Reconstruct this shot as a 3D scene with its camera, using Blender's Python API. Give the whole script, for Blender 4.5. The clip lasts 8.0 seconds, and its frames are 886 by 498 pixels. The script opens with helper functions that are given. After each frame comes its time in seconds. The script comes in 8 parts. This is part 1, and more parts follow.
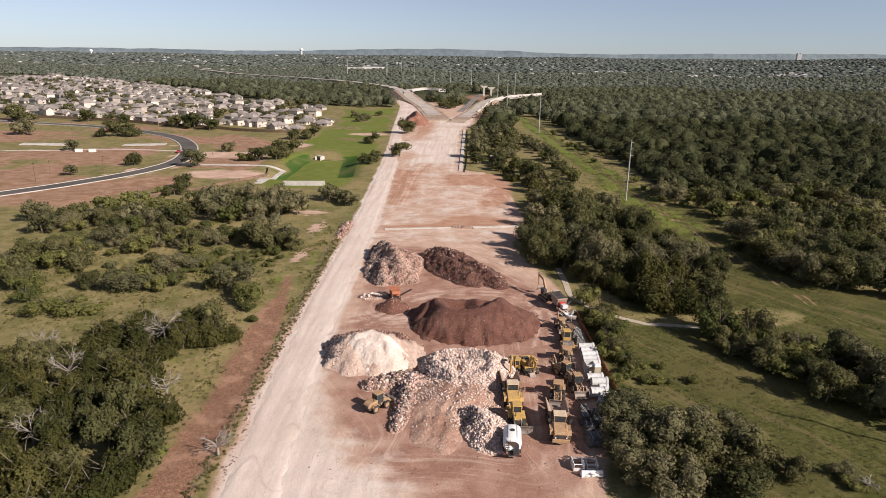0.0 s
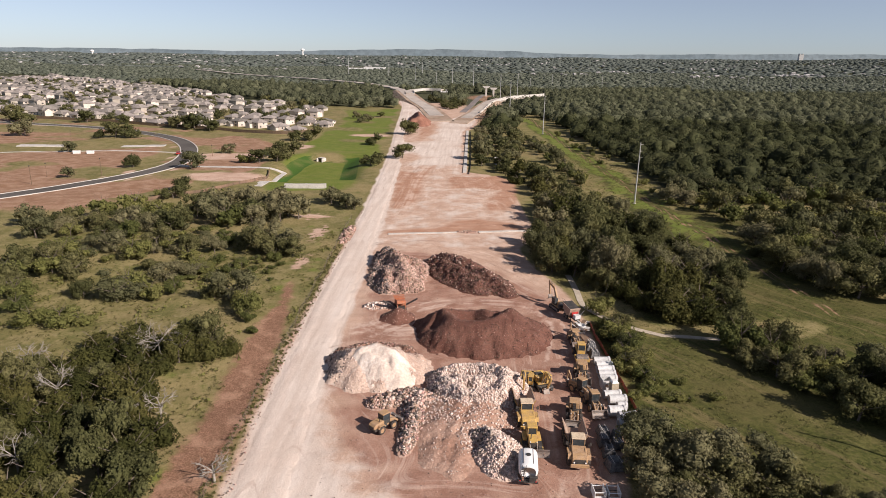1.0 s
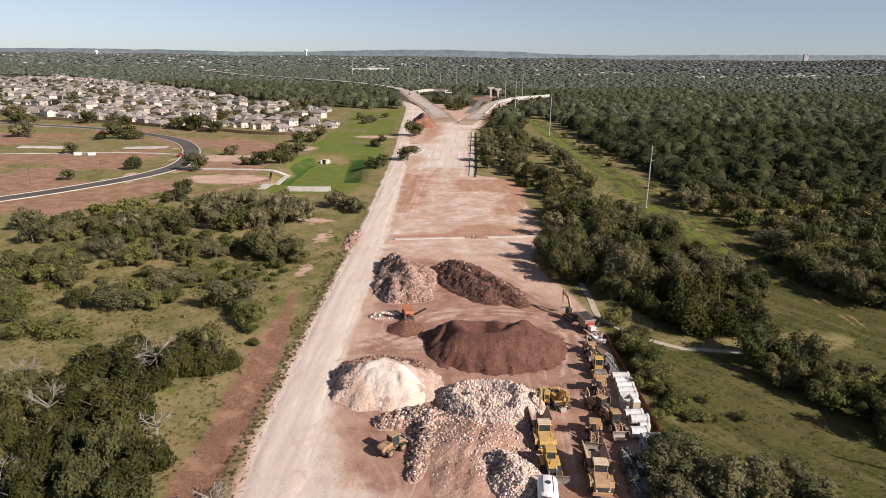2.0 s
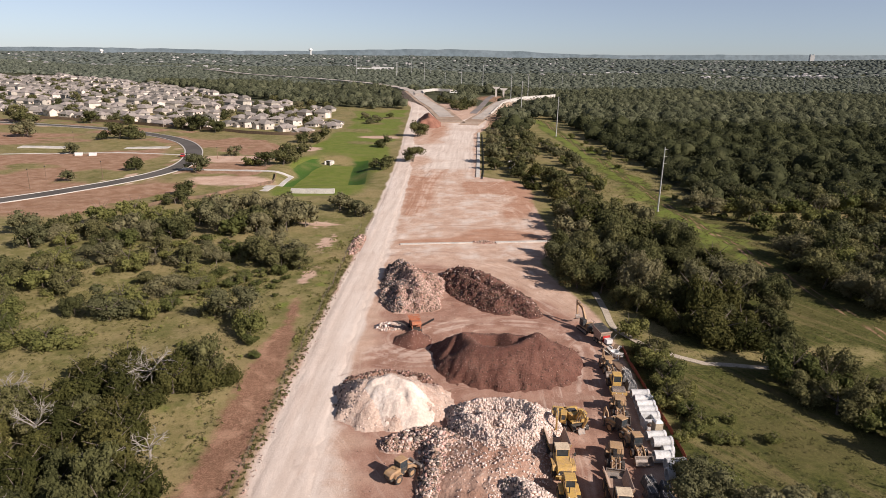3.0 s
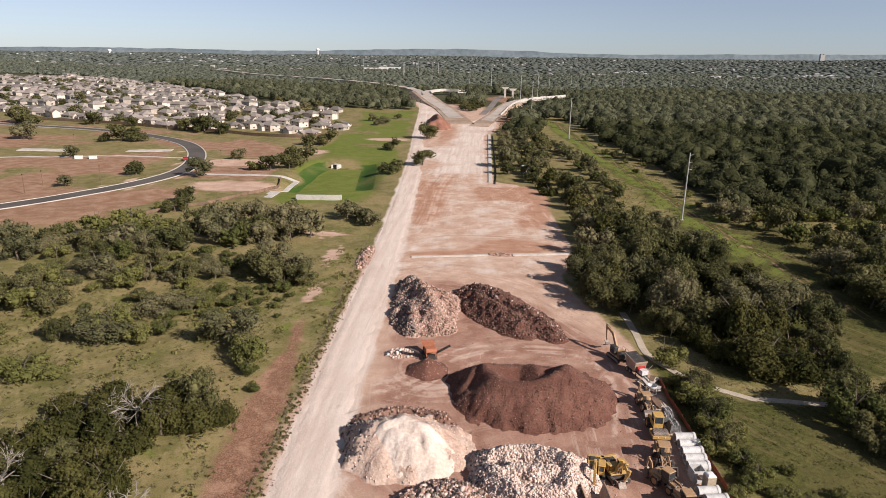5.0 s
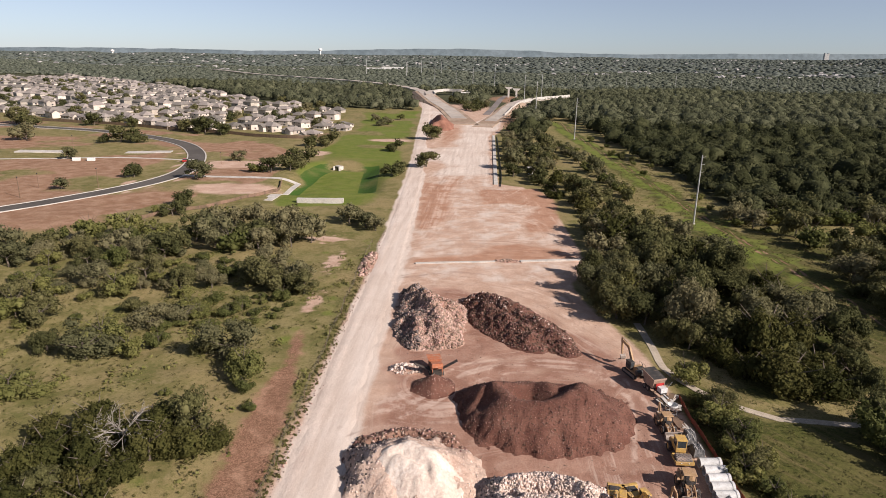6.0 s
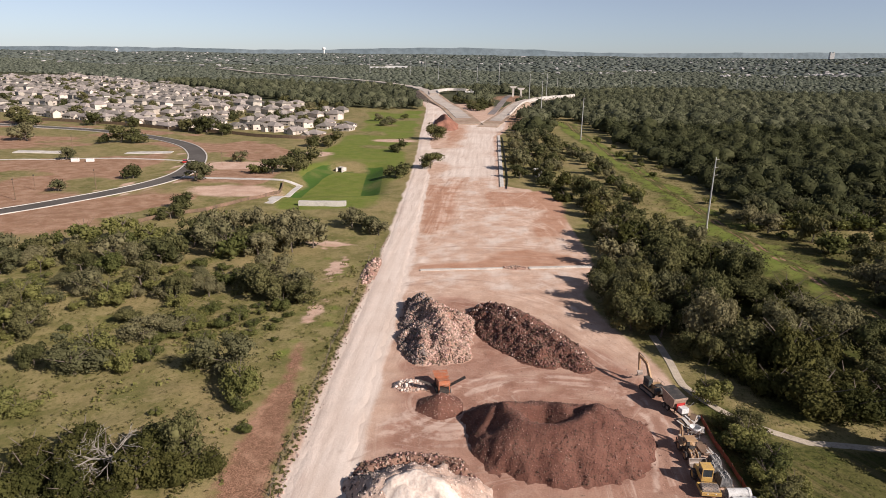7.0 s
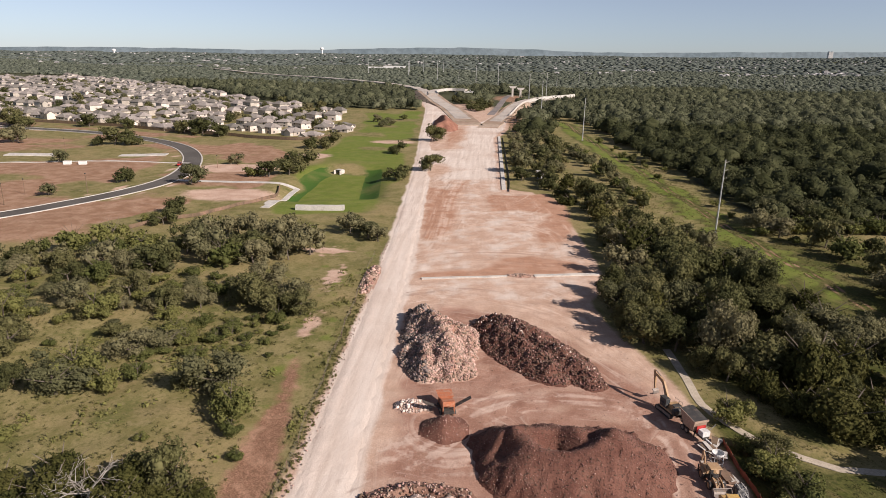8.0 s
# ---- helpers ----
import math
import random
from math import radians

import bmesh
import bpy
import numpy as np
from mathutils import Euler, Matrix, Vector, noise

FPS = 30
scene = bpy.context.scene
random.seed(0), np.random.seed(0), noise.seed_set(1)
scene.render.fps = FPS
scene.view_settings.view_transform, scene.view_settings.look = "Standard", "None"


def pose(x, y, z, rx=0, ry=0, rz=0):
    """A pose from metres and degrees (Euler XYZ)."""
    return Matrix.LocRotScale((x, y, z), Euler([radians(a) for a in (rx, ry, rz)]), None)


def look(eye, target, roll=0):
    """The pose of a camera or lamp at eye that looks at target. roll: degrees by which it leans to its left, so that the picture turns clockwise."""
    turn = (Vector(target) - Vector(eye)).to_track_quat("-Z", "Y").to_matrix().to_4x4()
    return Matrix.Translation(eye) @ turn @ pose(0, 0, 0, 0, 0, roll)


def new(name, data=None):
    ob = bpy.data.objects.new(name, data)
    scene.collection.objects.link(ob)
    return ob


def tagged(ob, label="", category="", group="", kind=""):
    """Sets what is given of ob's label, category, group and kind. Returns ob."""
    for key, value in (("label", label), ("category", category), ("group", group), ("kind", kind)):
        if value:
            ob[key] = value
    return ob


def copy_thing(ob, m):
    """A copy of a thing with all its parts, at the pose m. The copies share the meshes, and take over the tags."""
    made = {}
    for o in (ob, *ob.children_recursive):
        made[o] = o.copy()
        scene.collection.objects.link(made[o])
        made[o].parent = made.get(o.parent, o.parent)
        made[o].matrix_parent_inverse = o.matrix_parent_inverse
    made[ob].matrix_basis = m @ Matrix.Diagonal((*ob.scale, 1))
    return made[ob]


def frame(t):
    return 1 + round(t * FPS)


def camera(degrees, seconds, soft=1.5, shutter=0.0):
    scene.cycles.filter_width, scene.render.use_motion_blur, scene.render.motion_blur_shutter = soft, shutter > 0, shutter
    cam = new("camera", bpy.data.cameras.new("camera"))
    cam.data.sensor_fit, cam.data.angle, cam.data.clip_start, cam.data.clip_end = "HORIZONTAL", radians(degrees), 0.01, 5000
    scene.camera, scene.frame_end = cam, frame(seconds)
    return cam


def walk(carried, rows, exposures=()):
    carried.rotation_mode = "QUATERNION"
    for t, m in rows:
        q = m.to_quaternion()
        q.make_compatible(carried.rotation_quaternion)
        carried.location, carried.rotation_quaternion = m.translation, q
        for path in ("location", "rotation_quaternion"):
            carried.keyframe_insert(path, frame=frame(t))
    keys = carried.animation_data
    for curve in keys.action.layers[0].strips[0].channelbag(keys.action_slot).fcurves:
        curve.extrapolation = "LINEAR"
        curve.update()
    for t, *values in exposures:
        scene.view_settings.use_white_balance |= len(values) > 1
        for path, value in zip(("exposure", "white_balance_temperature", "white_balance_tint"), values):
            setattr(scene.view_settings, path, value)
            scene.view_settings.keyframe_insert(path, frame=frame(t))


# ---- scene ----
cam = camera(69.4, 8.0, soft=0.75)
PATH = [
    (0, (-1.083, 0.293, 46.64), (-1.139, 2.207, 46.063), 1.1),
    (0.5, (-1.754, 2.833, 46.597), (-1.809, 4.748, 46.022), 1.0),
    (1, (-2.454, 5.381, 46.53), (-2.513, 7.295, 45.954), 1.1),
    (1.5, (-3.167, 7.791, 46.472), (-3.231, 9.706, 45.898), 1.1),
    (3, (-4.982, 15.376, 46.45), (-5.062, 17.289, 45.874), 1.2),
    (3.5, (-5.593, 17.963, 46.44), (-5.679, 19.877, 45.865), 1.2),
    (4, (-6.245, 20.455, 46.518), (-6.334, 22.368, 45.943), 1.2),
    (4.5, (-6.758, 23.024, 46.656), (-6.853, 24.937, 46.079), 1.2),
    (6, (-8.209, 31.207, 46.489), (-8.317, 33.119, 45.911), 1.1),
    (6.5, (-8.625, 33.77, 46.602), (-8.738, 35.68, 46.021), 1.1),
    (7, (-9.134, 36.639, 46.549), (-9.252, 38.549, 45.968), 1.1),
    (7.5, (-9.697, 39.457, 46.568), (-9.82, 41.367, 45.986), 1.1),
    (8, (-10.221, 42.29, 46.507), (-10.335, 44.2, 45.926), 1.0),
]
walk(cam, [(t, look(eye, target, roll)) for t, eye, target, roll in PATH], [(0, 0.45, 6500, 14.5), (8, 0.45, 6500, 14.5)])


# ---- light ----
SUN_AZ, SUN_EL = 121.0, 32.0        # degrees: clockwise from +y, above the horizon
world = bpy.data.worlds.new("sky")
scene.world = world
world.use_nodes = True
wn = world.node_tree.nodes
sky = wn.new("ShaderNodeTexSky")
sky.sky_type = "NISHITA"
sky.sun_disc = False
sky.sun_elevation, sky.sun_rotation = radians(SUN_EL), radians(SUN_AZ)
sky.dust_density, sky.air_density, sky.ozone_density = 1.0, 1.0, 6.0
sky.altitude = 2500
wn["Background"].inputs["Strength"].default_value = 0.067
haze = wn.new("ShaderNodeHueSaturation")
haze.inputs["Saturation"].default_value = 0.6
world.node_tree.links.new(sky.outputs[0], haze.inputs["Color"])
world.node_tree.links.new(haze.outputs[0], wn["Background"].inputs["Color"])
sun = new("sun", bpy.data.lights.new("sun", "SUN"))
sun.data.energy, sun.data.angle, sun.data.color = 5.0, radians(0.5), (1.0, 0.915, 0.83)
_az, _el = radians(SUN_AZ), radians(SUN_EL)
SUN_DIR = Vector((math.sin(_az) * math.cos(_el), math.cos(_az) * math.cos(_el), math.sin(_el)))
sun.matrix_world = look(SUN_DIR * 300, (0, 0, 0))


# ---- materials ----
def tree_of(name, rough=0.9, metal=0.0):
    m = bpy.data.materials.new(name)
    m.use_nodes = True
    nt = m.node_tree
    b = nt.nodes["Principled BSDF"]
    b.inputs["Roughness"].default_value = rough
    b.inputs["Metallic"].default_value = metal
    b.inputs["Specular IOR Level"].default_value = 0.3
    return m, nt, b


def noise_node(nt, vec, scale, detail=4.0, rough=0.6, distort=0.0):
    n = nt.nodes.new("ShaderNodeTexNoise")
    n.inputs["Scale"].default_value = scale
    n.inputs["Detail"].default_value = detail
    n.inputs["Roughness"].default_value = rough
    n.inputs["Distortion"].default_value = distort
    nt.links.new(vec, n.inputs["Vector"])
    return n.outputs[0]


def ramp(nt, value, lo, hi, to0=0.0, to1=1.0):
    r = nt.nodes.new("ShaderNodeMapRange")
    r.interpolation_type = "SMOOTHSTEP"
    for k, v in zip((1, 2, 3, 4), (lo, hi, to0, to1)):
        r.inputs[k].default_value = v
    nt.links.new(value, r.inputs[0])
    return r.outputs[0]


def mixc(nt, fac, a, b, blend="MIX"):
    n = nt.nodes.new("ShaderNodeMix")
    n.data_type, n.blend_type = "RGBA", blend
    for sock, v in ((n.inputs[0], fac), (n.inputs[6], a), (n.inputs[7], b)):
        if isinstance(v, (tuple, list)):
            sock.default_value = (*v, 1)
        elif isinstance(v, float):
            sock.default_value = v
        else:
            nt.links.new(v, sock)
    return n.outputs[2]


def calc(nt, op, a, b):
    n = nt.nodes.new("ShaderNodeMath")
    n.operation = op
    for sock, v in zip(n.inputs, (a, b)):
        if isinstance(v, (int, float)):
            sock.default_value = v
        else:
            nt.links.new(v, sock)
    return n.outputs[0]


def coords(nt, sx=1.0, sy=1.0, sz=1.0, turn=0.0):
    t = nt.nodes.new("ShaderNodeTexCoord")
    if (sx, sy, sz, turn) == (1.0, 1.0, 1.0, 0.0):
        return t.outputs["Object"]
    mp = nt.nodes.new("ShaderNodeMapping")
    mp.inputs["Scale"].default_value = (sx, sy, sz)
    mp.inputs["Rotation"].default_value = (0, 0, radians(turn))
    nt.links.new(t.outputs["Object"], mp.inputs[0])
    return mp.outputs[0]


def bump(nt, b, height, strength, dist):
    n = nt.nodes.new("ShaderNodeBump")
    n.inputs["Strength"].default_value = strength
    n.inputs["Distance"].default_value = dist
    nt.links.new(height, n.inputs["Height"])
    nt.links.new(n.outputs[0], b.inputs["Normal"])


def varied(name, c1, c2, scale=1.0, fine=6.0, rough=0.85, metal=0.0, relief=0.0, dirt=None, dirt_amount=0.35, each=0.0, island=0.0):
    """Two colours in broad patches, a fine grain, dirt in blotches, and a shift from object to object."""
    m, nt, b = tree_of(name, rough, metal)
    v = coords(nt)
    col = mixc(nt, ramp(nt, noise_node(nt, v, scale), 0.35, 0.65), c1, c2)
    grain = noise_node(nt, v, fine, 3)
    col = mixc(nt, 0.5, col, mixc(nt, ramp(nt, grain, 0.3, 0.7), (0.35, 0.35, 0.35), (0.65, 0.65, 0.65)), "OVERLAY")
    if dirt:
        d = noise_node(nt, v, scale * 2.3, 6, 0.7, 0.6)
        col = mixc(nt, ramp(nt, d, 0.62 - dirt_amount * 0.4, 0.75, 0.0, 0.9), col, dirt)
    if each or island:
        if each:
            src = nt.nodes.new("ShaderNodeObjectInfo").outputs["Random"]
        else:
            src = nt.nodes.new("ShaderNodeNewGeometry").outputs["Random Per Island"]
        hs = nt.nodes.new("ShaderNodeHueSaturation")
        amount = each or island
        nt.links.new(ramp(nt, src, 0, 1, 1 - amount, 1 + amount), hs.inputs["Value"])
        nt.links.new(ramp(nt, src, 0, 1, 0.5 + amount * 0.04, 0.5 - amount * 0.04), hs.inputs["Hue"])
        nt.links.new(col, hs.inputs["Color"])
        col = hs.outputs[0]
    nt.links.new(col, b.inputs["Base Color"])
    if relief:
        bump(nt, b, grain, 0.6, relief)
    return m


def earth_material():
    """The open ground: grass, lush grass, red soil, pale crushed rock and leaf litter, by zones of the plan."""
    m, nt, b = tree_of("ground_cover", 0.95)
    b.inputs["Specular IOR Level"].default_value = 0.1
    v = coords(nt)
    broad, mid, fine = noise_node(nt, v, 0.035, 4), noise_node(nt, v, 0.22, 5), noise_node(nt, v, 1.6, 5, 0.7)
    grit = noise_node(nt, v, 6.0, 3, 0.7)

    def zone(name, lo=0.38, hi=0.62, wob=0.5):
        a = nt.nodes.new("ShaderNodeAttribute")
        a.attribute_name = name
        w = calc(nt, "ADD", calc(nt, "MULTIPLY", mid, 0.6), calc(nt, "MULTIPLY", fine, 0.4))
        return ramp(nt, calc(nt, "ADD", a.outputs["Fac"], calc(nt, "MULTIPLY", calc(nt, "SUBTRACT", w, 0.5), wob)), lo, hi)

    grass = mixc(nt, ramp(nt, mid, 0.42, 0.58), (0.165, 0.145, 0.055), (0.238, 0.196, 0.088))
    grass = mixc(nt, ramp(nt, broad, 0.45, 0.65, 0, 0.75), grass, (0.27, 0.205, 0.100))
    grass = mixc(nt, ramp(nt, noise_node(nt, v, 0.09, 5, 0.7), 0.52, 0.66, 0, 0.6), grass, (0.092, 0.102, 0.027))
    grass = mixc(nt, ramp(nt, fine, 0.50, 0.64, 0, 0.55), grass, (0.088, 0.090, 0.028))
    grass = mixc(nt, ramp(nt, noise_node(nt, v, 0.6, 4, 0.7), 0.56, 0.66, 0, 0.6), grass, (0.27, 0.215, 0.11))
    lush = mixc(nt, ramp(nt, mid, 0.3, 0.7), (0.070, 0.077, 0.018), (0.106, 0.103, 0.032))
    lush = mixc(nt, ramp(nt, noise_node(nt, v, 0.6, 4, 0.7), 0.50, 0.62, 0, 0.6), lush, (0.118, 0.102, 0.040))
    lush = mixc(nt, ramp(nt, fine, 0.45, 0.58, 0, 0.6), lush, (0.034, 0.042, 0.011))
    along = nt.nodes.new("ShaderNodeMapping")
    along.inputs["Scale"].default_value = (0.045, 0.42, 1.0)
    nt.links.new(coords(nt, 1.0, 1.0, 1.0, 57), along.inputs[0])
    mown = noise_node(nt, along.outputs[0], 1.0, 6, 0.68, 0.6)
    lush = mixc(nt, ramp(nt, mown, 0.50, 0.66, 0, 0.85), lush, (0.156, 0.124, 0.056))
    lush = mixc(nt, ramp(nt, mown, 0.33, 0.45, 0.6, 0), lush, (0.040, 0.047, 0.013))
    lush = mixc(nt, ramp(nt, broad, 0.48, 0.66, 0, 0.6), lush, (0.120, 0.100, 0.040))
    lawn = mixc(nt, ramp(nt, mid, 0.3, 0.7), (0.118, 0.152, 0.026), (0.160, 0.176, 0.042))
    bank = nt.nodes.new("ShaderNodeAttribute")
    bank.attribute_name = "bank"
    lawn = mixc(nt, ramp(nt, bank.outputs["Fac"], 0.3, 0.6), lawn, (0.050, 0.100, 0.018))
    lawn = mixc(nt, ramp(nt, broad, 0.5, 0.68, 0, 0.6), lawn, (0.185, 0.165, 0.06))
    lawn = mixc(nt, ramp(nt, fine, 0.5, 0.75, 0, 0.5), lawn, (0.05, 0.075, 0.016))
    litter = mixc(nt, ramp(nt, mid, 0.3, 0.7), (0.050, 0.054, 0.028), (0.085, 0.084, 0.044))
    soil = mixc(nt, ramp(nt, mid, 0.35, 0.68), (0.440, 0.292, 0.212), (0.535, 0.380, 0.290))
    soil = mixc(nt, ramp(nt, fine, 0.5, 0.75, 0, 0.5), soil, (0.58, 0.44, 0.35))
    ruts = noise_node(nt, coords(nt, 0.7, 0.03, 1.0, 3), 1.0, 3, 0.5, 0.4)
    pale = mixc(nt, ramp(nt, ruts, 0.25, 0.75), (0.56, 0.462, 0.388), (0.69, 0.595, 0.515))
    pale = mixc(nt, ramp(nt, broad, 0.4, 0.65, 0, 0.5), pale, (0.49, 0.375, 0.30))
    pale = mixc(nt, ramp(nt, fine, 0.6, 0.72, 0, 0.6), pale, (0.74, 0.64, 0.55))
    mulch = mixc(nt, ramp(nt, grit, 0.35, 0.65), (0.165, 0.088, 0.054), (0.33, 0.185, 0.120))
    mulch = mixc(nt, ramp(nt, fine, 0.38, 0.56, 0.6, 0), mulch, (0.15, 0.088, 0.052))
    mulch = mixc(nt, ramp(nt, mid, 0.5, 0.66, 0, 0.7), mulch, (0.42, 0.255, 0.17))
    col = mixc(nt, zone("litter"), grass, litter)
    col = mixc(nt, zone("lush"), col, lush)
    col = mixc(nt, zone("lawn"), col, lawn)
    col = mixc(nt, zone("mulch", 0.3, 0.7, 1.1), col, mulch)
    col = mixc(nt, zone("soil"), col, soil)
    redder = mixc(nt, ramp(nt, mid, 0.35, 0.68), (0.365, 0.200, 0.128), (0.440, 0.262, 0.178))
    redder = mixc(nt, ramp(nt, fine, 0.55, 0.75, 0, 0.4), redder, (0.45, 0.30, 0.22))
    col = mixc(nt, zone("red", 0.25, 0.75, 0.35), col, redder)
    churned = mixc(nt, ramp(nt, mid, 0.32, 0.66), (0.262, 0.138, 0.097), (0.372, 0.222, 0.162))
    churned = mixc(nt, ramp(nt, noise_node(nt, v, 0.6, 5, 0.7, 0.8), 0.5, 0.7, 0, 0.55), churned, (0.40, 0.265, 0.200))
    churned = mixc(nt, ramp(nt, fine, 0.6, 0.72, 0, 0.5), churned, (0.42, 0.31, 0.25))
    col = mixc(nt, zone("churned", 0.2, 0.8, 0.6), col, churned)
    clay = mixc(nt, ramp(nt, mid, 0.35, 0.68), (0.250, 0.140, 0.085), (0.355, 0.225, 0.150))
    clay = mixc(nt, ramp(nt, fine, 0.52, 0.7, 0, 0.6), clay, (0.17, 0.125, 0.055))
    col = mixc(nt, zone("clay"), col, clay)
    rubbed = mixc(nt, ramp(nt, grit, 0.28, 0.72), (0.36, 0.36, 0.36), (0.64, 0.64, 0.64))
    col = mixc(nt, 0.55, col, rubbed, "OVERLAY")
    col = mixc(nt, zone("pale", 0.28, 0.74, 0.7), col, mixc(nt, 0.2, pale, rubbed, "OVERLAY"))
    across, graded_ = nt.nodes.new("ShaderNodeAttribute"), nt.nodes.new("ShaderNodeAttribute")
    across.attribute_name, graded_.attribute_name = "grading", "graded"
    place = nt.nodes.new("ShaderNodeSeparateXYZ")
    nt.links.new(v, place.inputs[0])
    stripes = nt.nodes.new("ShaderNodeCombineXYZ")
    nt.links.new(calc(nt, "MULTIPLY", across.outputs["Fac"], 0.85), stripes.inputs[0])
    nt.links.new(calc(nt, "MULTIPLY", place.outputs[0], 0.05), stripes.inputs[1])
    nt.links.new(calc(nt, "MULTIPLY", place.outputs[1], 0.05), stripes.inputs[2])
    passes = noise_node(nt, stripes.outputs[0], 1.0, 4, 0.72)
    kept = calc(nt, "MULTIPLY", graded_.outputs["Fac"], ramp(nt, noise_node(nt, v, 0.06, 3), 0.38, 0.6, 0.45, 1.0))
    col = mixc(nt, calc(nt, "MULTIPLY", ramp(nt, passes, 0.52, 0.68, 0, 0.7), kept), col, mixc(nt, 0.5, col, (0.70, 0.56, 0.46)))
    col = mixc(nt, calc(nt, "MULTIPLY", ramp(nt, passes, 0.30, 0.46, 0.7, 0), kept), col, mixc(nt, 0.5, col, (0.27, 0.145, 0.10)))
    wheel_marks = nt.nodes.new("ShaderNodeAttribute")
    wheel_marks.attribute_name = "wheel_marks"
    broken = calc(nt, "MULTIPLY", calc(nt, "SUBTRACT", wheel_marks.outputs["Fac"], 0.5), ramp(nt, noise_node(nt, v, 0.11, 5, 0.75), 0.40, 0.6, 0.0, 1.0))
    col = mixc(nt, ramp(nt, broken, 0.03, 0.4, 0, 0.6), col, mixc(nt, 0.55, col, (0.74, 0.60, 0.50)))
    col = mixc(nt, ramp(nt, broken, -0.4, -0.03, 0.6, 0), col, mixc(nt, 0.6, col, (0.20, 0.105, 0.072)))
    nt.links.new(col, b.inputs["Base Color"])
    bump(nt, b, calc(nt, "ADD", fine, calc(nt, "MULTIPLY", grit, 0.4)), 0.6, 0.14)
    return m


def leaf_material(name, c1, c2, each=0.22, relief=0.0):
    m, nt, b = tree_of(name, 0.8)
    b.inputs["Specular IOR Level"].default_value = 0.08
    rnd = nt.nodes.new("ShaderNodeObjectInfo").outputs["Random"]
    isl = nt.nodes.new("ShaderNodeNewGeometry").outputs["Random Per Island"]
    col = mixc(nt, isl, c1, c2)
    patch_noise = noise_node(nt, coords(nt), 0.55, 3)
    col = mixc(nt, ramp(nt, patch_noise, 0.4, 0.7, 0, 0.5), col, tuple(c * 0.62 for c in c2))
    if relief:
        stand = noise_node(nt, coords(nt), 0.11, 2, 0.5)
        col = mixc(nt, ramp(nt, stand, 0.5, 0.68, 0, 0.7), col, tuple(c * k for c, k in zip(c2, (1.45, 1.38, 1.5))))
        col = mixc(nt, ramp(nt, noise_node(nt, coords(nt), 0.021, 3, 0.5), 0.5, 0.7, 0, 0.45), col, tuple(c * 1.25 for c in c2))
    hs = nt.nodes.new("ShaderNodeHueSaturation")
    nt.links.new(ramp(nt, rnd, 0, 1, 1 - each, 1 + each), hs.inputs["Value"])
    nt.links.new(ramp(nt, rnd, 0, 1, 0.515, 0.485), hs.inputs["Hue"])
    nt.links.new(col, hs.inputs["Color"])
    nt.links.new(hs.outputs[0], b.inputs["Base Color"])
    if relief:
        bump(nt, b, noise_node(nt, coords(nt), 0.9, 4, 0.7), 1.0, relief * 2)
    thin = nt.nodes.new("ShaderNodeBsdfTranslucent")
    nt.links.new(hs.outputs[0], thin.inputs["Color"])
    both = nt.nodes.new("ShaderNodeMixShader")
    both.inputs[0].default_value = 0.3
    nt.links.new(b.outputs[0], both.inputs[1])
    nt.links.new(thin.outputs[0], both.inputs[2])
    nt.links.new(both.outputs[0], nt.nodes["Material Output"].inputs["Surface"])
    return m


EARTH = earth_material()
OAK = leaf_material("oak_leaves", (0.084, 0.086, 0.031), (0.158, 0.152, 0.064), 0.3)
GREY_OAK = leaf_material("grey_oak_leaves", (0.126, 0.121, 0.058), (0.205, 0.190, 0.098), 0.28)
JUNIPER = leaf_material("juniper_leaves", (0.054, 0.057, 0.016), (0.106, 0.102, 0.032), 0.3)
GREEN = leaf_material("fresh_leaves", (0.108, 0.118, 0.034), (0.190, 0.188, 0.064), 0.28)
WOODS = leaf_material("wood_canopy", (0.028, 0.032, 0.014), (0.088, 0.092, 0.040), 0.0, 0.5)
GRASS_TUFT = leaf_material("grass_tufts", (0.098, 0.092, 0.030), (0.170, 0.148, 0.062), 0.0)
# distance haze is mixed into these three leaf colours, paler farther out
HAZED_MID_WOODS = leaf_material("mid_wood_canopy", (0.060, 0.069, 0.039), (0.138, 0.148, 0.082), 0.0, 0.5)
HAZED_FAR_WOODS = leaf_material("far_wood_canopy", (0.084, 0.097, 0.073), (0.154, 0.168, 0.120), 0.0, 0.35)
HAZED_DISTANT_WOODS = leaf_material("distant_wood_canopy", (0.096, 0.112, 0.096), (0.152, 0.168, 0.140), 0.0, 0.2)
BARK = varied("bark", (0.16, 0.13, 0.10), (0.09, 0.07, 0.055), 1.5, 9, 0.95, relief=0.04)
DEAD_WOOD = varied("dead_wood", (0.34, 0.305, 0.26), (0.22, 0.195, 0.165), 1.0, 8, 0.9, relief=0.02)
ASPHALT = varied("asphalt", (0.078, 0.068, 0.058), (0.105, 0.093, 0.081), 0.08, 2.0, 1.0)
CONCRETE = varied("concrete", (0.56, 0.52, 0.46), (0.44, 0.41, 0.37), 0.4, 5, 0.9, dirt=(0.32, 0.25, 0.19), dirt_amount=0.2)
PIPE_CONCRETE = varied("pipe_concrete", (0.58, 0.57, 0.55), (0.46, 0.455, 0.44), 0.6, 5, 0.85, dirt=(0.35, 0.28, 0.22), dirt_amount=0.2, each=0.1)
YELLOW = varied("yellow_paint", (0.55, 0.345, 0.090), (0.45, 0.285, 0.100), 0.5, 5, 0.5, dirt=(0.34, 0.225, 0.14), dirt_amount=0.45)
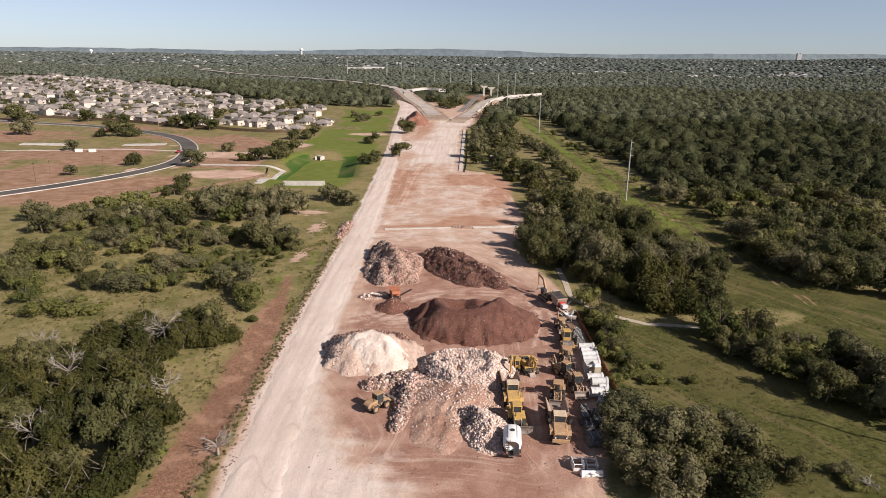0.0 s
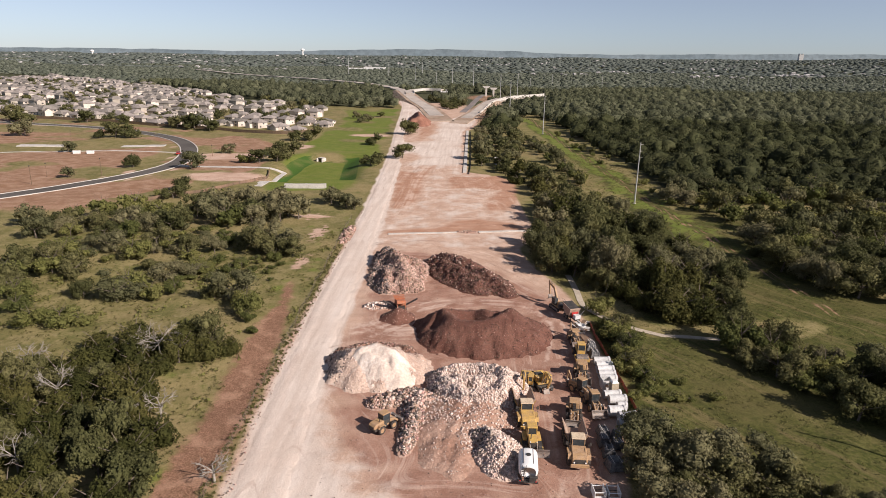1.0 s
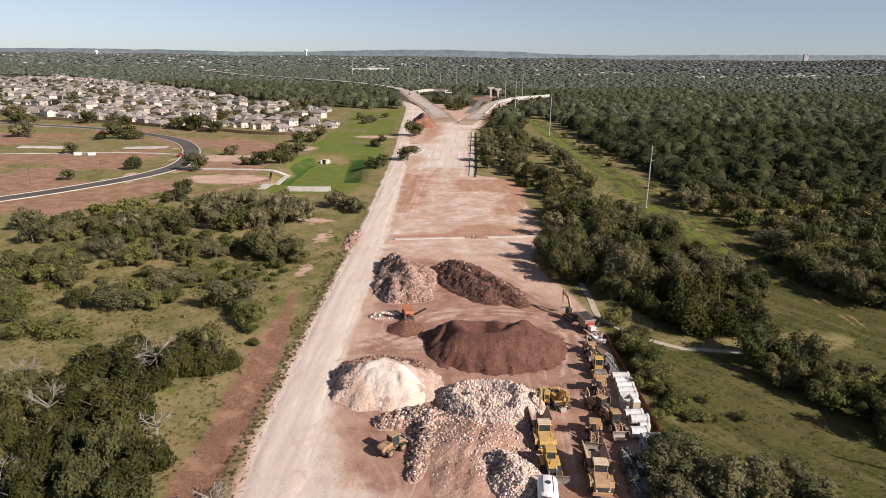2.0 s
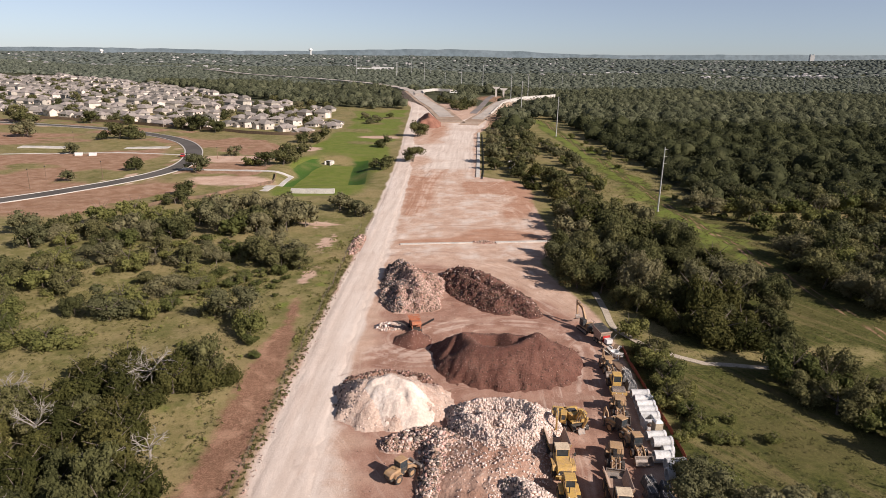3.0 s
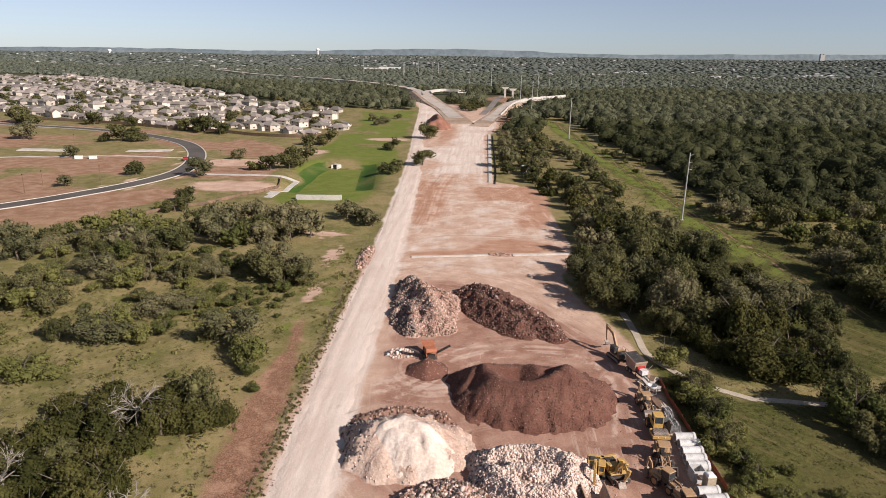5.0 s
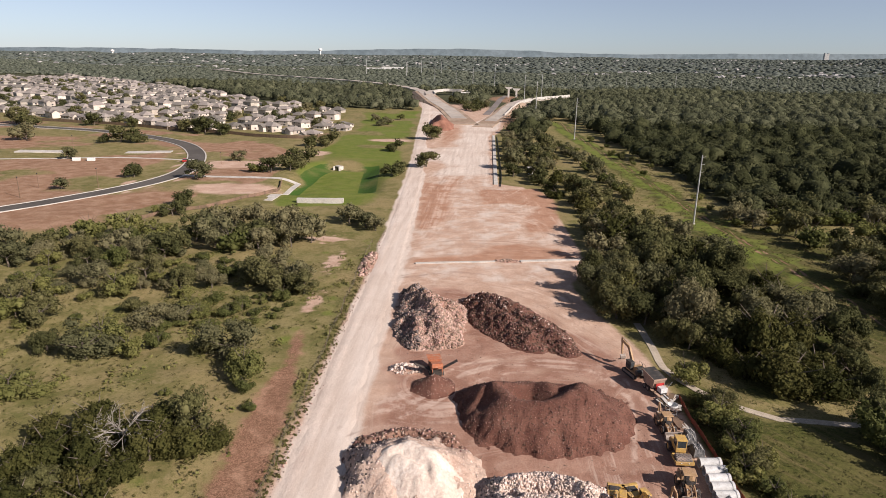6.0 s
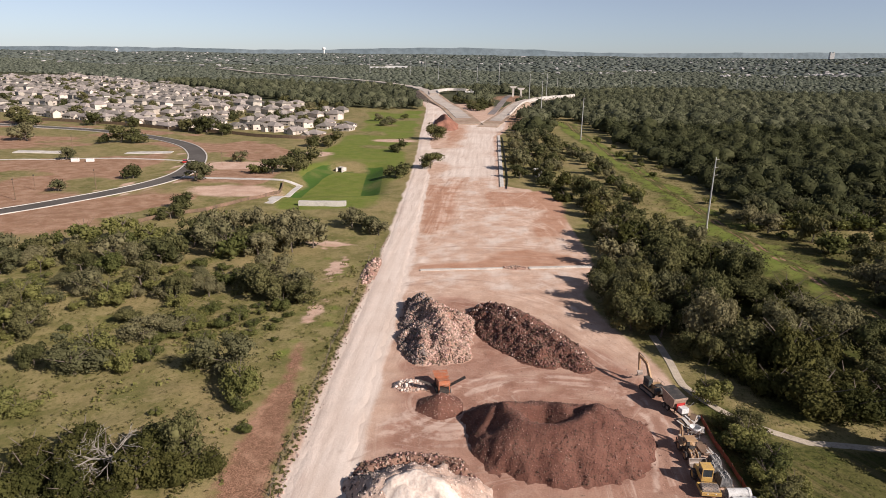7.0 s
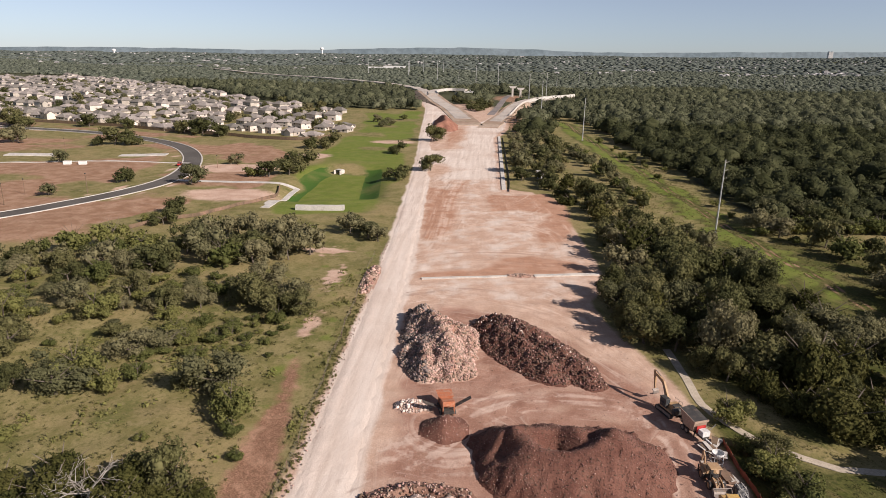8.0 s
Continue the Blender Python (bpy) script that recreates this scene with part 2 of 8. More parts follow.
TAN = varied("dusty_tan_paint", (0.41, 0.255, 0.125), (0.33, 0.205, 0.115), 0.6, 5, 0.6, dirt=(0.42, 0.29, 0.19), dirt_amount=0.5)
ORANGE = varied("orange_paint", (0.46, 0.15, 0.065), (0.38, 0.135, 0.07), 0.6, 5, 0.6, dirt=(0.40, 0.27, 0.19), dirt_amount=0.45)
WHITE = varied("white_paint", (0.78, 0.77, 0.74), (0.70, 0.68, 0.64), 0.5, 4, 0.45, dirt=(0.48, 0.38, 0.30), dirt_amount=0.15)
STEEL = varied("worn_steel", (0.30, 0.26, 0.23), (0.20, 0.17, 0.15), 0.8, 6, 0.6, 0.3, dirt=(0.40, 0.28, 0.2), dirt_amount=0.4)
DARK = varied("dark_metal", (0.045, 0.043, 0.042), (0.075, 0.068, 0.06), 0.8, 6, 0.6, 0.2, dirt=(0.22, 0.16, 0.12), dirt_amount=0.25)
RUBBER = varied("tyre_rubber", (0.035, 0.033, 0.032), (0.06, 0.052, 0.046), 1.2, 6, 0.9, dirt=(0.22, 0.15, 0.11), dirt_amount=0.4)
GALVANISED = varied("galvanised_steel", (0.50, 0.49, 0.46), (0.40, 0.39, 0.37), 0.2, 2, 0.5, 0.3)
BROWN_GRAVEL = varied("brown_gravel", (0.108, 0.045, 0.031), (0.158, 0.073, 0.051), 0.3, 3.5, 0.95, relief=0.25, dirt=(0.19, 0.11, 0.08), dirt_amount=0.15)
RUBBLE_FINES = varied("rubble_fines", (0.42, 0.285, 0.22), (0.30, 0.175, 0.125), 0.25, 2.5, 0.95, relief=0.3, dirt=(0.54, 0.42, 0.35), dirt_amount=0.3)
WHITE_SAND = varied("white_base_material", (0.67, 0.575, 0.495), (0.57, 0.465, 0.385), 0.25, 2.5, 0.95, relief=0.15)
PALE_ROCK = varied("pale_limestone", (0.66, 0.54, 0.465), (0.53, 0.41, 0.345), 0.7, 3, 0.9, island=0.22, dirt=(0.36, 0.21, 0.15), dirt_amount=0.15)
# dirty rock, with the shade of the mounds' west sides put into its colour
DIRTY_SHADED_ROCK = varied("dirty_grey_rock", (0.20, 0.165, 0.145), (0.115, 0.092, 0.082), 0.7, 3, 0.9, island=0.5)
DARK_ROCK = varied("brown_rock", (0.112, 0.060, 0.045), (0.185, 0.110, 0.082), 0.7, 3, 0.9, island=0.45)
MIXED_ROCK = varied("mixed_rubble", (0.43, 0.315, 0.25), (0.25, 0.155, 0.118), 0.8, 3, 0.9, island=0.5)
ROOF = varied("roof_shingles", (0.250, 0.220, 0.192), (0.190, 0.165, 0.145), 0.15, 2, 0.9, each=0.3)
STUCCO = varied("pale_wall", (0.58, 0.515, 0.44), (0.47, 0.40, 0.335), 0.2, 2, 0.9, each=0.25)
WINDOW = varied("dark_window", (0.03, 0.035, 0.04), (0.05, 0.05, 0.055), 0.5, 2, 0.15)
TIMBER = varied("weathered_timber", (0.20, 0.13, 0.085), (0.14, 0.095, 0.065), 0.6, 5, 0.9, each=0.2)
SILT = varied("silt_fence_cloth", (0.34, 0.085, 0.045), (0.25, 0.075, 0.045), 0.7, 4, 0.9)
TARP = varied("black_plastic_wrap", (0.07, 0.07, 0.072), (0.17, 0.165, 0.16), 2.2, 5, 0.45, relief=0.16)
RED_PAINT = varied("red_car_paint", (0.45, 0.04, 0.035), (0.40, 0.04, 0.035), 0.5, 3, 0.3)
DUSTY_STEEL = varied("dusty_steel", (0.40, 0.285, 0.215), (0.32, 0.225, 0.165), 0.8, 5, 0.8, 0.1, dirt=(0.24, 0.17, 0.13), dirt_amount=0.2)
GLASS_DARK = varied("cab_glass", (0.035, 0.042, 0.045), (0.05, 0.055, 0.058), 0.8, 3, 0.1)
# the ridge's blue-grey is aerial haze painted as its base colour
HAZE_TINTED_HILL = varied("hazy_hills", (0.155, 0.190, 0.205), (0.125, 0.160, 0.175), 0.004, 0.03, 1.0)


# ---- building helpers ----
class Shape:
    """Collects vertices and faces of one mesh."""

    def __init__(self):
        self.v, self.f = [], []

    def add(self, verts, faces):
        n = len(self.v)
        self.v.extend(tuple(p) for p in verts)
        self.f.extend(tuple(i + n for i in face) for face in faces)
        return self

    def box(self, x, y, z, sx, sy, sz, top=1.0, topy=None, turn=0.0, pitch=0.0):
        """A box whose base centre is (x, y, z); top and topy shrink its upper face."""
        ty = top if topy is None else topy
        pts = []
        for k, (a, b) in enumerate(((1, 1), (top, ty))):
            for u, w in ((-1, -1), (1, -1), (1, 1), (-1, 1)):
                pts.append(Vector((u * sx / 2 * a, w * sy / 2 * b, k * sz)))
        r = Euler((radians(pitch), 0, radians(turn))).to_matrix()
        pts = [r @ p + Vector((x, y, z)) for p in pts]
        return self.add(pts, [(3, 2, 1, 0), (4, 5, 6, 7), (0, 1, 5, 4), (1, 2, 6, 5), (2, 3, 7, 6), (3, 0, 4, 7)])

    def side(self, profile, x0, x1):
        """A side profile of (y, z) points, pulled across from x0 to x1."""
        n = len(profile)
        v = [(x0, y, z) for y, z in profile] + [(x1, y, z) for y, z in profile]
        f = [tuple(range(n)), tuple(range(2 * n - 1, n - 1, -1))]
        f += [(i, i + n, (i + 1) % n + n, (i + 1) % n) for i in range(n)]
        return self.add(v, f)

    def rod(self, p, q, r, r2=None, seg=8, caps=True):
        p, q = Vector(p), Vector(q)
        d = (q - p).normalized()
        a = d.orthogonal().normalized()
        b = d.cross(a)
        r2 = r if r2 is None else r2
        v = [p + (a * math.cos(t) + b * math.sin(t)) * r for t in (2 * math.pi * k / seg for k in range(seg))]
        v += [q + (a * math.cos(t) + b * math.sin(t)) * r2 for t in (2 * math.pi * k / seg for k in range(seg))]
        f = [(i, (i + 1) % seg, (i + 1) % seg + seg, i + seg) for i in range(seg)]
        if caps:
            f += [tuple(range(seg - 1, -1, -1)), tuple(range(seg, 2 * seg))]
        return self.add(v, f)

    def pipe(self, p, q, r, thick, seg=20):
        """A hollow pipe with a wall."""
        p, q = Vector(p), Vector(q)
        d = (q - p).normalized()
        a = d.orthogonal().normalized()
        b = d.cross(a)
        v = []
        for end, rad in ((p, r), (q, r), (q, r - thick), (p, r - thick)):
            v += [end + (a * math.cos(t) + b * math.sin(t)) * rad for t in (2 * math.pi * k / seg for k in range(seg))]
        f = []
        for ring in range(4):
            o, n = ring * seg, ((ring + 1) % 4) * seg
            f += [(o + i, o + (i + 1) % seg, n + (i + 1) % seg, n + i) for i in range(seg)]
        return self.add(v, f)

    def mesh(self, name, material, bevel=0.0, smooth=False):
        me = bpy.data.meshes.new(name)
        me.from_pydata(self.v, [], self.f)
        if bevel:
            bm = bmesh.new()
            bm.from_mesh(me)
            bmesh.ops.recalc_face_normals(bm, faces=bm.faces)
            edges = [e for e in bm.edges if e.is_manifold and e.calc_face_angle(0) > 0.5]
            bmesh.ops.bevel(bm, geom=edges, offset=bevel, segments=1, affect="EDGES", clamp_overlap=True)
            bm.to_mesh(me)
            bm.free()
        if smooth:
            me.polygons.foreach_set("use_smooth", [True] * len(me.polygons))
        me.materials.append(material)
        return me


def thing(name, m, label, category, group=""):
    ob = new(name)
    ob.empty_display_size = 0.3
    ob.matrix_world = m
    return tagged(ob, label, category, group)


def part(name, shape, material, parent, label="", bevel=0.0, smooth=False):
    me = shape if isinstance(shape, bpy.types.Mesh) else shape.mesh(name, material, bevel, smooth)
    ob = new(name, me)
    ob.parent = parent
    return tagged(ob, label)


def raw_mesh(name, verts, faces, material, smooth=False):
    """A mesh from numpy arrays: verts (n, 3), faces (m, 3) or (m, 4)."""
    verts, faces = np.asarray(verts, np.float32), np.asarray(faces, np.int32)
    me = bpy.data.meshes.new(name)
    k = faces.shape[1]
    me.vertices.add(len(verts))
    me.vertices.foreach_set("co", verts.ravel())
    me.loops.add(faces.size)
    me.loops.foreach_set("vertex_index", faces.ravel())
    me.polygons.add(len(faces))
    me.polygons.foreach_set("loop_start", np.arange(0, faces.size, k, dtype=np.int32))
    me.polygons.foreach_set("loop_total", np.full(len(faces), k, np.int32))
    if smooth:
        me.polygons.foreach_set("use_smooth", np.ones(len(faces), bool))
    me.update(calc_edges=True)
    me.validate()
    me.materials.append(material)
    return me


def smooth01(a, lo, hi):
    t = np.clip((a - lo) / (hi - lo), 0, 1)
    return t * t * (3 - 2 * t)


def wavy(x, y, size, seed=0):
    """Soft value noise in -1..1 on arrays."""
    rs = np.random.RandomState(seed)
    out = np.zeros(np.broadcast(x, y).shape)
    for _ in range(7):
        a, ph, k = rs.uniform(0, 2 * np.pi), rs.uniform(0, 2 * np.pi), rs.uniform(0.6, 1.7)
        out = out + np.sin((x * np.cos(a) + y * np.sin(a)) * 2 * np.pi / size * k + ph + 0.7 * np.sin((x * np.sin(a) - y * np.cos(a)) * 2 * np.pi / size * 0.7))
    return out / 4.2


def line_dist(x, y, pts):
    d = np.full(np.shape(x), 1e9)
    for (ax, ay), (bx, by) in zip(pts, pts[1:]):
        dx, dy = bx - ax, by - ay
        t = np.clip(((x - ax) * dx + (y - ay) * dy) / (dx * dx + dy * dy), 0, 1)
        d = np.minimum(d, np.hypot(x - ax - t * dx, y - ay - t * dy))
    return d


def poly_dist(x, y, pts):
    """Signed distance to a closed outline: negative inside."""
    d = line_dist(x, y, [*pts, pts[0]])
    inside = np.zeros(np.shape(x), bool)
    for (ax, ay), (bx, by) in zip(pts, [*pts[1:], pts[0]]):
        cross = (ay > y) != (by > y)
        with np.errstate(divide="ignore", invalid="ignore"):
            inside ^= cross & (x < (bx - ax) * (y - ay) / ((by - ay) or 1e-9) + ax)
    return np.where(inside, -d, d)


# ---- plan ----
PAD = [(-26, 20), (14, 20), (16, 61), (19.5, 80), (21, 99), (20.6, 117), (19.6, 130), (14, 149), (12, 162), (17, 172), (17.5, 190), (16, 222), (8, 268),
       (-1, 273), (-1.2, 425), (6, 470), (16, 640), (8, 650), (-14, 520), (-22, 505), (-70, 735), (-82, 735), (-52, 560), (-46, 420), (-38, 300), (-33, 200), (-31.5, 100), (-28, 58)]
HAUL = [(-22, 15), (-23.5, 60), (-26, 90), (-27.5, 125), (-28.3, 160), (-30, 200), (-33, 260), (-35, 300), (-39, 360), (-44, 420), (-51, 520), (-60, 640), (-74, 745)]
MULCH = [(-33, 30), (-33, 68), (-33.7, 84), (-34.8, 99), (-36.8, 118), (-38.4, 132)]
RED_PATCHES = [[(-30, 273), (-22, 268), (-15.5, 288), (-18.5, 255), (-17, 221), (-19, 210), (-23, 203), (-26, 204), (-28, 237)],
               [(-9, 262), (0, 261), (13, 267), (18, 246), (16, 222), (13.5, 205), (5.5, 203), (5, 218), (11, 236), (1, 240), (-7, 237)],
               [(-4.8, 189), (2, 192), (12, 188), (17, 181), (-3, 176.5), (-24, 172.5), (-23, 176.5), (-10, 180)]]
FAN = [(-29, 20), (-29, 86), (-22.5, 86), (-20.5, 77.5), (-16.5, 70.4), (-11.7, 64.4), (-5, 57), (2, 45), (2, 20)]
CHURNED = [(-19.5, 112), (-21, 128), (-22.5, 150), (-17, 157), (-8, 155), (3, 145), (11, 134), (18, 122), (21, 112), (22, 98), (19, 74), (16, 60), (-2, 57), (-8, 63), (-13, 70), (-17, 78), (-20.5, 88), (-22.5, 98), (-21, 106)]
EASEMENT = [(78, 60), (70, 110), (66, 160), (61, 205), (58, 260), (54, 340), (50, 420), (48, 520)]
BASIN = [(-74, 254), (-52.5, 257.6), (-58.7, 306), (-73, 308), (-75, 292)]
MEADOW = [(-79, 256), (-70, 226), (-44, 228), (-44, 290), (-53, 420), (-64, 590), (-110, 590), (-88, 448), (-90, 370)]
LOTS = [(-300, 120), (-152, 180), (-120, 195), (-98, 235), (-84, 262), (-84, 320), (-120, 390), (-160, 400), (-300, 448), (-420, 520), (-600, 420)]
ROAD = [(-215, 120), (-172, 180), (-149, 213), (-141, 227), (-133, 244), (-128, 262), (-127.5, 280), (-133, 303), (-145, 331), (-163, 357), (-191, 380), (-231, 401), (-275, 413), (-350, 428)]
TRAIL = [(21.5, 142), (21.8, 132), (21.7, 124.5), (23.5, 120), (26, 115.8), (30, 112.3), (33.5, 110.5), (44, 110.5), (58, 113)]


def smooth_line(pts, step=2.0):
    """A Catmull-Rom line through the points, at even steps."""
    p = [Vector((*q, 0)) for q in pts]
    p = [p[0] * 2 - p[1], *p, p[-1] * 2 - p[-2]]
    out = []
    for a, b, c, d in zip(p, p[1:], p[2:], p[3:]):
        n = max(1, int((c - b).length / step))
        for k in range(n):
            t = k / n
            out.append(0.5 * (2 * b + (c - a) * t + (2 * a - 5 * b + 4 * c - d) * t * t + (3 * b - a - 3 * c + d) * t ** 3))
    out.append(p[-2])
    return out


ROAD_FINE = [(q.x, q.y) for q in smooth_line(ROAD, 6)]


def wheel_lines():
    """Where machines have driven over the pad: lines with a width and a sign, light or dark."""
    rs = np.random.RandomState(404)
    out = []

    def run(pts, wander, gauge=2.1, width=0.3, tone=None):
        tone = tone or rs.choice((-0.8, 0.75)) * rs.uniform(0.4, 1)
        dx, dy = rs.normal(scale=wander), rs.normal(scale=wander)
        fine_ = smooth_line([(a + dx + rs.normal(scale=wander * 0.15), b + dy + rs.normal(scale=wander * 0.3)) for a, b in pts], 3.0)
        for side in (-0.5, 0.5):
            ln = []
            for k, p in enumerate(fine_):
                d = (fine_[min(k + 1, len(fine_) - 1)] - fine_[max(k - 1, 0)]).normalized()
                ln.append((p.x + d.y * gauge * side, p.y - d.x * gauge * side))
            out.append((ln, width * rs.uniform(0.7, 1.5), tone))

    for k in range(16):     # arcs where the scrapers turn
        f, a0 = rs.uniform(0.55, 1.35), rs.uniform(0.2, 1.9)
        run([(-1 + rs.normal() + 10 * f * math.cos(a), 200 + 20 * f * math.sin(a)) for a in np.linspace(a0, a0 + rs.uniform(0.6, 1.2), 6)], 1.0)
    for k in range(12):     # across, above the footing
        y = 183 + 1.7 * k
        run([(-25, y - 6), (-16, y), (-4, y + 1.5), (8, y + 0.5), (14, y + 5)], 1.2)
    for k in range(9):      # along the west red patch
        x = -28 + 1.15 * k
        run([(x, 203), (x + 0.6, 225), (x + 0.4, 250), (x + 3, 285)], 0.4, 1.2)
    for k in range(12):     # the fan of passes over the east red patch
        run([(-8 + 1.9 * k, 263 - 0.4 * k), (-5.5 + 1.85 * k, 250 - 0.6 * k), (-4 + 1.6 * k, 236 - 1.2 * k)], 0.5, 1.3)
    for k in range(14):     # below the footing, swinging down to the machines
        y = 150 + 1.6 * k
        run([(-25, y - 2), (-14, y + 3), (0, y - 1), (9, y - 12), (14, 130 - k), (15.5, 112), (12, 92), (11, 66)], 0.9)
    for k in range(8):      # round the screened gravel
        r = 4.2 + 0.8 * k
        run([(-13.5 + r * 1.1 * math.cos(a), 113.5 + r * 0.9 * math.sin(a)) for a in np.linspace(3.0, 5.6 + 0.5 * rs.rand(), 8)], 0.4)
    for k in range(8):
        run([(-24, 100 + k), (-17, 107 + 0.7 * k), (-9, 117 + 0.6 * k), (0, 121 + 0.5 * k), (10, 122), (15, 114)], 0.7)
    for k in range(9):     # out of the yard, round the front of the rubble
        run([(-25, 90 - 2 * k), (-20, 74 - 1.4 * k), (-10, 62 - k), (4, 60 - 0.8 * k), (13, 64 - k)], 1.4, 2.1, 0.3, rs.choice((-0.35, 0.5)))
    for k in range(10):     # along the haul road
        o = rs.uniform(-2.6, 2.6)
        run([(a + o, b) for a, b in HAUL[:9]], 0.3, 1.9, 0.5, 0.5 if k % 2 else -0.3)
    for k in range(7):      # up the fill
        o = rs.uniform(-6, 6)
        run([(-30 + 0.4 * o, 285), (-22 + o, 330), (-16 + o, 390), (-14 + o, 450)], 1.0, 2.2, 0.5)
    return out


def grading(x, y):
    """How the graders' passes lie: metres across their stripes, each stretch of the pad with its own way."""
    ways = [(-23, 238, 7, 34, lambda u, w: u + 0.02 * w), (6, 246, 14, 18, lambda u, w: 0.8 * u - 0.35 * w), (-2, 206, 13, 22, lambda u, w: 0.8 * np.hypot(u, (w + 6) / 1.9)),
            (-4, 181, 24, 8, lambda u, w: w - 0.12 * u + 0.01 * u * u), (-2, 158, 24, 12, lambda u, w: 0.8 * w + 0.45 * u + 0.012 * u * u), (12, 136, 7, 14, lambda u, w: 0.85 * u + 0.5 * w),
            (-13, 116, 9, 10, lambda u, w: np.hypot(u, w)), (3, 121, 11, 6, lambda u, w: w + 0.1 * u), (12.5, 88, 5, 26, lambda u, w: u), (-2, 60, 16, 9, lambda u, w: w + 0.02 * u * u),
            (-18, 76, 9, 14, lambda u, w: 0.8 * u + 0.5 * w), (-26, 110, 4, 60, lambda u, w: u), (-31, 230, 4, 60, lambda u, w: u + 0.07 * w), (-16, 350, 18, 60, lambda u, w: u - 0.12 * w)]
    total, out = 1e-9, 0.0
    for cx, cy, rx, ry, way in ways:
        k = np.exp(-5 * np.hypot((x - cx) / rx, (y - cy) / ry))
        out, total = out + k * way(x - cx, y - cy), total + k
    return out / total


def wheel_marks(x, y):
    z = np.zeros(np.shape(x))
    for ln, width, tone in wheel_lines():
        a = np.array(ln)
        near = np.nonzero((x > a[:, 0].min() - 1.5) & (x < a[:, 0].max() + 1.5) & (y > a[:, 1].min() - 1.5) & (y < a[:, 1].max() + 1.5))
        if len(near[0]):
            z[near] += tone * np.exp(-(line_dist(x[near], y[near], ln) / width) ** 2)
    return 0.5 + 0.5 * np.clip(z, -1, 1)


def height(x, y):
    """The lie of the land."""
    x, y = np.asarray(x, float), np.asarray(y, float)
    r = np.hypot(x, y)
    calm = np.clip(np.minimum(poly_dist(x, y, PAD), line_dist(x, y, ROAD_FINE) - 4) / 8, 0, 1)
    z = calm * (0.35 * wavy(x, y, 38, 1) + 0.12 * wavy(x, y, 9, 2))
    z = z + smooth01(r, 700, 2200) * 7 * wavy(x, y, 900, 3)
    z = z + smooth01(r, 1700, 4600) * (40 + 10 * wavy(x, y, 1500, 4) + 0.008 * x)
    z = z - 3.0 * smooth01(-poly_dist(x, y, BASIN), -11, 1)
    return z


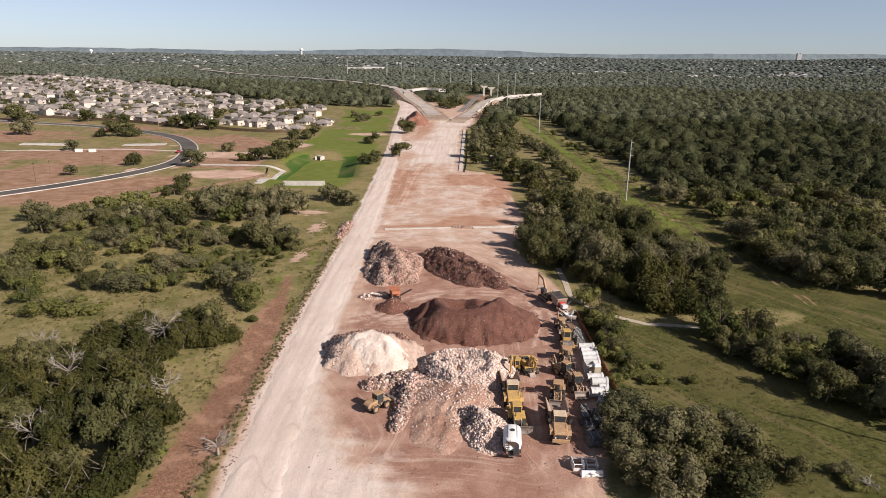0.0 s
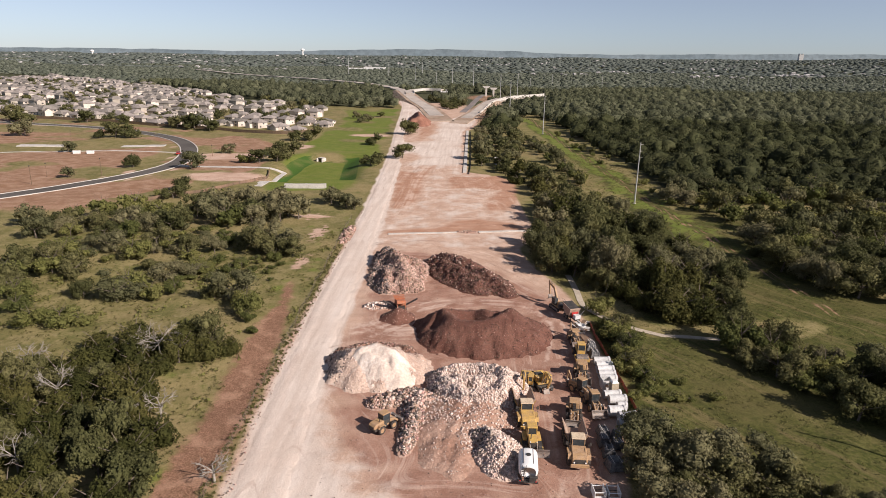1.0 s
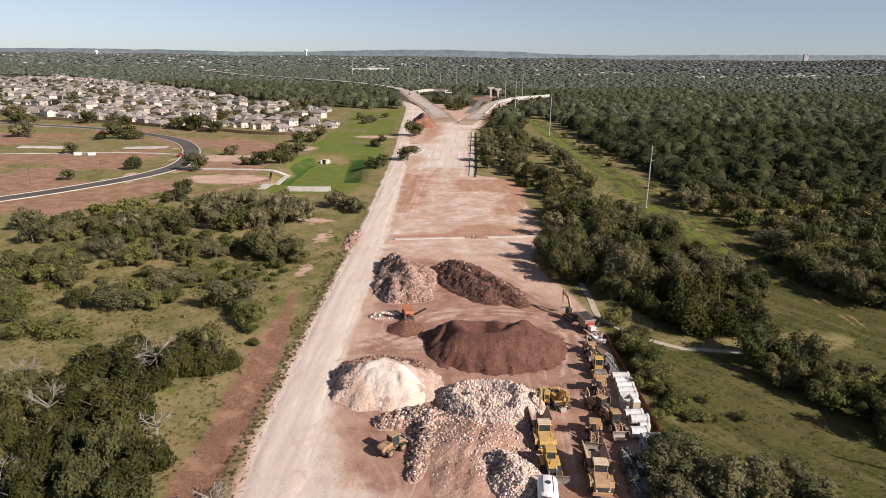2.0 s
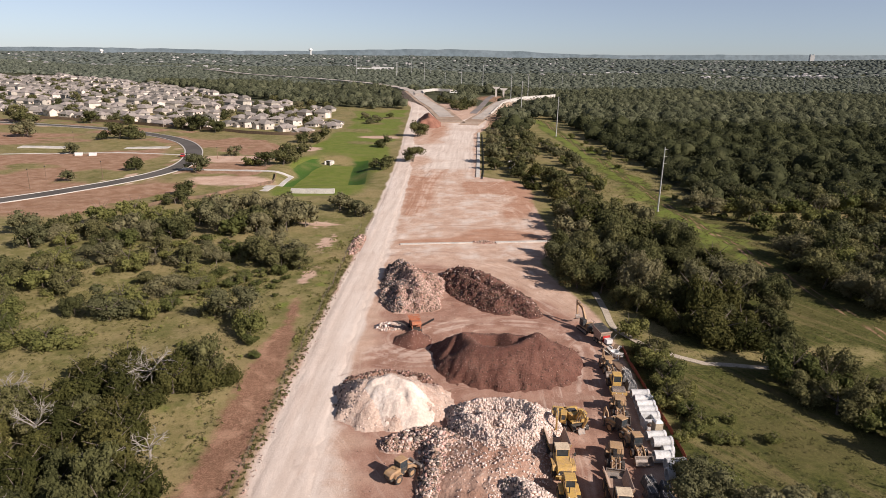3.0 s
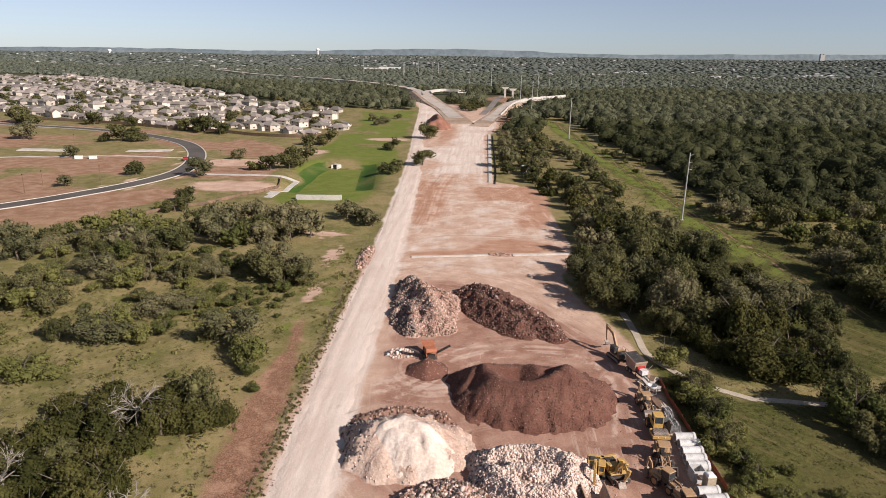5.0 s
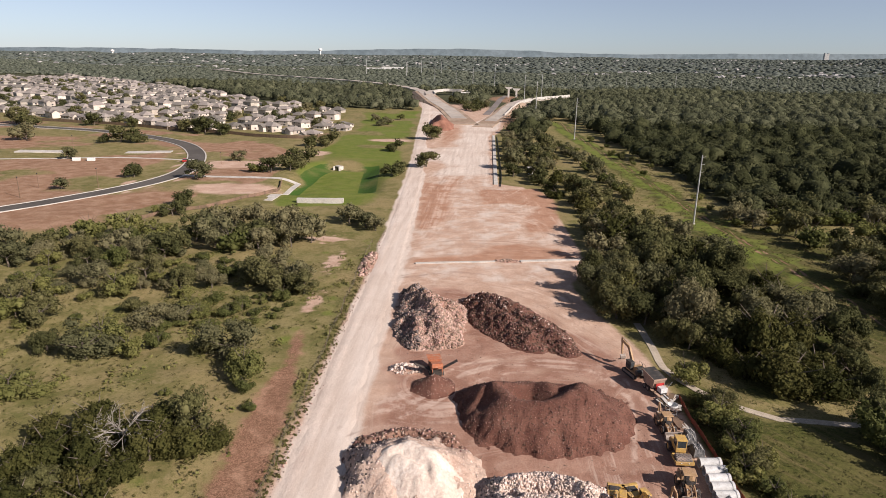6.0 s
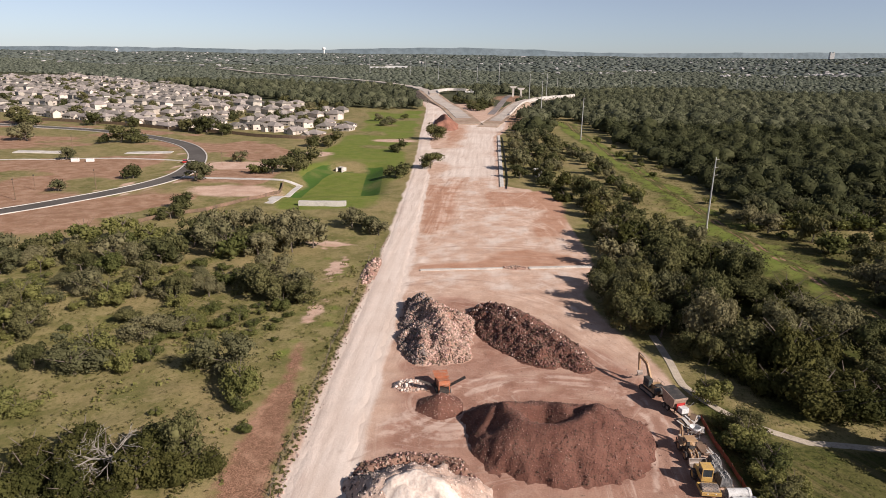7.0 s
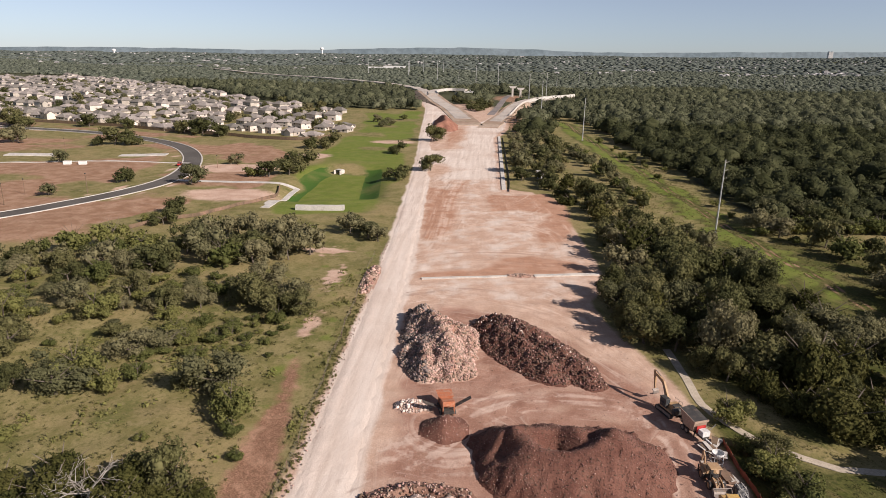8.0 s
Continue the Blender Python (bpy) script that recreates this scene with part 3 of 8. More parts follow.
def zones(x, y):
    """How much of each ground cover lies at a place."""
    pad = poly_dist(x, y, PAD)
    z = {}
    soil = 0.5 - pad / 5.0
    lots = poly_dist(x, y, LOTS)
    bare = wavy(x, y, 70, 11) + 0.5 * wavy(x, y, 27, 12)
    z["clay"] = np.where(lots < 0, 0.42 + 0.55 * bare + 0.25 * smooth01(y, 330, 250), 0) * smooth01(-lots, 0, 10)
    for cx, cy, rx, ry in ((-112, 300, 16, 10), (-95, 250, 15, 9), (-92, 338, 10, 7), (-60, 395, 12, 7)):
        soil = np.maximum(soil, 1.15 - 0.6 * np.hypot((x - cx) / rx, (y - cy) / ry))
    soil = np.maximum(soil, 0.62 - np.abs(line_dist(x, y, ROAD_FINE) - 6.5) / 5 + 0.2 * wavy(x, y, 20, 19))
    z["clay"] = np.maximum(z["clay"], 1.0 - 0.55 * np.hypot((x + 138) / 26, (y - 200) / 14))
    z["clay"] = np.maximum.reduce([z["clay"], 1.0 - 0.55 * np.hypot((x - 15) / 9, (y - 510) / 80), 1.0 - 0.55 * np.hypot((x - 24) / 26, (y - 790) / 60)])
    haul = line_dist(x, y, HAUL)
    pale = 0.5 + (4.1 + 0.4 * wavy(x, y, 14, 5) - haul) / 2.4
    inner = smooth01(-pad, 0, 5)
    fan = inner * np.clip(0.55 - poly_dist(x, y, FAN) / 13 + 0.14 * wavy(x, y, 9, 6) + 0.08 * wavy(x, y, 3.5, 29), 0, 0.9)
    far_flat = smooth01(y, 268, 300) * inner * (0.78 + 0.2 * wavy(x, y, 30, 10))
    mid_flat = inner * smooth01(y, 150, 166) * (0.40 + 0.2 * wavy(x, y, 14, 7) + 0.12 * wavy(x, y, 5, 9))
    soil = np.maximum(soil, smooth01(y, 470, 500) * smooth01(y, 760, 640) * (1.0 - np.abs(x + 20 + (y - 560) * 0.04) / (18 + (y - 480) * 0.16)))
    red = np.maximum.reduce([np.clip(0.5 - poly_dist(x, y, p) / 3.0, 0, 1) for p in RED_PATCHES])
    red = np.maximum(red, 1.1 - 0.6 * np.hypot((x + 29 - (y - 420) * 0.04) / 6.5, (y - 425) / 52))
    z["red"] = red * (0.8 + 0.25 * wavy(x, y, 9, 28))
    z["churned"] = inner * np.clip(0.62 - poly_dist(x, y, CHURNED) / 6 + 0.22 * wavy(x, y, 11, 27), 0, 1) * (0.85 + 0.3 * wavy(x, y, 7, 26)) * (1 - 0.15 * smooth01(line_dist(x, y, [(-6, 126), (8, 121), (15, 112), (10.5, 92), (10, 62)]), 5, 2))
    z["pale"] = np.maximum.reduce([pale, fan, far_flat, mid_flat]) - 0.8 * np.clip(red, 0, 1) * smooth01(haul, 3, 6)
    green = np.maximum(1.1 - 0.6 * np.hypot((x + 30) / 4.5, (y - 309) / 12), 1.1 - 0.6 * np.hypot((x + 37) / 4.5, (y - 400) / 26))
    green = np.clip(green, 0, 1)
    z["pale"], soil, z["red"] = z["pale"] - green, soil - green, z["red"] - green
    z["lawn"] = np.maximum(0.5 - poly_dist(x, y, BASIN) / 12, np.clip(0.62 - poly_dist(x, y, MEADOW) / 14, 0, 1) * (0.75 + 0.5 * wavy(x, y, 45, 13)))
    z["lawn"] = np.maximum(z["lawn"], smooth01(y, 130, 190) * (0.36 + (8 - line_dist(x, y, EASEMENT)) / 26 + 0.25 * wavy(x, y, 30, 14) + 0.2 * wavy(x, y, 8, 34)) * np.where(x > 18, 1, 0))
    z["lawn"] = np.maximum(z["lawn"], np.where(x < -29, (0.30 + 0.22 * wavy(x, y, 12, 36) + 0.12 * wavy(x, y, 5, 37)) * smooth01(np.abs(x + 40), 12, 5) * smooth01(y, 215, 190), 0))
    z["bank"] = smooth01(-np.abs(poly_dist(x, y, BASIN) - 3.2), -4.5, -2.5)
    for cx, cy, rx, ry in ((-41.5, 172, 2.6, 9), (-48, 191, 7, 4), (-40, 146, 2.0, 8)):
        soil = np.maximum(soil, (0.85 - 0.5 * np.hypot((x - cx) / rx, (y - cy) / ry)) + 0.25 * wavy(x, y, 4, 18))
    z["soil"] = soil
    z["lush"] = np.maximum.reduce([
                                   0.5 + (9 - line_dist(x, y, EASEMENT)) / 14 + 0.3 * wavy(x, y, 30, 14) - 0.2,
                                   0.9 - 0.5 * np.hypot((x - 34) / 10, (y - 88) / 14), 0.78 * smooth01(x, 18, 24) * smooth01(x, 110, 80) * smooth01(y, 240, 200) + 0.3 * wavy(x, y, 17, 15)])
    z["lush"] = z["lush"] * np.where(x > 15, 1, 0.0) + np.where(x < -28, 0.16 * wavy(x, y, 13, 16), 0)
    z["lush"] = z["lush"] - 0.45 * smooth01(line_dist(x, y, [(a + 3, b + 4) for a, b in TRAIL]), 7, 2) * np.where(x > 15, 1, 0)
    rut = np.abs(line_dist(x, y, [(a + 1.5, b) for a, b in EASEMENT]) - 0.9)
    z["clay"] = np.maximum(z["clay"], (0.62 - rut * 0.5 + 0.1 * wavy(x, y, 7, 35)) * smooth01(y, 90, 130) * np.where(x > 30, 1, 0))
    z["lawn"] = z["lawn"] - 0.5 * np.clip(1 - rut / 1.2, 0, 1) * np.where(x > 30, 1, 0)
    z["mulch"] = 0.5 + (2.9 + 0.7 * wavy(x, y, 9, 17) - line_dist(x, y, MULCH)) / 4.0 - 0.55 * smooth01(y, 98, 130) + 0.12 * wavy(x, y, 4, 20)
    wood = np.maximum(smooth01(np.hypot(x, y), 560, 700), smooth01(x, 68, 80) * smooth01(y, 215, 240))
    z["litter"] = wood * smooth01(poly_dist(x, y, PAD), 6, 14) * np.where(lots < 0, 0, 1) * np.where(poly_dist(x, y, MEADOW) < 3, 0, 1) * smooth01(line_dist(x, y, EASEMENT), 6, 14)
    return z


def cover(me, driven=False):
    """Writes the zones of the plan onto a ground mesh."""
    co = np.empty(len(me.vertices) * 3, np.float32)
    me.vertices.foreach_get("co", co)
    x, y = co[0::3].astype(float), co[1::3].astype(float)
    for name, val in zones(x, y).items():
        a = me.attributes.new(name, "FLOAT", "POINT")
        a.data.foreach_set("value", np.clip(val, 0, 1).astype(np.float32))
    a = me.attributes.new("wheel_marks", "FLOAT", "POINT")
    a.data.foreach_set("value", (wheel_marks(x, y) if driven else np.full(len(x), 0.5)).astype(np.float32))
    a = me.attributes.new("grading", "FLOAT", "POINT")
    a.data.foreach_set("value", (grading(x, y) if driven else np.zeros(len(x))).astype(np.float32))
    a = me.attributes.new("graded", "FLOAT", "POINT")
    a.data.foreach_set("value", np.full(len(x), 1.0 if driven else 0.0, np.float32))


def graded(inner0, inner1, step, outer0, outer1, grow=1.09):
    mid = list(np.arange(inner0, inner1 + 1e-6, step))
    lo, hi, s = [inner0], [mid[-1]], step
    while lo[-1] > outer0:
        s *= grow
        lo.append(lo[-1] - s)
    s = step
    while hi[-1] < outer1:
        s *= grow
        hi.append(hi[-1] + s)
    return np.array(lo[:0:-1] + mid + hi[1:])


def ground_sheet():
    xs = graded(-80, 76, 0.9, -4300, 4300, 1.06)
    ys = graded(42, 215, 0.9, -400, 4850, 1.035)
    X, Y = np.meshgrid(xs, ys)
    Z = height(X, Y)
    n, m = X.shape
    i = np.arange(n * m).reshape(n, m)
    q = np.stack([i[:-1, :-1], i[:-1, 1:], i[1:, 1:], i[1:, :-1]], -1).reshape(-1, 4)
    me = raw_mesh("ground", np.stack([X, Y, Z], -1).reshape(-1, 3), q, EARTH, True)
    cover(me)
    tagged(new("ground", me), "rolling scrubland ground of dry grass, red soil and pale rock", "ground", kind="structure")


def patch(name, dist, box, step, lift, material, label, category="ground"):
    """A thin raised sheet wherever dist(x, y) < 0."""
    x0, x1, y0, y1 = box
    X, Y = np.meshgrid(np.arange(x0, x1, step), np.arange(y0, y1, step))
    n, m = X.shape
    d = dist(X, Y)
    i = np.arange(n * m).reshape(n, m)
    q = np.stack([i[:-1, :-1], i[:-1, 1:], i[1:, 1:], i[1:, :-1]], -1).reshape(-1, 4)
    q = q[(d.ravel()[q] < 0).all(1)]
    used, inv = np.unique(q.ravel(), return_inverse=True)
    Z = height(X, Y) + lift(X, Y, d)
    me = raw_mesh(name, np.stack([X, Y, Z], -1).reshape(-1, 3)[used], inv.reshape(-1, 4), material, True)
    if material is EARTH:
        cover(me, True)
    return tagged(new(name, me), label, category, kind="structure")


def ribbon(name, line, width, z, material, label, category, thick=0.15, off=0.0, over=None):
    """A slab that follows a line; off moves it sideways."""
    s, prof = Shape(), []
    fine = smooth_line(line, 2.0)
    lie = height([p.x for p in fine], [p.y for p in fine])
    for k, p in enumerate(fine):
        d = (fine[min(k + 1, len(fine) - 1)] - fine[max(k - 1, 0)]).normalized()
        side = Vector((d.y, -d.x, 0))
        base = float(lie[k]) + z + (over(p.x, p.y) if over else 0)
        a, b = p + side * (off - width / 2), p + side * (off + width / 2)
        prof.append(((a.x, a.y, base), (b.x, b.y, base), (b.x, b.y, base - thick), (a.x, a.y, base - thick)))
    for k, pr in enumerate(prof):
        s.v.extend(pr)
    for k in range(len(prof) - 1):
        o = 4 * k
        s.f += [(o + j, o + (j + 1) % 4, o + 4 + (j + 1) % 4, o + 4 + j) for j in range(4)]
    s.f += [(0, 1, 2, 3), (len(s.v) - 1, len(s.v) - 2, len(s.v) - 3, len(s.v) - 4)]
    return tagged(new(name, s.mesh(name, material)), label, category, kind="structure")


ground_sheet()
patch("construction_pad", lambda x, y: poly_dist(x, y, PAD) + 0.8 + 0.35 * wavy(x, y, 7, 21), (-60, 24, 20, 475), 0.5,
      lambda x, y, d: -0.06 + 0.11 * smooth01(-d, 0, 1.2) + 0.06 * wavy(x, y, 5, 22) * smooth01(-d, 0, 3), EARTH, "bare graded construction pad of pinkish red soil and crushed rock")
patch("haul_road", lambda x, y: line_dist(x, y, HAUL) - 3.7 - 0.2 * wavy(x, y, 17, 23), (-82, -14, 20, 742), 0.55,
      lambda x, y, d: -0.05 + 0.19 * smooth01(-d, 0, 1.4) + 0.03 * wavy(x, y, 4, 24), EARTH, "pale dusty crushed-limestone haul road beside the pad", "road")


# ---- roads and concrete ----
TRAIL_CONCRETE = varied("weathered_concrete", (0.46, 0.39, 0.30), (0.37, 0.31, 0.24), 0.4, 5, 0.95)
ribbon("asphalt_road", ROAD, 7.4, 0.06, ASPHALT, "winding dark asphalt subdivision road with pale kerbs", "road")
ribbon("kerb_outer", ROAD, 0.55, 0.2, CONCRETE, "pale concrete kerb along the asphalt road", "kerb", 0.4, 3.95)
ribbon("kerb_inner", ROAD, 0.55, 0.2, CONCRETE, "pale concrete kerb along the asphalt road", "kerb", 0.4, -3.95)
ribbon("side_street", [(-330, 276), (-260, 288), (-213, 299), (-182, 307), (-136, 309)], 1.6, 0.12, CONCRETE, "pale concrete kerb strip of an unfinished side street", "kerb", 0.4)
ribbon("concrete_trail", TRAIL, 1.25, 0.08, TRAIL_CONCRETE, "narrow pale concrete footpath through the grass", "path", 0.2)
ribbon("basin_track", [(-124, 272), (-105, 271.2), (-77.5, 270.8)], 3.0, 0.08, CONCRETE, "pale concrete maintenance track beside the detention basin", "track", 0.2)
ribbon("basin_track_south", [(-78.8, 269.2), (-78.3, 250), (-77.8, 232)], 3.8, 0.07, CONCRETE, "pale concrete maintenance track beside the detention basin", "track", 0.2)


# ---- trees ----
def blob_points(rs, blobs, n):
    """Points on the outside of a group of ellipsoids that bulge into leafy clumps, with their outward directions."""
    pos, nor = [], []
    area = np.array([r * r for *_, r, _ in blobs])
    for (bx, by, bz, r, flat), share in zip(blobs, area / area.sum()):
        k = max(3, int(n * share))
        d = rs.normal(size=(k, 3))
        d[:, 2] += 0.3
        d /= np.linalg.norm(d, axis=1)[:, None]
        knots = rs.normal(size=(13, 3))
        knots /= np.linalg.norm(knots, axis=1)[:, None]
        near = (d @ knots.T).max(1)
        lump = np.exp(-(1 - near) * 11)
        rad = r * (0.70 + 0.50 * lump * rs.uniform(0.7, 1.15, k)) * (1 + 0.10 * np.sin(d[:, 0] * 5 + bx) * np.cos(d[:, 1] * 6 + by))
        pos.append(np.stack([bx + d[:, 0] * rad, by + d[:, 1] * rad, bz + d[:, 2] * rad * flat], 1))
        nor.append(d)
    return np.concatenate(pos), np.concatenate(nor)


def tufts(rs, pos, nor, size, each=3):
    """Small leaf sprays: a few triangles at each point, facing outwards and about."""
    n = len(pos)
    p = np.repeat(pos, each, 0) + rs.normal(scale=size * 0.45, size=(n * each, 3))
    d = np.repeat(nor, each, 0) + rs.normal(scale=0.55, size=(n * each, 3))
    d /= np.linalg.norm(d, axis=1)[:, None]
    a = np.cross(d, rs.normal(size=d.shape))
    a /= np.linalg.norm(a, axis=1)[:, None]
    b = np.cross(d, a)
    s = size * rs.uniform(0.6, 1.35, (n * each, 1))
    v = np.stack([p + a * s, p - a * s * 0.6 + b * s * 0.8, p - a * s * 0.5 - b * s * 0.85], 1).reshape(-1, 3)
    return v, np.arange(len(v)).reshape(-1, 3)


def ico(level):
    bm = bmesh.new()
    bmesh.ops.create_icosphere(bm, subdivisions=level, radius=1)
    v = np.array([p.co[:] for p in bm.verts])
    f = np.array([[q.index for q in p.verts] for p in bm.faces])
    bm.free()
    return v, f


ICO1, ICO2 = ico(1), ico(2)


def crown_mesh(name, seed, blobs, n, size, material, core=0.60, ball=None):
    """A crown: rough dark cores closed in by many leaf sprays."""
    rs = np.random.RandomState(seed)
    ball = ball or ICO2
    vs, fs, k = [], [], 0
    for bx, by, bz, r, flat in blobs:
        v = ball[0] * (1 + 0.13 * rs.normal(size=(len(ball[0]), 1)))
        v = v * (r * core, r * core, r * core * flat) + (bx, by, bz)
        vs.append(v)
        fs.append(ball[1] + k)
        k += len(v)
    v, f = tufts(rs, *blob_points(rs, blobs, n), size)
    v[:, 2] = np.maximum(v[:, 2], 0.05)
    return raw_mesh(name, np.concatenate([*vs, v]), np.concatenate([*fs, f + k]), material)


def oak_blobs(rs, w, h, low):
    out = []
    for k in range(rs.randint(9, 14)):
        a, q = rs.uniform(0, 6.28), math.sqrt(rs.uniform(0, 1)) * w * 0.38
        r = rs.uniform(0.14, 0.26) * w
        out.append((q * math.cos(a), q * math.sin(a), low + r * 0.6 + rs.uniform(0, max(0.1, h - low - r * 1.4)), r, rs.uniform(0.8, 1.05)))
    return out


def juniper_blobs(rs, w, h):
    out = []
    for k in range(rs.randint(5, 8)):
        a, q = rs.uniform(0, 6.28), math.sqrt(rs.uniform(0, 1)) * w * 0.30
        r = rs.uniform(0.20, 0.30) * w
        top = h * (1 - 0.5 * q / (w * 0.3))
        out.append((q * math.cos(a), q * math.sin(a), max(r * 0.7, top - r * 1.2), r, rs.uniform(1.0, 1.35)))
    return out


def trunk_mesh(name, seed, h, r, spread, material, limbs=5, seg=6):
    """A tapered trunk that forks into limbs, joined at the fork."""
    rs = np.random.RandomState(seed)
    s = Shape()

    def ring(p, rad, d):
        a = d.orthogonal().normalized()
        b = d.normalized().cross(a)
        s.v.extend(tuple(p + (a * math.cos(t) + b * math.sin(t)) * rad) for t in (6.2832 * k / seg for k in range(seg)))
        return len(s.v) - seg

    def tube(i, j):
        s.f.extend((i + k, i + (k + 1) % seg, j + (k + 1) % seg, j + k) for k in range(seg))

    lean = Vector((rs.uniform(-0.2, 0.2), rs.uniform(-0.2, 0.2), 1))
    foot, fork = Vector((0, 0, -0.3)), lean * (h * 0.42)
    base, top = ring(foot, r, lean), ring(fork, r * 0.7, lean)
    tube(base, top)
    for k in range(limbs):
        a = 6.28 * k / limbs + rs.uniform(-0.4, 0.4)
        out = Vector((math.cos(a), math.sin(a), 0)) * spread
        mid, end = fork + out * 0.22 + Vector((0, 0, h * 0.2)), fork + out * 0.38 + Vector((0, 0, h * 0.36))
        one, two = ring(mid, r * 0.33, lean), ring(end, r * 0.1, lean)
        tube(top, one)
        tube(one, two)
    return s.mesh(name, material)


# each kind: crown meshes for a tree of unit size, with its trunk: (crown, trunk)
TREE_KINDS = {}
for kind, mat_, count, n_spray, spray in (("oak", OAK, 5, 1900, 0.175), ("grey_oak", GREY_OAK, 5, 1900, 0.165), ("juniper", JUNIPER, 5, 1750, 0.15), ("bush", GREEN, 5, 950, 0.15)):
    TREE_KINDS[kind], TREE_KINDS["mid_" + kind], TREE_KINDS["far_" + kind] = [], [], []
    for k in range(count):
        rs = np.random.RandomState(100 + 17 * k + len(kind))
        if kind in ("oak", "grey_oak"):
            blobs = oak_blobs(rs, 8.0, 6.4, 0.4)
        elif kind == "juniper":
            blobs = juniper_blobs(rs, 6.0, 5.2)
        else:
            blobs = oak_blobs(rs, 5.0, 3.2, 0.1)
        TREE_KINDS[kind].append((crown_mesh("crown", 300 + k + 31 * len(kind), blobs, n_spray, spray, mat_),
                                 trunk_mesh("trunk", 500 + k, 5.0, 0.22 if kind != "bush" else 0.08, 7.0 if kind != "bush" else 4.0, BARK)))
        TREE_KINDS["far_" + kind].append((crown_mesh("crown", 700 + k + 31 * len(kind), blobs, int(n_spray * 0.33), spray * 1.5, mat_, 0.62, ICO1), TREE_KINDS[kind][-1][1]))
        TREE_KINDS["mid_" + kind].append((crown_mesh("crown", 800 + k + 31 * len(kind), blobs, int(n_spray * 0.95), spray * 0.98, mat_, 0.62, ICO1), TREE_KINDS[kind][-1][1]))

LABELS = {"oak": ("live_oak", "dark green live oak with a broad uneven crown"), "grey_oak": ("grey_oak", "grey-green oak with a thin dusty crown"),
          "juniper": ("juniper_tree", "dense olive-green juniper tree growing to the ground"), "bush": ("green_bush", "fresh green leafy bush in the grass")}
tree_rs = np.random.RandomState(7)
planted = []


def plant(kind, x, y, width, tall=1.0, group="scrub trees"):
    """One tree with the given crown width in metres."""
    crown, trunk = TREE_KINDS["far_" + kind if y > 170 else "mid_" + kind if y > 108 else kind][tree_rs.randint(len(TREE_KINDS[kind]))]
    unit = {"oak": 8.0, "grey_oak": 8.0, "juniper": 6.0, "bush": 5.0}[kind]
    s = width / unit
    name, label = LABELS[kind]
    ob = thing(name, pose(x, y, float(height(x, y)), 0, 0, tree_rs.uniform(0, 360)) @ Matrix.Diagonal((s, s, s * tall, 1)), label, "bush" if kind == "bush" else "tree", group)
    part("trunk", trunk, None, ob)
    part("crown", crown, None, ob)
    planted.append((x, y, width / 2))
    return ob


GLADES = [(108, 214, 30, 8), (66, 196, 9, 10)]       # open grass among the trees


def fill(kinds, outline, gap, lo, hi, seed, group, tall=1.0, limit=400):
    """Trees scattered over an outline of the plan, a gap apart."""
    rs = np.random.RandomState(seed)
    xs, ys = [p[0] for p in outline], [p[1] for p in outline]
    done = []
    X, Y = rs.uniform(min(xs), max(xs), limit * 14), rs.uniform(min(ys), max(ys), limit * 14)
    good = poly_dist(X, Y, outline) < -0.5
    for x, y in zip(X[good].tolist(), Y[good].tolist()):
        if any(math.hypot(x - a, y - b) < gap for a, b in done):
            continue
        if any(math.hypot((x - a) / u, (y - b) / v) < 1 for a, b, u, v in GLADES):
            continue
        done.append((x, y))
        plant(kinds[rs.randint(len(kinds))], x, y, rs.uniform(lo, hi), tall * rs.uniform(0.75, 1.3), group)
        if len(done) >= limit:
            break


# the juniper thicket beside the mulch strip
fill(["juniper", "juniper", "juniper", "juniper", "oak"], [(-37.5, 56), (-37.5, 66), (-39, 74), (-44, 80), (-47, 90), (-43, 96), (-39.5, 97), (-40, 102), (-50, 100), (-60, 92), (-68, 88), (-80, 70), (-78, 48), (-45, 48)], 3.3, 4.4, 6.6, 1, "juniper thicket", 1.0, 120)
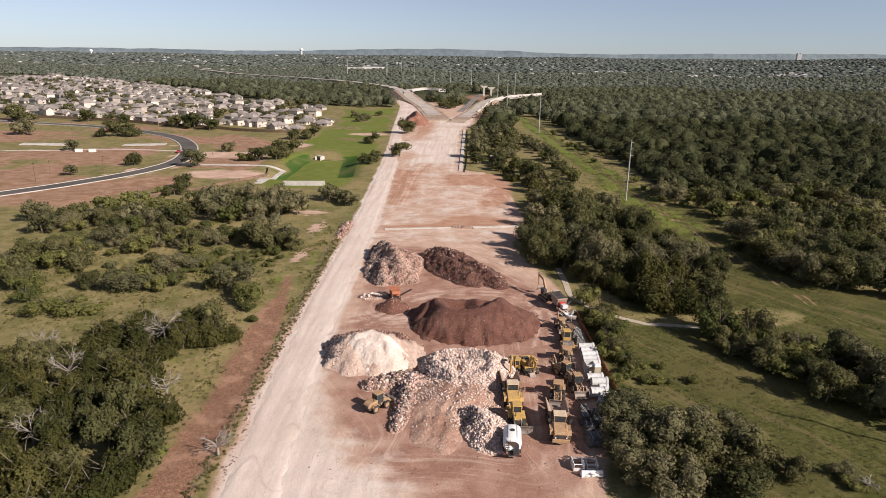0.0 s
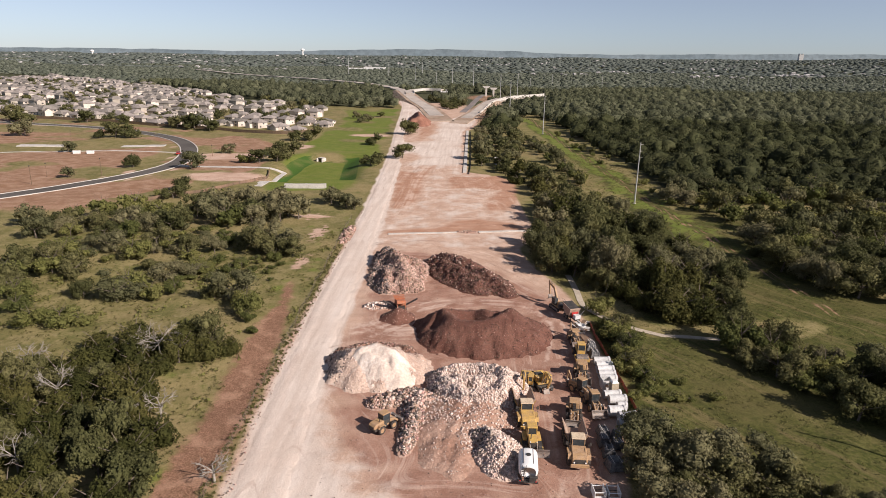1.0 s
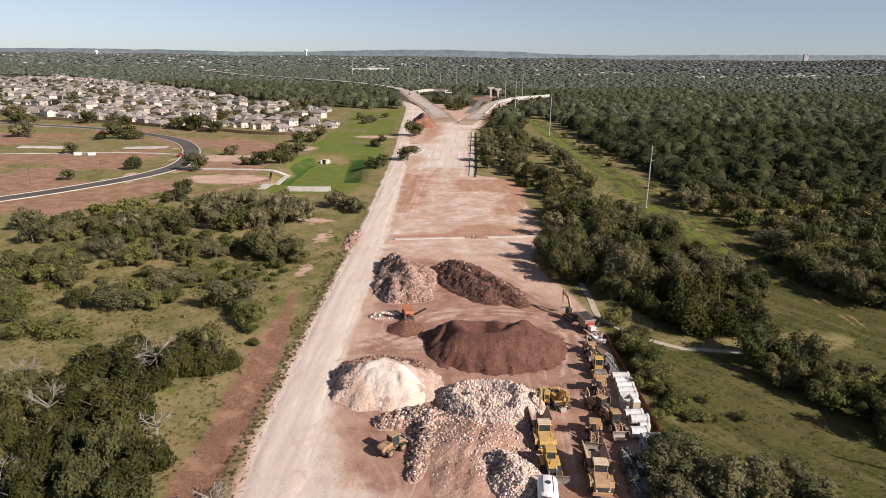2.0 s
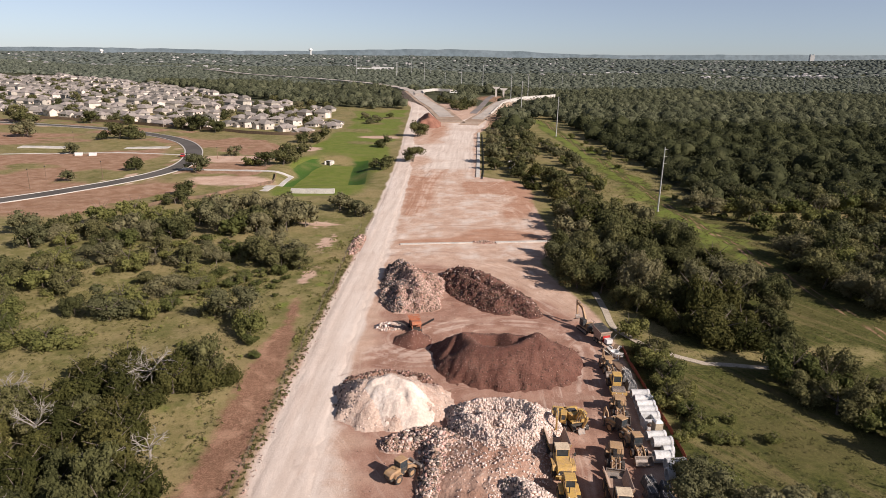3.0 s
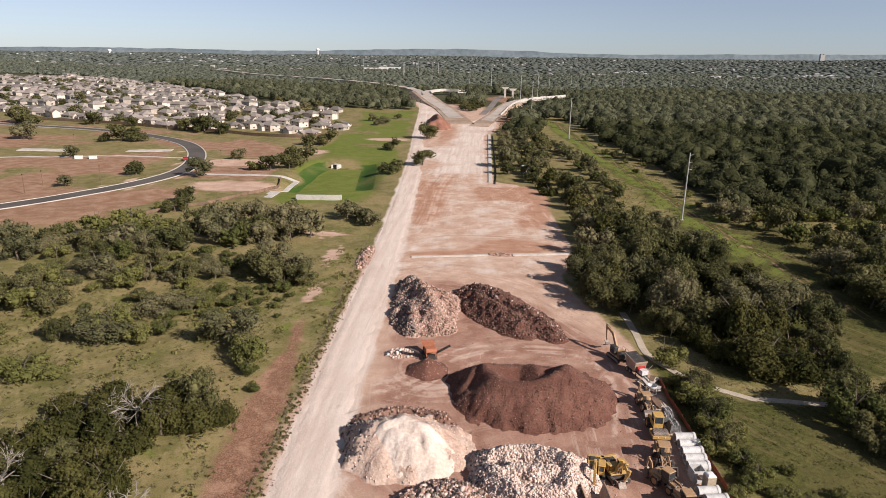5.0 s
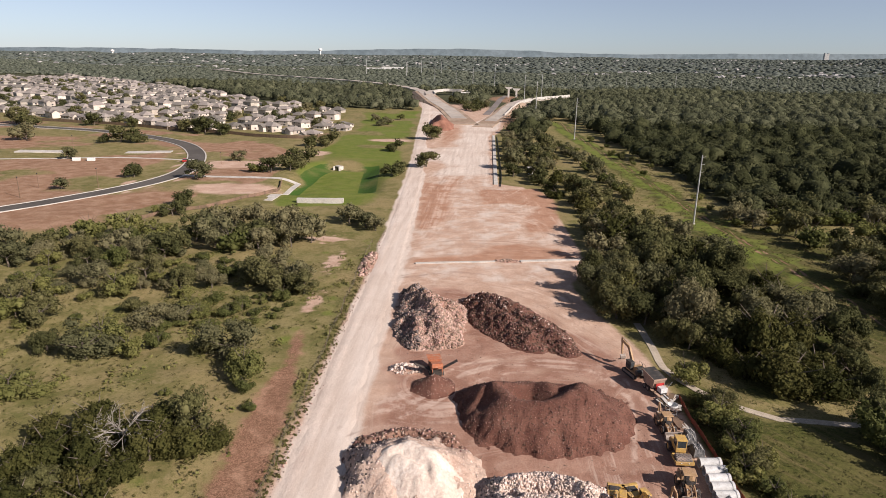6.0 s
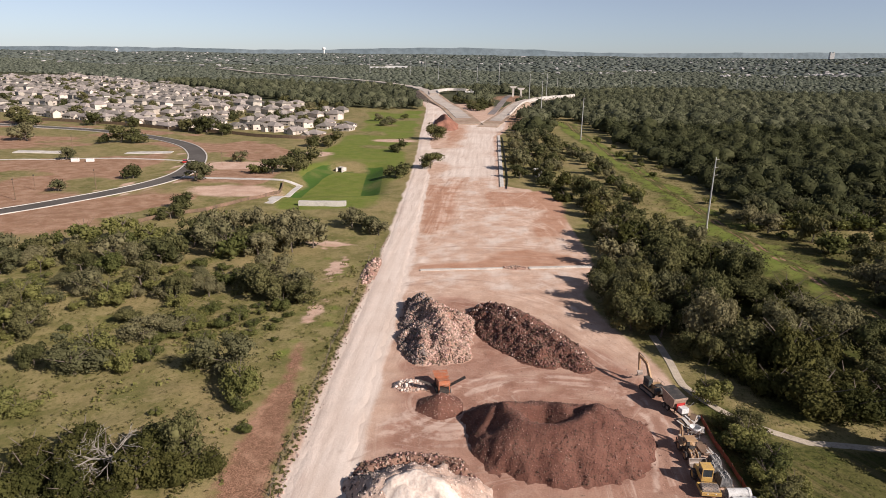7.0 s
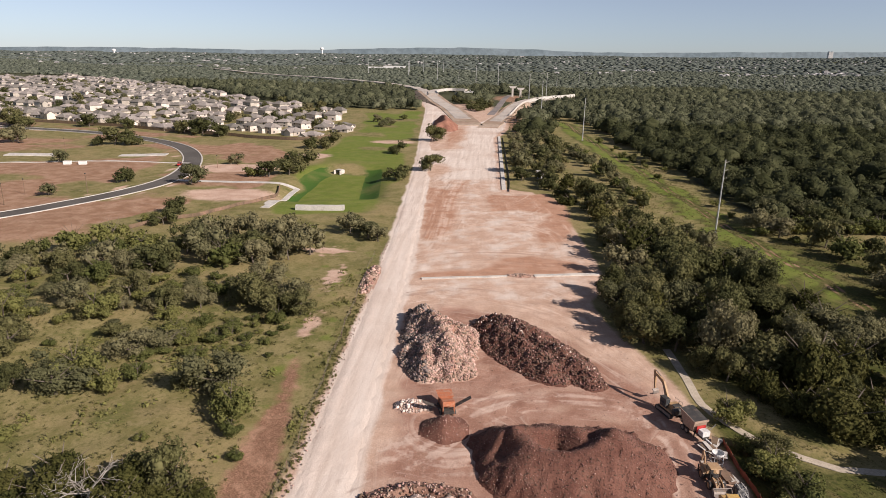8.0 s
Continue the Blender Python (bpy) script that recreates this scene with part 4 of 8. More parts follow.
# loose oaks and bushes in the meadow
for kind, x, y, w, tall in (
        ("grey_oak", -69, 119, 9.5, 0.8), ("bush", -63, 121, 5, 1.0), ("bush", -60, 124, 4, 1.0), ("grey_oak", -65, 131, 7, 0.8), ("oak", -72, 128, 5, 0.8), ("bush", -79, 146, 7, 1.0), ("grey_oak", -86, 150, 8, 0.8),
        ("grey_oak", -47, 121, 8.5, 0.95), ("oak", -51, 122, 5.5, 0.9), ("bush", -42, 114.5, 5.6, 1.25), ("bush", -43.5, 118, 4.5, 1.2), ("bush", -40.5, 111, 3, 1.0), ("juniper", -55, 99.5, 7, 0.8), ("juniper", -60, 97, 6, 0.8),
        ("juniper", -42.5, 96, 6, 0.9), ("juniper", -46, 97, 6.5, 0.95), ("juniper", -39.5, 98, 4, 0.9), ("bush", -73, 107, 6, 0.8), ("bush", -78, 106.5, 6, 0.8), ("bush", -69, 107.5, 4.5, 0.7),
        ("oak", -50, 152, 10, 0.95), ("grey_oak", -45, 155, 9, 0.95), ("oak", -43, 150.5, 7, 0.9), ("oak", -56, 157, 9, 0.9), ("grey_oak", -53, 163, 8, 0.9), ("bush", -46, 146, 4, 1.0), ("bush", -52, 140, 3.5, 0.8),
        ("bush", -58, 136, 4, 0.8), ("bush", -62, 140, 5, 0.8), ("bush", -55, 132, 3.5, 0.7), ("oak", -69, 150, 4.5, 1.4), ("bush", -90, 132, 7, 1.0), ("bush", -95, 124, 8, 1.1), ("bush", -88, 118, 6, 1.0), ("bush", -94, 142, 7, 1.0), ("oak", -99, 134, 8, 0.9), ("bush", -84, 112, 5, 0.9),
        ("bush", -51, 108.5, 1.9, 0.8), ("bush", -43, 133, 1.5, 0.8), ("bush", -87, 129, 3, 0.7), ("bush", -80, 134, 2.5, 0.7), ("bush", -38.3, 106, 2.2, 0.8)):
    plant(kind, x, y, w, tall, "meadow trees")
fill(["oak", "grey_oak", "grey_oak", "bush"], [(-82, 172), (-57, 174), (-50, 188), (-56, 202), (-80, 200)], 5.0, 6.5, 9.5, 3, "meadow trees", 0.95, 36)
fill(["oak", "grey_oak", "bush"], [(-112, 158), (-84, 160), (-80, 172), (-92, 190), (-104, 190), (-122, 172)], 5.0, 5.0, 8.5, 4, "meadow trees", 0.9, 42)
fill(["bush", "bush", "grey_oak"], [(-82, 150), (-58, 142), (-55, 168), (-80, 172)], 5.2, 3.0, 6.5, 5, "meadow trees", 0.85, 22)
for kind, x, y, w in (("oak", -101, 224, 7.5), ("oak", -98, 209, 7), ("bush", -103, 212, 5), ("grey_oak", -45, 206, 8), ("grey_oak", -39.5, 203, 7), ("grey_oak", -36.5, 200, 6), ("oak", -43, 210, 6), ("oak", -43.5, 284, 9), ("oak", -41, 292, 7), ("oak", -52, 351, 9.5),
                      ("oak", -31.8, 307, 11), ("oak", -38, 402, 14), ("oak", -93, 284, 10), ("oak", -87, 290, 10), ("oak", -84, 300, 13), ("oak", -89, 306, 11), ("bush", -99, 283, 7), ("oak", -141, 267, 9), ("grey_oak", -153, 241, 6), ("grey_oak", -191, 304, 8),
                      ("oak", -196, 356, 14), ("oak", -188, 357, 12), ("oak", -204, 354, 8), ("grey_oak", -247, 356, 14), ("oak", -172, 405, 16), ("oak", -160, 399, 12), ("oak", -186, 412, 12), ("oak", -89, 366, 13), ("oak", -97, 363, 9), ("grey_oak", -116, 266, 11), ("grey_oak", -116, 310, 7),
                      ("oak", -255, 430, 13), ("oak", -228, 425, 10), ("oak", -290, 420, 14), ("oak", -305, 428, 16), ("grey_oak", -78, 470, 9), ("grey_oak", -74, 480, 8), ("grey_oak", -86, 500, 8), ("bush", -70, 520, 7)):
    plant(kind, x, y, w, 0.85, "meadow trees")
fill(["grey_oak", "oak", "grey_oak", "bush"], [(-88, 116), (-60, 126), (-56, 146), (-70, 160), (-96, 156), (-104, 130)], 8.0, 4.5, 7.5, 12, "meadow trees", 0.85, 13)
fill(["bush", "oak", "bush"], [(64, 240), (68, 215), (72, 190), (80, 190), (74, 230), (68, 330), (60, 420), (54, 420), (58, 330)], 7.5, 2.5, 5.5, 13, "easement bushes", 0.85, 14)
fill(["bush", "oak", "grey_oak"], [(48, 150), (54, 150), (50, 200), (46, 250), (40, 330), (34, 400), (30, 390), (38, 300), (43, 210)], 5.5, 4, 9.0, 14, "easement trees", 0.95, 36)
fill(["bush"], [(-64, 130), (-46, 134), (-42, 146), (-60, 149)], 2.6, 1.6, 3.8, 16, "meadow shrubs", 0.6, 34)
fill(["bush", "grey_oak"], [(-104, 140), (-72, 140), (-66, 160), (-84, 172), (-106, 165)], 4.5, 2.0, 4.6, 17, "meadow shrubs", 0.7, 24)
# the oak wood between the pad and the easement
fill(["oak", "oak", "grey_oak", "juniper", "oak"], [(14, 154), (15, 147), (19, 140.5), (23.5, 137), (26.5, 131), (30, 124), (35, 119), (40, 116), (48, 115), (54, 121), (54, 145), (49, 168), (44, 190), (35, 210), (25, 212), (22, 192), (21.5, 176), (15.5, 164)], 4.5, 5.0, 10.5, 6, "oak wood", 1.05, 190)
fill(["oak", "oak", "juniper"], [(23, 203), (36, 212), (42, 205), (36, 238), (24, 284), (12, 290), (14, 266), (21.5, 235)], 7.2, 6.0, 9.0, 7, "oak wood", 0.95, 60)
fill(["oak", "grey_oak"], [(4, 285), (18, 288), (24, 300), (30, 380), (20, 420), (5, 400)], 8.5, 7, 11, 8, "oak wood", 0.9, 42)
fill(["oak", "oak", "grey_oak"], [(-17, 600), (-30, 660), (-46, 735), (-6, 740), (-1, 680), (-9, 620)], 7.5, 7, 11, 18, "junction trees", 0.8, 34)
# trees and bushes by the grass slope
for kind, x, y, w, tall in (("bush", 23.5, 119.5, 5.5, 1.1), ("oak", 26.0, 112.5, 5.1, 0.81), ("bush", 23.3, 108.0, 3.6, 1.08), ("oak", 25.8, 104.5, 4.7, 0.81), ("bush", 23.4, 97.0, 3.9, 0.99), ("bush", 26.0, 94.0, 3.9, 0.81), ("bush", 24.0, 113.5, 3.9, 0.81), ("bush", 24.9, 103.0, 3.9, 0.81), ("bush", 26.9, 100.0, 3.9, 0.81), ("bush", 25.2, 98.0, 3.1, 0.72), ("bush", 26.4, 106.0, 3.1, 0.72), ("bush", 24.9, 90.0, 2.7, 0.72), ("bush", 27.9, 88.5, 3.1, 0.63), ("bush", 30.9, 88.5, 2.0, 0.54),
                            ("bush", 24.8, 108.5, 5.2, 1.0), ("bush", 26.2, 104.5, 5.4, 0.9), ("oak", 25.6, 99, 5.0, 0.8), ("bush", 24.6, 101.5, 4.0, 0.9), ("bush", 22.9, 88.2, 2.6, 0.8), ("bush", 26.6, 91.6, 3.6, 0.9), ("bush", 25.2, 90.2, 2.8, 0.9), ("bush", 35, 89, 2.6, 0.7), ("bush", 29.2, 88.6, 2.8, 0.7), ("bush", 31, 93.6, 2.2, 0.6), ("grey_oak", 44.5, 66.5, 3.0, 0.7),
                            ("grey_oak", 21, 73.5, 7, 0.95), ("grey_oak", 24.5, 70, 7.5, 0.95), ("grey_oak", 29.5, 71, 7.5, 0.9), ("grey_oak", 34, 71.5, 6.5, 0.85), ("oak", 27, 65.5, 7, 0.95), ("oak", 33, 66, 7, 0.85), ("grey_oak", 21.5, 78.5, 5.5, 0.85), ("oak", 22, 65, 5.5, 0.9),
                            ("grey_oak", 19.5, 69.5, 6, 0.9), ("grey_oak", 19.2, 64.5, 6, 0.9), ("grey_oak", 23.5, 61.5, 7, 0.9), ("oak", 30, 61, 7, 0.85), ("oak", 38, 66.5, 5, 0.8), ("bush", 45, 64.5, 3.2, 0.5)):
    plant(kind, x, y, w, tall, "slope trees")
fill(["oak", "oak", "oak", "grey_oak", "bush"], [(44, 109), (42, 102), (46, 92), (51, 83.5), (56, 77), (70, 70), (88, 64), (86, 80), (70, 89), (62, 96), (57, 102), (51, 109)], 3.5, 5.0, 8.5, 9, "slope trees", 0.95, 90)
fill(["oak", "oak", "grey_oak"], [(73, 172), (70, 150), (76, 132), (100, 118), (120, 130), (110, 150), (84, 165)], 6.0, 7, 11, 10, "slope trees", 0.9, 50)
fill(["oak", "grey_oak", "bush"], [(64, 215), (75, 212), (96, 210), (140, 190), (150, 215), (110, 235), (70, 240)], 6.5, 6, 10, 11, "slope trees", 0.85, 50)
fill(["oak", "grey_oak", "oak", "bush"], [(72, 208), (79, 190), (80, 150), (100, 140), (125, 200), (132, 240), (105, 232)], 6.6, 6, 10.5, 15, "slope trees", 0.95, 46)


def dead_tree(x, y, h, seed, lean=(0, 0)):
    rs = np.random.RandomState(seed)
    trunk, forks = Shape(), []
    top = Vector((lean[0], lean[1], h * 0.4))
    trunk.rod((0, 0, -0.2), top, 0.17, 0.12, 7)
    ob = thing("dead_tree", pose(x, y, float(height(x, y)), 0, 0, rs.uniform(0, 360)), "bare pale grey dead tree with twisted branches", "tree", "dead trees")
    part("trunk", trunk, DEAD_WOOD, ob)
    for k in range(6):
        s = Shape()

        def grow(p, d, length, r, depth):
            q = p + d * length
            s.rod(p, q, r, r * 0.62, 5)
            if depth:
                for _ in range(3 if depth > 1 else 2):
                    e = (d + Vector(rs.normal(scale=0.55, size=3))).normalized()
                    grow(q if rs.rand() < 0.7 else p + d * length * 0.6, e, length * rs.uniform(0.55, 0.8), r * 0.6, depth - 1)

        a = 6.28 * k / 6 + rs.uniform(-0.3, 0.3)
        d = Vector((math.cos(a), math.sin(a), rs.uniform(0.35, 1.1))).normalized()
        grow(top * rs.uniform(0.75, 1.0), d, h * 0.26, 0.085, 3)
        part("branch", s, DEAD_WOOD, ob)


for x, y, h, seed in ((-49.5, 95.5, 7.5, 1), (-51.5, 94.5, 6, 2), (-66, 89, 6.5, 3), (-57.5, 82, 6.0, 4), (-45.5, 76, 5.2, 5), (-42, 79.5, 4.6, 6), (-52.5, 66.5, 5.6, 8), (46, 64, 2.0, 10), (-29.6, 66, 4.0, 11)):
    dead_tree(x, y, h, seed)


def canopy(name, outline_test, bounds, gap, lo, hi, seed, spray, label, fine=True, material=None, flat=1.0, leaf=0.07):
    """Woodland too dense to count: lumpy crowns with leaf sprays, in one mesh."""
    rs = np.random.RandomState(seed)
    x0, x1, y0, y1 = bounds
    gx, gy = np.meshgrid(np.arange(x0, x1, gap), np.arange(y0, y1, gap))
    x = gx.ravel() + rs.uniform(-0.95, 0.95, gx.size) * gap
    y = gy.ravel() + rs.uniform(-0.95, 0.95, gx.size) * gap
    keep = outline_test(x, y)
    x, y = x[keep], y[keep]
    n = len(x)
    size = lo + (hi - lo) * rs.beta(1.5, 2.2, n) * 1.25
    wide, tall = rs.uniform(0.8, 1.2, n), rs.uniform(0.32, 0.6, n) * flat
    phase = rs.uniform(0, 6.28, (n, 4))
    z = height(x, y) + size * rs.uniform(0.26, 0.46, n) * flat
    centre = np.stack([x, y, z], 1)[:, None]
    reach = np.stack([size / 2, size / 2 * wide, size * tall], 1)[:, None]

    def lobed(d):
        """Crowns bulge into limbs and hollows."""
        a, b, c, e = (phase[:, q:q + 1] for q in range(4))
        t = np.arctan2(d[..., 1], d[..., 0])
        return 0.92 + 0.20 * np.sin(3 * t + a) * (1 - 0.4 * d[..., 2] ** 2) + 0.15 * np.sin(5 * t + b + 3 * d[..., 2]) + 0.16 * np.sin(4.5 * d[..., 2] + 2 * t + c) + 0.10 * np.sin(9 * d[..., 0] + e)

    base_v, base_f = ICO2 if fine else ICO1
    base_f = base_f[base_v[base_f][:, :, 2].mean(1) > -0.45]
    k = len(base_v)
    d = np.broadcast_to(base_v / np.linalg.norm(base_v, axis=1)[:, None], (n, k, 3))
    inner = 0.80 if spray else 1.0
    v = d * (lobed(d) * inner * (1 + 0.10 * rs.normal(size=(n, k))))[..., None] * reach + centre
    f = base_f[None] + (np.arange(n) * k)[:, None, None]
    vs, fs = [v.reshape(-1, 3)], [f.reshape(-1, 3)]
    if spray:
        d = rs.normal(size=(n, spray, 3))
        d[..., 2] = np.abs(d[..., 2]) * 1.15 - 0.12
        d /= np.linalg.norm(d, axis=2)[..., None]
        p = d * (lobed(d) * rs.uniform(0.78, 1.16, (n, spray)))[..., None] * reach + centre
        tv, tf = tufts(rs, p.reshape(-1, 3), d.reshape(-1, 3), leaf * (lo + hi) / 2, 1)
        fs.append(tf + n * k)
        vs.append(tv)
    me = raw_mesh(name, np.concatenate(vs), np.concatenate(fs), material or WOODS)
    return tagged(new(name, me), label, "woodland", kind="stuff")


def wild(x, y, margin=7):
    """Where woods may stand."""
    ok = (poly_dist(x, y, PAD) > margin) & (poly_dist(x, y, LOTS) > 4) & (poly_dist(x, y, MEADOW) > 2) & (line_dist(x, y, EASEMENT) > 16) & (line_dist(x, y, HAUL) > 9)
    ok &= (np.abs(x) < 0.78 * y + 60) & (poly_dist(x, y, HOUSING) > 3)
    ok &= np.hypot((x - 25) / 26, (y - 795) / 55) > 1
    for line, room in CLEAR_LINES:
        ok &= line_dist(x, y, line) > margin + room
    return ok


HOUSING = [(-84, 420), (-108, 385), (-158, 400), (-245, 432), (-310, 445), (-430, 520), (-640, 640), (-900, 1000), (-840, 1160), (-700, 1140), (-398, 880), (-240, 690), (-160, 625), (-112, 560), (-92, 470)]
LEFT_RAMP = [(-20, 490), (-26, 535), (-34, 590), (-42, 640), (-54, 690), (-66, 740), (-82, 815), (-104, 890), (-150, 985), (-230, 1100), (-420, 1330), (-700, 1700)]
RIGHT_RAMP = [(-8, 478), (-2, 520), (5, 568), (14, 620), (24, 655), (36, 682), (56, 723), (82, 756)]
RIGHT_STRAIGHT = [(-14, 486), (-5, 576), (3, 665), (12, 784), (20, 850)]
LEFT_FLYOVER = [(-66, 750), (-71, 800), (-65, 838), (-52, 850), (-33, 845)]
CLEAR_LINES = [(LEFT_RAMP, 14), (RIGHT_RAMP, 10), (RIGHT_STRAIGHT, 6), (LEFT_FLYOVER, 26), ([(-40, 760), (-30, 830), (-70, 800)], 12)]


def right_wood(x, y):
    return wild(x, y) & (x > 64 - 0.02 * y) & (y > 232) & ~((np.hypot((x - 110) / 26, (y - 260) / 8) < 1) | (np.hypot((x - 95) / 14, (y - 320) / 10) < 1))


canopy("near_woods", lambda x, y: right_wood(x, y) & (y < 480) & (wavy(x, y, 34, 71) > -0.75) | wild(x, y) & (y < 480) & (y > 420) & (x > 10) & (x < 40), (5, 440, 232, 480), 5.8, 4.0, 11.5, 21, 130, "dense dark green oak and juniper woodland", leaf=0.058)
# from here outwards the canopy materials carry painted haze
canopy("woods", lambda x, y: wild(x, y) & (y < 960 + 90 * wavy(x, y, 260, 72)) & ((x > -10) | (y > 600) & (x > -700) & (x < -60) | (y > 690)) & (poly_dist(x, y, HOUSING) > 5) & (wavy(x, y, 60, 73) > -0.85), (-840, 840, 480, 1080), 8.0, 5.5, 13.5, 22, 48, "dense green woodland stretching into the distance, haze in its leaf colour", False, HAZED_MID_WOODS)
canopy("far_woods", lambda x, y: wild(x, y) & (y > 960 + 90 * wavy(x, y, 260, 72)) & (y < 2100 + 260 * wavy(x, y, 600, 74)) & (wavy(x, y, 90, 75) > -0.8), (-1900, 1900, 850, 2400), 9.6, 6.0, 14, 23, 5, "far green woodland over rolling country, haze in its leaf colour", False, HAZED_FAR_WOODS, 0.55, 0.085)
canopy("distant_woods", lambda x, y: wild(x, y) & (y > 2100 + 260 * wavy(x, y, 600, 74)), (-3700, 3700, 1800, 4700), 22, 13, 28, 24, 0, "distant woodland on low hills, haze put into its leaf colour", False, HAZED_DISTANT_WOODS, 0.3)


def scrub(name, test, bounds, gap, lo, hi, seed, material, label, size=0.22):
    """Low weeds and grass clumps: loose leaf sprays on the ground, in one mesh."""
    rs = np.random.RandomState(seed)
    x0, x1, y0, y1 = bounds
    n = int((x1 - x0) * (y1 - y0) / gap ** 2)
    x, y = rs.uniform(x0, x1, n), rs.uniform(y0, y1, n)
    keep = test(x, y)
    x, y = x[keep], y[keep]
    s = rs.uniform(lo, hi, len(x)) * rs.uniform(0.4, 1, len(x))
    each = 9
    d = rs.normal(size=(len(x) * each, 3))
    d[:, 2] = np.abs(d[:, 2]) + (1.6 if material is GRASS_TUFT else 0.3)
    d /= np.linalg.norm(d, axis=1)[:, None]
    z = height(x, y)
    p = np.stack([np.repeat(x, each), np.repeat(y, each), np.repeat(z, each)], 1) + d * np.repeat(s, each)[:, None] * (0.5, 0.5, 0.4)
    v, f = tufts(rs, p, d, size, 1)
    v[:, 2] = np.maximum(v[:, 2], np.repeat(np.repeat(z, each), 3) + 0.01)
    return tagged(new(name, raw_mesh(name, v, f, material)), label, "undergrowth", kind="stuff")


def meadow_test(x, y):
    patchy = wavy(x, y, 16, 61) + 0.6 * wavy(x, y, 6, 62)
    return (poly_dist(x, y, PAD) > 1.2) & (line_dist(x, y, MULCH) > 2.4) & (patchy > 0.5)


scrub("meadow_weeds", lambda x, y: meadow_test(x, y) & (x < -28), (-105, -28, 55, 178), 1.15, 0.6, 1.7, 31, GREEN, "low green weeds and shrubs scattered over the meadow")
scrub("dry_grass", lambda x, y: (poly_dist(x, y, PAD) > 1.5) & (line_dist(x, y, TRAIL) > 1.2) & (wavy(x, y, 9, 63) > -0.7), (17, 78, 58, 180), 1.1, 0.8, 1.9, 32, GRASS_TUFT, "rough tussocks of olive grass on the slope", 0.09)
scrub("easement_grass", lambda x, y: (poly_dist(x, y, PAD) > 3) & (wavy(x, y, 12, 66) > -0.7), (36, 82, 180, 330), 1.5, 0.9, 2.1, 35, GRASS_TUFT, "rough olive grass along the mown easement", 0.13)
scrub("meadow_grass", lambda x, y: (poly_dist(x, y, PAD) > 1.5) & (line_dist(x, y, MULCH) > 2.2) & (wavy(x, y, 11, 65) > -0.6), (-95, -28, 58, 170), 1.35, 0.7, 1.5, 34, GRASS_TUFT, "rough tussocks of tan and olive grass in the meadow", 0.11)
scrub("strip_weeds", lambda x, y: (np.abs(x + 29.6 + 0.045 * (y - 58) * 0.9) < 0.9 + 0.5 * wavy(x, y, 5, 64)), (-42, -27, 55, 170), 0.55, 0.3, 0.7, 33, GRASS_TUFT, "line of green weeds between the mulch strip and the haul road", 0.13)


# ---- stockpiles ----
def heap(name, x, y, rx, ry, h, material, label, seed, crest=0.0, peaks=(), rough=0.25, step=0.7, turn=0.0, steep=1.0):
    """A stockpile: a long mound with its crest, peaks and slumps."""
    rs = np.random.RandomState(seed)
    r = math.hypot(rx, ry) * 1.05
    X, Y = np.meshgrid(np.arange(-r, r, step), np.arange(-r, r, step))
    c, s = math.cos(radians(turn)), math.sin(radians(turn))
    U, V = (X * c + Y * s), (-X * s + Y * c)
    edge = 1 + 0.07 * wavy(X, Y, rx * 1.3, seed)
    u = np.maximum(np.abs(U) - crest, 0) / (rx - crest)
    d = np.hypot(u, V / ry) / edge
    Z = h * np.clip(1 - d, -0.05, 1) ** steep
    for px, py, pr, ph in peaks:
        Z = np.maximum(Z, ph * np.clip(1 - np.hypot(X - px, Y - py) / pr, -0.05, 1))
    body = smooth01(Z, 0.05, 0.9)
    Z = Z + body * rough * (wavy(X, Y, 2.4, seed + 1) * 0.5 + wavy(X, Y, 6, seed + 2) * 0.7) + body * rough * 0.3 * rs.normal(size=X.shape)
    n, m = X.shape
    i = np.arange(n * m).reshape(n, m)
    q = np.stack([i[:-1, :-1], i[:-1, 1:], i[1:, 1:], i[1:, :-1]], -1).reshape(-1, 4)
    q = q[(Z.ravel()[q] > -0.12 * h).all(1) & (d.ravel()[q] < 1.06).any(1) | (Z.ravel()[q] > 0.02).any(1)]
    used, inv = np.unique(q.ravel(), return_inverse=True)
    P = np.stack([X, Y, np.maximum(Z, -0.15) + 0.06], -1).reshape(-1, 3)[used]
    ob = new(name, raw_mesh(name, P, inv.reshape(-1, 4), material, rough < 0.3))
    ob.location = (x, y, 0)
    tagged(ob, label, "stockpile")

    def top(px, py):
        a, b = min(max((py + r) / step, 0), n - 1.01), min(max((px + r) / step, 0), m - 1.01)
        i0, j0 = int(a), int(b)
        fa, fb = a - i0, b - j0
        z = (Z[i0, j0] * (1 - fb) + Z[i0, j0 + 1] * fb) * (1 - fa) + (Z[i0 + 1, j0] * (1 - fb) + Z[i0 + 1, j0 + 1] * fb) * fa
        return max(float(z), 0.0) + 0.06
    return ob, top


def rock_template(seed):
    """A broken block: a cube knocked out of square."""
    rs = np.random.RandomState(seed)
    v = np.array([(a, b, c) for a in (-0.6, 0.6) for b in (-0.6, 0.6) for c in (-0.6, 0.6)])
    return (v + rs.normal(scale=0.24, size=(8, 3))) * rs.uniform(0.65, 1.25, 3)


ROCKS = [rock_template(900 + k) for k in range(14)]
ROCK_FACES = np.array([(0, 1, 3), (0, 3, 2), (4, 7, 5), (4, 6, 7), (0, 5, 1), (0, 4, 5), (2, 3, 7), (2, 7, 6), (0, 2, 6), (0, 6, 4), (1, 7, 3), (1, 5, 7)])


